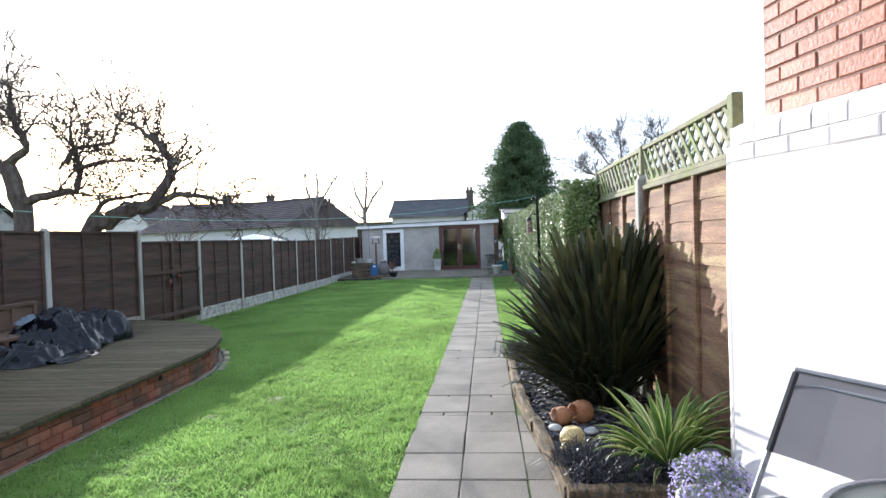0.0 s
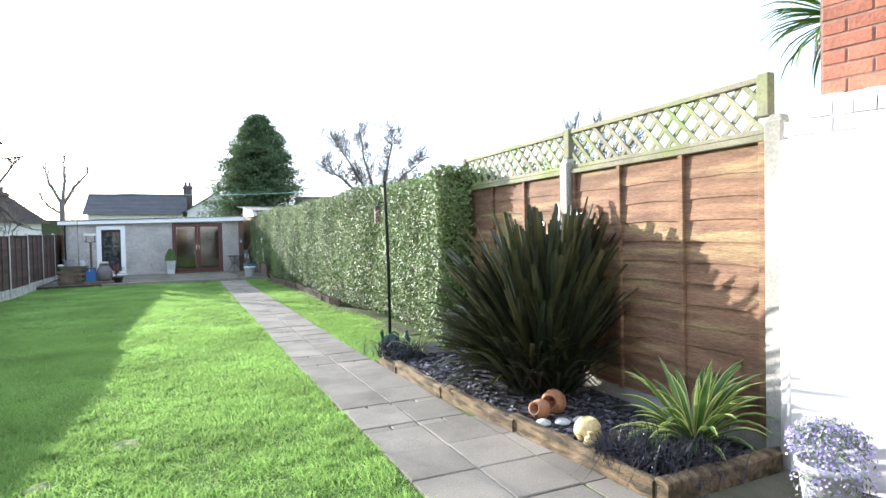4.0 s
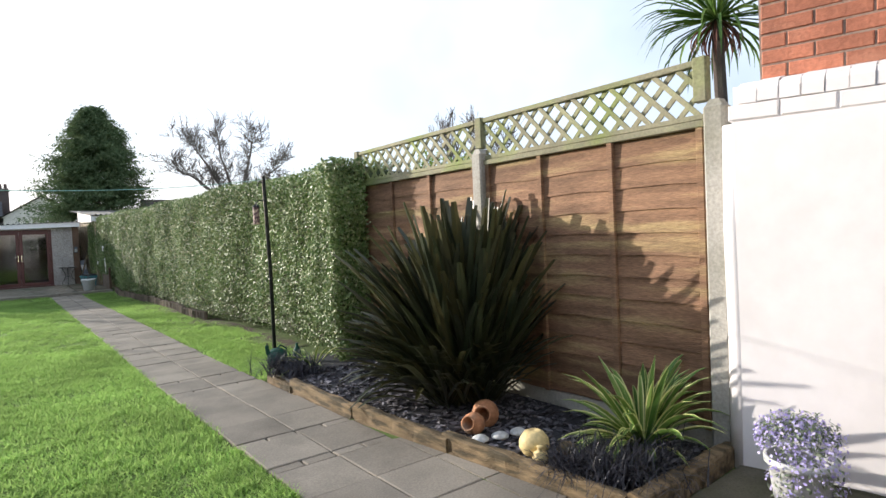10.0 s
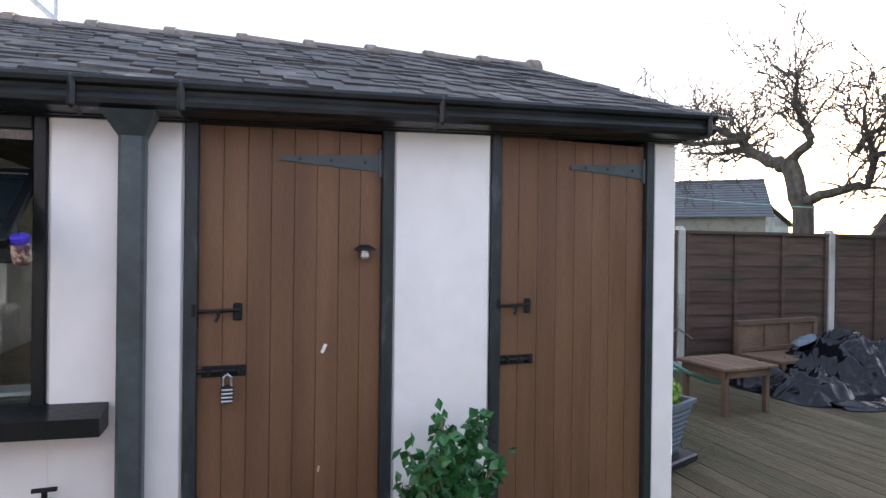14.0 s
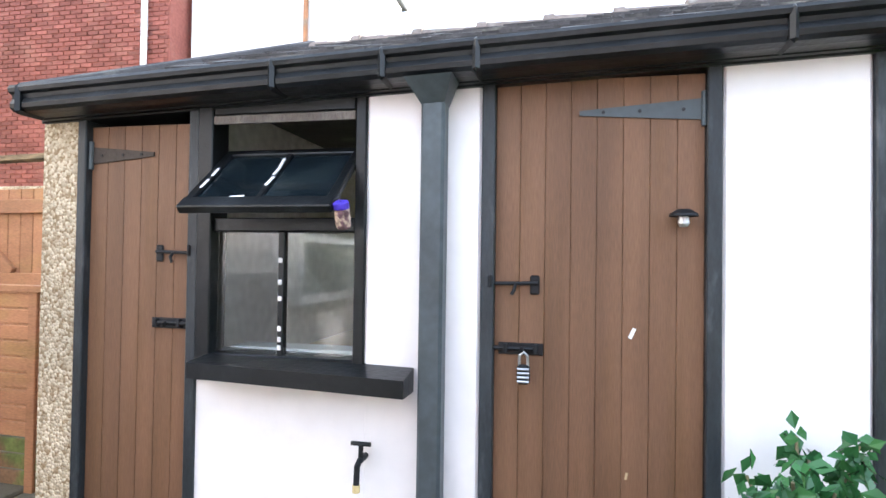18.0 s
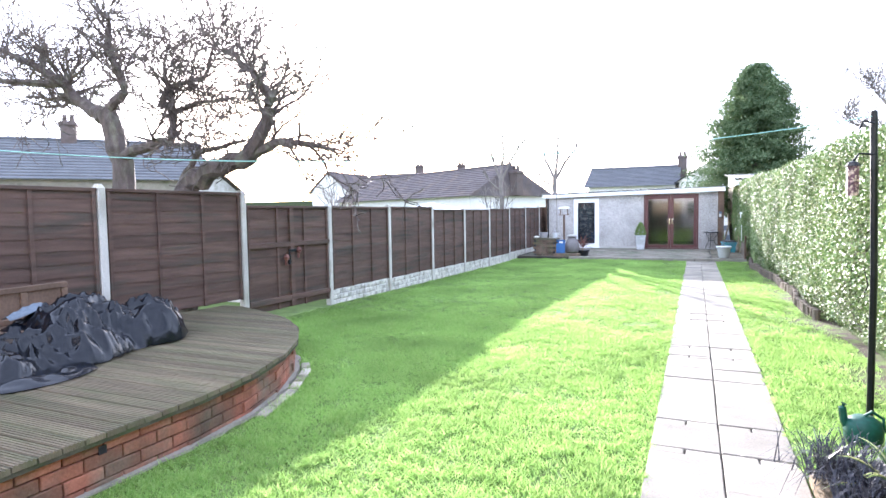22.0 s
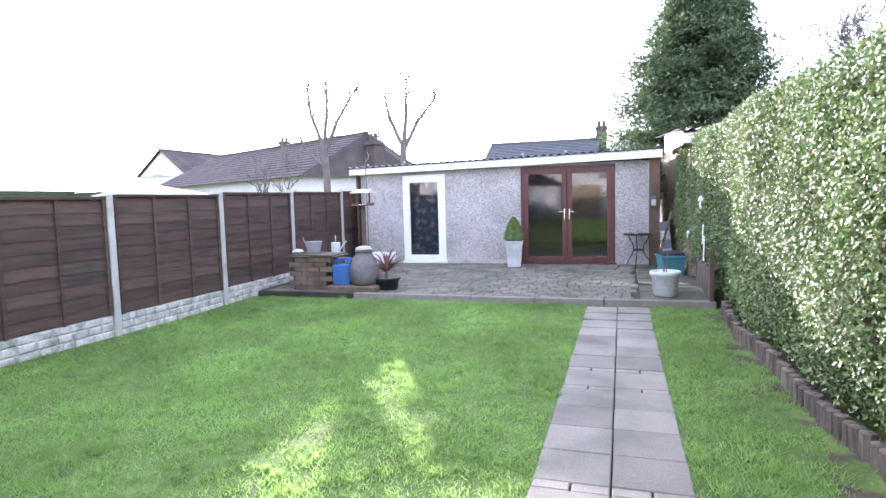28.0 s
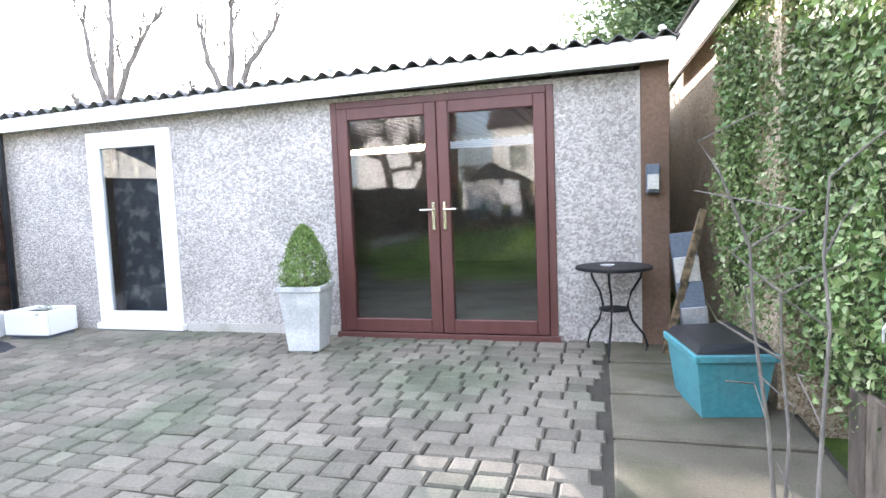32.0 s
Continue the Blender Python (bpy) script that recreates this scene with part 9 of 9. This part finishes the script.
# ---- trees ----
def tree_mesh(name, limbs, seed, depth, material, parent, twig=0.35, spread=38, curl=0.3, minr=0.004, up=0.25, kids=(3, 5), bushy=2):
    """Branches grown from given main limbs, each a list of points with a start radius."""
    r = random.Random(seed)
    V, F = [], []

    def put(pts, r0, r1, n):
        base = len(V)
        for k, p in enumerate(pts):
            d = (pts[min(k + 1, len(pts) - 1)] - pts[max(k - 1, 0)]).normalized()
            u = d.cross(Vector((0.3, 0.2, 0.93)))
            u = u.normalized() if u.length > 0.01 else Vector((1, 0, 0))
            w = u.cross(d)
            rad = r0 + (r1 - r0) * k / (len(pts) - 1)
            for i in range(n):
                a = 2 * math.pi * i / n
                V.append(tuple(p + (u * math.cos(a) + w * math.sin(a)) * rad))
        for k in range(len(pts) - 1):
            for i in range(n):
                i2 = (i + 1) % n
                F.append((base + k * n + i, base + k * n + i2, base + (k + 1) * n + i2, base + (k + 1) * n + i))

    def grow(p, d, length, rad, level):
        seg = 5
        pts = [p]
        for _ in range(seg):
            d = (d + Vector((r.gauss(0, curl), r.gauss(0, curl), r.gauss(0.04 + up * 0.2, curl * 0.8)))).normalized()
            pts.append(pts[-1] + d * (length / seg))
        put(pts, rad, max(minr, rad * 0.45), 5 if level > 1 else 3)
        if level > 0:
            for _ in range(r.randint(*kids)):
                q = r.randint(1, seg)
                axis = Vector((r.gauss(0, 1), r.gauss(0, 1), r.gauss(0, 1))).normalized()
                nd = (Matrix.Rotation(radians(r.uniform(0.5, 1.4) * spread), 3, axis) @ d + Vector((0, 0, up * 0.5))).normalized()
                grow(pts[q], nd, length * r.uniform(0.5, 0.8), max(minr, rad * (0.62 - 0.05 * q)), level - 1)

    for pts, r0, r1, lv, ln in limbs:
        pts = [Vector(p) for p in pts]
        fine = []
        for a, b in zip(pts, pts[1:]):
            for k in range(4):
                q = a.lerp(b, k / 4)
                fine.append(q + Vector((r.gauss(0, r0 * 0.12), r.gauss(0, r0 * 0.12), r.gauss(0, r0 * 0.12))))
        fine.append(pts[-1])
        put(fine, r0, r1, 8)
        if lv >= 0:
            m = len(fine)
            for k in range(m // 4, m):
                for _ in range(bushy if k < m - 1 else bushy + 2):
                    d = (fine[min(k + 1, m - 1)] - fine[k - 1]).normalized()
                    axis = Vector((r.gauss(0, 1), r.gauss(0, 1), r.gauss(0, 1))).normalized()
                    nd = (Matrix.Rotation(radians(r.uniform(20, 75)), 3, axis) @ d + Vector((0, 0, up))).normalized()
                    grow(fine[k], nd, ln * r.uniform(0.6, 1.1), max(minr, (r0 + (r1 - r0) * k / m) * 0.3), lv)
    me = mesh_from(name, V, F, material)
    ob = new(name, me)
    ob.parent = parent
    if depth:
        tagged(ob, "", "", "", "stuff")
    return ob


def build_trees():
    # gnarled apple over the fence
    ap = thing("apple_tree", -7.1, 9.0, 0, 0, "old bare apple tree with twisted dark branches", "tree")
    tree_mesh("trunk", [([(0.1, 0, -0.1), (0.0, 0, 1.2), (-0.06, 0.02, 2.2), (-0.28, 0, 2.92)], 0.17, 0.13, -1, 0)], 1, 0, M["bark"], ap)
    tree_mesh("trunk", [([(0.9, 0.1, -0.1), (1.0, 0, 1.4), (1.2, 0, 1.9), (1.65, 0, 2.07), (2.2, 0.05, 2.2)], 0.17, 0.11, -1, 0)], 2, 0, M["bark"], ap)
    limbs = [([(-0.28, 0, 2.86), (-0.7, 0.1, 3.0), (-1.14, 0.1, 3.24), (-1.2, 0, 3.46), (-1.8, -0.1, 3.75), (-2.4, -0.2, 4.05)], 0.11, 0.03, 2, 0.85),
             ([(-1.1, 0.1, 3.2), (-1.5, 0.3, 3.32), (-2.1, 0.5, 3.36), (-3.0, 0.6, 3.5)], 0.07, 0.02, 2, 1.05),
             ([(-1.2, 0, 3.4), (-1.7, -0.5, 3.4), (-2.4, -1.0, 3.8)], 0.06, 0.02, 2, 1.05),
             ([(-0.28, 0, 2.9), (0.08, 0, 3.17), (0.0, 0, 3.45), (-0.2, 0, 3.77), (-0.15, 0, 4.17), (-0.6, 0.1, 4.45)], 0.075, 0.02, 2, 0.9),
             ([(-0.02, 0, 2.3), (0.5, 0, 2.42), (0.93, 0, 2.44), (1.0, 0, 2.84), (0.86, 0, 3.2), (0.86, 0, 3.53)], 0.08, 0.02, 2, 0.75),
             ([(0.95, 0, 2.79), (1.3, 0.1, 2.93), (1.95, 0.2, 2.94)], 0.045, 0.012, 2, 0.7),
             ([(0.75, 0, 2.9), (0.9, 0, 3.14), (1.57, 0, 3.21), (1.72, 0, 3.62)], 0.05, 0.014, 2, 0.75),
             ([(2.15, 0.05, 2.18), (2.5, 0, 2.6), (2.57, 0, 2.84), (2.3, 0, 3.18), (1.95, 0, 3.45)], 0.10, 0.025, 2, 0.75),
             ([(2.2, 0.05, 2.2), (2.6, 0.1, 2.34), (3.05, 0.2, 2.27), (3.4, 0.2, 2.2)], 0.07, 0.015, 2, 0.7),
             ([(1.1, 0, 1.95), (1.4, 0, 2.27), (2.15, 0, 2.37)], 0.05, 0.02, 2, 0.7)]
    tree_mesh("crown", limbs, 5, 2, M["bark"], ap, curl=0.33, spread=56, up=0.0, minr=0.007, kids=(2, 4), bushy=2)
    # two pollarded saplings behind the roofs
    for x, y, s, top in ((-8.45, 30.0, 5, 5.15), (-5.85, 30.0, 9, 4.7)):
        t = thing("bare_sapling", x, y, 0, 0, "bare pollarded tree with upright shoots behind the fence", "tree", "bare saplings")
        k = top - 3.1
        tree_mesh("trunk", [([(0.1, 0, 0), (0.05, 0, 1.6), (0.0, 0, 3.1)], 0.12, 0.10, -1, 0), ([(0.0, 0, 3.0), (-0.45, 0.1, 3.1 + 0.45 * k), (-0.55, 0.1, 3.1 + 0.8 * k)], 0.07, 0.03, 1, 0.55), ([(0.0, 0, 3.0), (0.12, 0, 3.1 + 0.5 * k), (0.1, 0.1, top)], 0.075, 0.03, 1, 0.6), ([(0.0, 0, 2.9), (0.5, 0, 3.1 + 0.4 * k), (0.95, 0.1, 3.1 + 0.75 * k)], 0.07, 0.03, 1, 0.55), ([(0.05, 0, 2.5), (-0.5, 0, 2.9), (-0.75, 0, 3.3)], 0.05, 0.02, 1, 0.4)],
                  s, 1, M["greybark"], t, curl=0.16, spread=24, up=0.5, minr=0.016, kids=(1, 2), bushy=1)
    # bare tree beyond the hedge
    t = thing("bare_tree", 7.9, 30.0, 0, 0, "bare spreading tree with fine twigs beyond the hedge", "tree")
    tree_mesh("trunk", [([(0, 0, 0), (0.1, 0, 1.8), (0.0, 0, 2.6)], 0.22, 0.16, -1, 0)], 3, 0, M["greybark"], t)
    tree_mesh("crown", [([(0, 0, 2.5), (-0.7, 0, 3.5), (-1.7, 0.2, 4.4), (-2.4, 0.2, 4.7)], 0.11, 0.03, 2, 0.9), ([(0, 0, 2.5), (0.1, 0.2, 3.8), (-0.4, 0.2, 5.4), (-0.5, 0.2, 6.4)], 0.11, 0.02, 2, 0.85),
                           ([(0, 0, 2.5), (0.8, 0, 3.6), (1.8, 0, 4.6), (2.5, 0, 5.1)], 0.11, 0.03, 2, 0.9), ([(0, 0, 2.4), (1.1, 0.3, 3.0), (2.6, 0.3, 3.6)], 0.08, 0.02, 2, 0.8), ([(0, 0, 2.5), (0.5, -0.2, 4.2), (0.9, -0.2, 5.6), (1.0, -0.3, 6.3)], 0.09, 0.02, 2, 0.85),
                           ([(0, 0, 2.5), (-0.6, -0.2, 4.0), (-1.4, -0.2, 5.3), (-1.8, -0.3, 5.8)], 0.09, 0.02, 2, 0.85)],
              8, 2, M["greybark"], t, curl=0.26, spread=44, up=0.16, minr=0.009, kids=(4, 6))
    t = thing("bare_tree", 9.2, 13.5, 0, 0, "fine-twigged bare tree behind the trellis", "tree")
    tree_mesh("trunk", [([(0, 0, 0), (0.0, 0, 1.9)], 0.12, 0.09, -1, 0)], 3, 0, M["greybark"], t)
    tree_mesh("crown", [([(0, 0, 1.8), (-0.4, 0.3, 2.8), (-0.8, 0.3, 3.6)], 0.05, 0.015, 2, 0.6), ([(0, 0, 1.8), (0.1, 0.2, 3.0), (0.2, 0.2, 3.9)], 0.05, 0.015, 2, 0.6), ([(0, 0, 1.8), (0.5, 0, 2.8), (0.9, 0, 3.5)], 0.05, 0.015, 2, 0.6)],
              18, 2, M["greybark"], t, curl=0.2, spread=36, up=0.4, minr=0.006, kids=(4, 6))
    # conifer beyond the garages
    cf = thing("conifer", 2.45, 32.0, 0, 0, "tall broad dark green cypress behind the garages", "tree")
    part("trunk", tube([(0, 0, 0), (0, 0, 3.5), (0.1, 0, 7.2)], 0.2, 8, 0.02), M["bark"], cf)
    r = random.Random(44)
    P, N = [], []
    for k in range(720):
        h = r.random() ** 0.85
        z = 1.0 + 6.5 * h
        a = r.uniform(0, 6.283)
        reach = (3.6 * (1 - h) ** 0.64 + 0.10) * r.uniform(0.66, 1.04) * (0.90 + 0.10 * math.sin(3 * a + 9 * h))
        if r.random() < 0.14:
            reach *= 1.17
        # each spray rises outward, then breaks into flat drooping fans
        for j in range(26):
            u = 0.3 + 0.7 * (j / 25)
            q = Vector((math.cos(a) * reach * u, math.sin(a) * reach * u, z + 0.16 * u * reach * (1 - 0.5 * u)))
            w = 0.05 + 0.14 * (1 - abs(u - 0.75))
            for _ in range(6):
                P.append((q.x + r.gauss(0, w), q.y + r.gauss(0, w), q.z + r.gauss(0, w * 0.45)))
                N.append((math.cos(a) * 0.3, math.sin(a) * 0.3, 0.9))
    ob = leaf_cloud("crown", P, N, 0.15, M["conifer"], cf, 0.6, 0.34, 5, 0.3)
    tagged(ob, "", "", "", "stuff")
    # cabbage palm behind the painted wall
    cp = thing("cabbage_palm", 5.05, 4.72, 0, 0, "cabbage palm with a spiky green head", "tree")
    part("trunk", tube([(0, 0, 0), (0.05, 0, 1.9), (-0.05, 0, 3.5)], 0.09, 8, 0.06), M["bark"], cp)
    lf = blade_mesh("leaf", 1.0, 0.04, 0.7, M["yucca"], 0.25)
    dead = blade_mesh("leaf", 0.55, 0.03, 0.9, M["redleaf"], 0.25)
    for k in range(170):
        tl = r.uniform(8, 150)
        sc = r.uniform(0.75, 1.05)
        piece("leaf", lf if tl < 120 else dead, cp, pose(-0.05, 0, 3.5, 0, 0, r.uniform(0, 360)) @ pose(0.03, 0, 0, 0, tl, 0) @ Matrix.Diagonal((sc, sc, sc, 1)))
    # low leafless shrubs seen over the fence
    for x, y, s in ((-8.6, 16.5, 31), (-6.9, 24.8, 37)):
        t = thing("bare_shrub", x, y, 0, 0, "pale leafless shrub behind the fence", "shrub", "bare shrubs")
        tree_mesh("crown", [([(0, 0, 0), (-0.3, 0.2, 1.2), (-0.6, 0.3, 1.9)], 0.04, 0.012, 1, 0.5), ([(0, 0, 0), (0.2, 0, 1.3), (0.4, 0.1, 2.1)], 0.04, 0.012, 1, 0.5), ([(0, 0, 0), (0.0, -0.3, 1.2), (0.1, -0.5, 1.9)], 0.04, 0.012, 1, 0.5)], s, 1, M["greybark"], t, curl=0.2, spread=32, up=0.3, minr=0.008, kids=(2, 3))


# ---- neighbouring houses ----
def roofed_house(name, x0, x1, y0, y1, eaves, ridge, wall, roof, label, along="x", chimneys=(), windows=(), hip=0.0, courses=14):
    """A house block with a pitched roof of lapped courses; the roof's ridge runs along x or y."""
    h = thing(name, (x0 + x1) / 2, (y0 + y1) / 2, 0, 0, label, "house", "neighbouring houses")
    cx, cy = (x0 + x1) / 2, (y0 + y1) / 2
    a, b = (x1 - x0) / 2, (y1 - y0) / 2
    part("wall", box(-a, a, -b, b, -0.3, eaves), wall, h)
    o = 0.3
    if along == "x":
        e = [(-a - o, -b - o), (a + o, -b - o), (a + o, b + o), (-a - o, b + o)]
        rd = [(-a - o + hip, 0), (a + o - hip, 0)]
    else:
        e = [(-a - o, b + o), (-a - o, -b - o), (a + o, -b - o), (a + o, b + o)]
        rd = [(0, b + o - hip), (0, -b - o + hip)]
    V, F = [], []
    for (p, q, rp, rq) in ((e[0], e[1], rd[0], rd[1]), (e[2], e[3], rd[1], rd[0])):
        for k in range(courses):
            f0, f1 = k / courses, (k + 1) / courses
            z0, z1 = eaves - 0.05 + (ridge - eaves) * f0, eaves - 0.05 + (ridge - eaves) * f1
            pts = [(p[0] + (rp[0] - p[0]) * f0, p[1] + (rp[1] - p[1]) * f0, z0 + 0.05), (q[0] + (rq[0] - q[0]) * f0, q[1] + (rq[1] - q[1]) * f0, z0 + 0.05),
                   (q[0] + (rq[0] - q[0]) * f1, q[1] + (rq[1] - q[1]) * f1, z1), (p[0] + (rp[0] - p[0]) * f1, p[1] + (rp[1] - p[1]) * f1, z1),
                   (p[0] + (rp[0] - p[0]) * f0, p[1] + (rp[1] - p[1]) * f0, z0), (q[0] + (rq[0] - q[0]) * f0, q[1] + (rq[1] - q[1]) * f0, z0)]
            n = len(V)
            V += pts
            F += [(n, n + 1, n + 2, n + 3), (n + 4, n + 5, n + 1, n)]
    rbm = raw(V, F)
    bmesh.ops.remove_doubles(rbm, verts=rbm.verts, dist=1e-4)
    part("roof", rbm, roof, h)
    if hip:
        n = [(*e[1], eaves - 0.04), (*e[2], eaves - 0.04), (*rd[1], ridge - 0.04), (*e[3], eaves - 0.04), (*e[0], eaves - 0.04), (*rd[0], ridge - 0.04)]
        part("hip", raw(n[:3], [(0, 1, 2)]), roof, h)
        part("hip", raw(n[3:], [(0, 1, 2)]), roof, h)
    else:
        s = [(e[1], e[2], rd[1]), (e[3], e[0], rd[0])]
        for p, q, t in s:
            k = 0.93
            part("gable", raw([(p[0] * k, p[1] * k, eaves), (q[0] * k, q[1] * k, eaves), (t[0] * k, t[1] * k, ridge - 0.12)], [(0, 1, 2)]), wall, h)
    part("ridge", tube([(*rd[0], ridge - 0.03), (*rd[1], ridge - 0.03)], 0.09, 8), roof, h)
    for px, py, ph in chimneys:
        ch = part("chimney", join(box(px - cx - 0.3, px - cx + 0.3, py - cy - 0.25, py - cy + 0.25, eaves, ph, 0.02), box(px - cx - 0.36, px - cx + 0.36, py - cy - 0.31, py - cy + 0.31, ph - 0.2, ph - 0.08, 0.02)), M["chimneybrick"], h)
        for d in (-0.14, 0.14):
            part("chimney_pot", lathe([(0.10, ph), (0.085, ph + 0.28), (0.10, ph + 0.30)], 10, px - cx + d, py - cy), M["chimneybrick"], ch)
    for wx, wy, wz, ww, wh, wr in windows:
        sash_window(h, wx - cx, wy - cy, wz, ww, wh, wr)
    return h


def build_neighbours():
    bg = roofed_house("bungalow", -24.0, -9.0, 36.6, 43.1, 2.45, 4.3, M["render"], M["rooftile"], "low bungalow with a broad dark tiled roof", "x", ((-8.6, 39.85, 3.9),), (), 0.3)
    bg.matrix_basis = pose(-16.5, 39.85, 0, 0, 0, -27.7)
    roofed_house("house", -7.0, -1.2, 46, 52, 3.2, 4.7, M["render"], M["blueslate"], "house with blue-grey slate roof and white gable", "x", ((-0.8, 49, 5.4),), ((-4.5, 45.97, 1.2, 1.4, 1.2, 0),))
    roofed_house("house", -0.9, 3.0, 45, 52, 3.3, 4.7, M["render"], M["blueslate"], "white rendered house end behind the garages", "y")
    roofed_house("house", 6.5, 14, 40, 46, 2.6, 4.2, M["render"], M["rooftile"], "low house with dark tiled roof beyond the hedge", "x")
    th = roofed_house("terrace_house", -35.4, -19.4, 15.4, 21.4, 3.1, 5.0, M["kerb"], M["blueslate"], "long grey terrace with slate roof and chimneys", "x", ((-31.0, 18.4, 5.8), (-24.5, 18.4, 5.8)), ((-29.0, 15.37, 1.2, 1.5, 1.2, 0), (-23.0, 15.37, 1.2, 1.5, 1.2, 0)))
    th.matrix_basis = pose(-27.4, 18.4, 0, 0, 0, 49)
    roofed_house("house", -38, -28.5, 27, 34, 3.2, 5.5, M["concrete"], M["rooftile"], "grey rendered house with plain tiled roof", "x", ((-33.5, 30.5, 6.2),), ((-30.0, 26.97, 1.5, 1.4, 1.2, 0),))
    roofed_house("house", -31.0, -27.4, 45.8, 52, 3.45, 5.25, M["render"], M["rooftile"], "white gabled house between the chimneys", "y", (), ((-29.6, 45.77, 3.6, 0.5, 0.7, 0),))
    roofed_house("house", -27.3, -17, 47.6, 52.6, 3.1, 5.1, M["render"], M["rooftile"], "far rendered house between the chimneys", "x", ((-22.5, 50.1, 5.8), (-18.5, 50.1, 5.7)))
    roofed_house("house", -31, -21, -4, 4, 3.0, 5.4, M["render"], M["blueslate"], "slate-roofed house beyond the side fence", "y", ((-26, 2.5, 6.3),), ((-20.97, 0.5, 1.2, 1.5, 1.2, -90),))
    # white pavilion top
    pv = thing("gazebo", -9.4, 24.0, 0, 0, "white canvas gazebo top showing over the fence", "gazebo")
    part("canopy", raw([(-1.0, -1.0, 1.62), (1.0, -1.0, 1.62), (1.0, 1.0, 1.62), (-1.0, 1.0, 1.62), (0, 0, 1.90)], [(0, 1, 4), (1, 2, 4), (2, 3, 4), (3, 0, 4), (3, 2, 1, 0)]), M["canvas"], pv)
    for x in (-0.92, 0.92):
        for y in (-0.92, 0.92):
            part("pole", tube([(x, y, 0), (x, y, 1.62)], 0.02, 6), M["steel"], pv)
    lean = thing("lean_to", -7.8, 13.4, 0, 0, "low white-roofed lean-to beyond the fence", "shed")
    part("wall", box(-1.5, 1.0, -2.4, 2.6, -0.2, 1.45), M["render"], lean)
    part("roof", box(-1.6, 1.1, -2.5, 2.7, 1.45, 1.56, 0.01), M["canvas"], lean, "white sheet roof")
    # tall brick house with a white window, and a white-walled one
    nb = thing("brick_house", -11.0, -7.3, 0, 0, "tall red brick house with white sash window", "house", "neighbouring houses")
    V, F = [], []
    rng = random.Random(77)
    part("wall", box(-2.0, 1.99, -2.4, 2.4, -0.2, 7.2), M["brickwall"], nb, "red brick wall")
    z, row = 1.9, 0
    while z < 7.1:
        y = -2.38 - (0.11 if row % 2 else 0)
        while y < 2.36:
            y0, y1 = max(y, -2.38), min(y + 0.212, 2.38)
            if y1 - y0 > 0.04 and not (-1.96 < (y0 + y1) / 2 < -1.06 and 4.0 < z < 5.85):
                d = 2.0 + rng.uniform(0.004, 0.010)
                n = len(V)
                V += [(1.98, y0, z), (1.98, y1, z), (1.98, y1, z + 0.063), (1.98, y0, z + 0.063), (d, y0 + 0.003, z + 0.003), (d, y1 - 0.003, z + 0.003), (d, y1 - 0.003, z + 0.06), (d, y0 + 0.003, z + 0.06)]
                F += [(n + 4, n + 5, n + 6, n + 7), (n, n + 1, n + 5, n + 4), (n + 1, n + 2, n + 6, n + 5), (n + 2, n + 3, n + 7, n + 6), (n + 3, n, n + 4, n + 7)]
            y += 0.224
        z += 0.075
        row += 1
    bo = new("bricks", mesh_from("bricks", V, F, M["brickwall"]))
    bo.parent = nb
    tagged(bo, "", "", "", "stuff")
    sash_window(nb, 2.03, -1.50, 4.16, 0.70, 1.62, 90)
    part("downpipe", tube([(2.08, 2.0, 0), (2.08, 2.0, 7.2)], 0.05, 8), M["upvc"], nb, "white downpipe")
    part("roof", raw([(-2.3, -2.7, 7.2), (2.3, -2.7, 7.2), (2.3, 2.7, 7.2), (-2.3, 2.7, 7.2), (0, -2.7, 9.0), (0, 2.7, 9.0)], [(1, 2, 5, 4), (3, 0, 4, 5), (0, 1, 4), (2, 3, 5), (3, 2, 1, 0)]), M["blueslate"], nb)
    wh = thing("white_house", -11.4, -3.6, 0, 0, "white rendered house wall beyond the outbuilding", "house", "neighbouring houses")
    part("wall", box(-2.0, 2.0, -1.2, 1.2, -0.2, 7.0), M["white"], wh, "white rendered wall")
    part("pipe", tube([(2.05, 0.85, 0), (2.05, 0.85, 7.0)], 0.04, 8), M["terracotta"], wh)
    part("roof", box(-2.2, 2.2, -1.3, 1.3, 7.0, 7.2, 0.02), M["blueslate"], wh)
    sc = thing("roof_pole", -8.2, -0.9, 0, 0, "metal pole and bracket standing over the outbuilding's roof", "pole")
    part("pole", tube([(-0.1, -1.2, 5.2), (0.0, 0.1, 4.0), (0.05, 0.8, 3.4)], 0.035, 8), M["steel"], sc)
    part("upright", tube([(0, 0.1, -0.2), (0, 0.1, 4.35)], 0.03, 8), M["steel"], sc)
    roofed_house("house", -24, -15.5, -3.5, 3.5, 2.6, 4.1, M["concrete"], M["blueslate"], "grey house with chimney behind the outbuilding", "y", ((-18.5, 0.6, 5.1),))
    # garden fences that close the neighbouring plots
    bf = thing("fence", 9.5, 12, 0, 0, "plain timber fence of the neighbouring garden", "fence")
    for k in range(14):
        part("panel", box(-0.02, 0.02, -10 + 1.9 * k, -8.15 + 1.9 * k, -0.1, 1.6, 0.005), M["larch"], bf)
    hb = solo("backdrop", join(box(-120, 120, 90, 91, -1, 4.2), box(-91, -90, -90, 91, -1, 4.5), box(90, 91, -90, 91, -1, 4.5), box(-120, 120, -91, -90, -1, 5)), M["hedgecore"], "dark distant line of trees and roofs", "backdrop", "structure")


build_hedge()
build_bed()
build_bistro()
build_deck_things()
build_patio_things()
build_house()
build_trees()
build_neighbours()
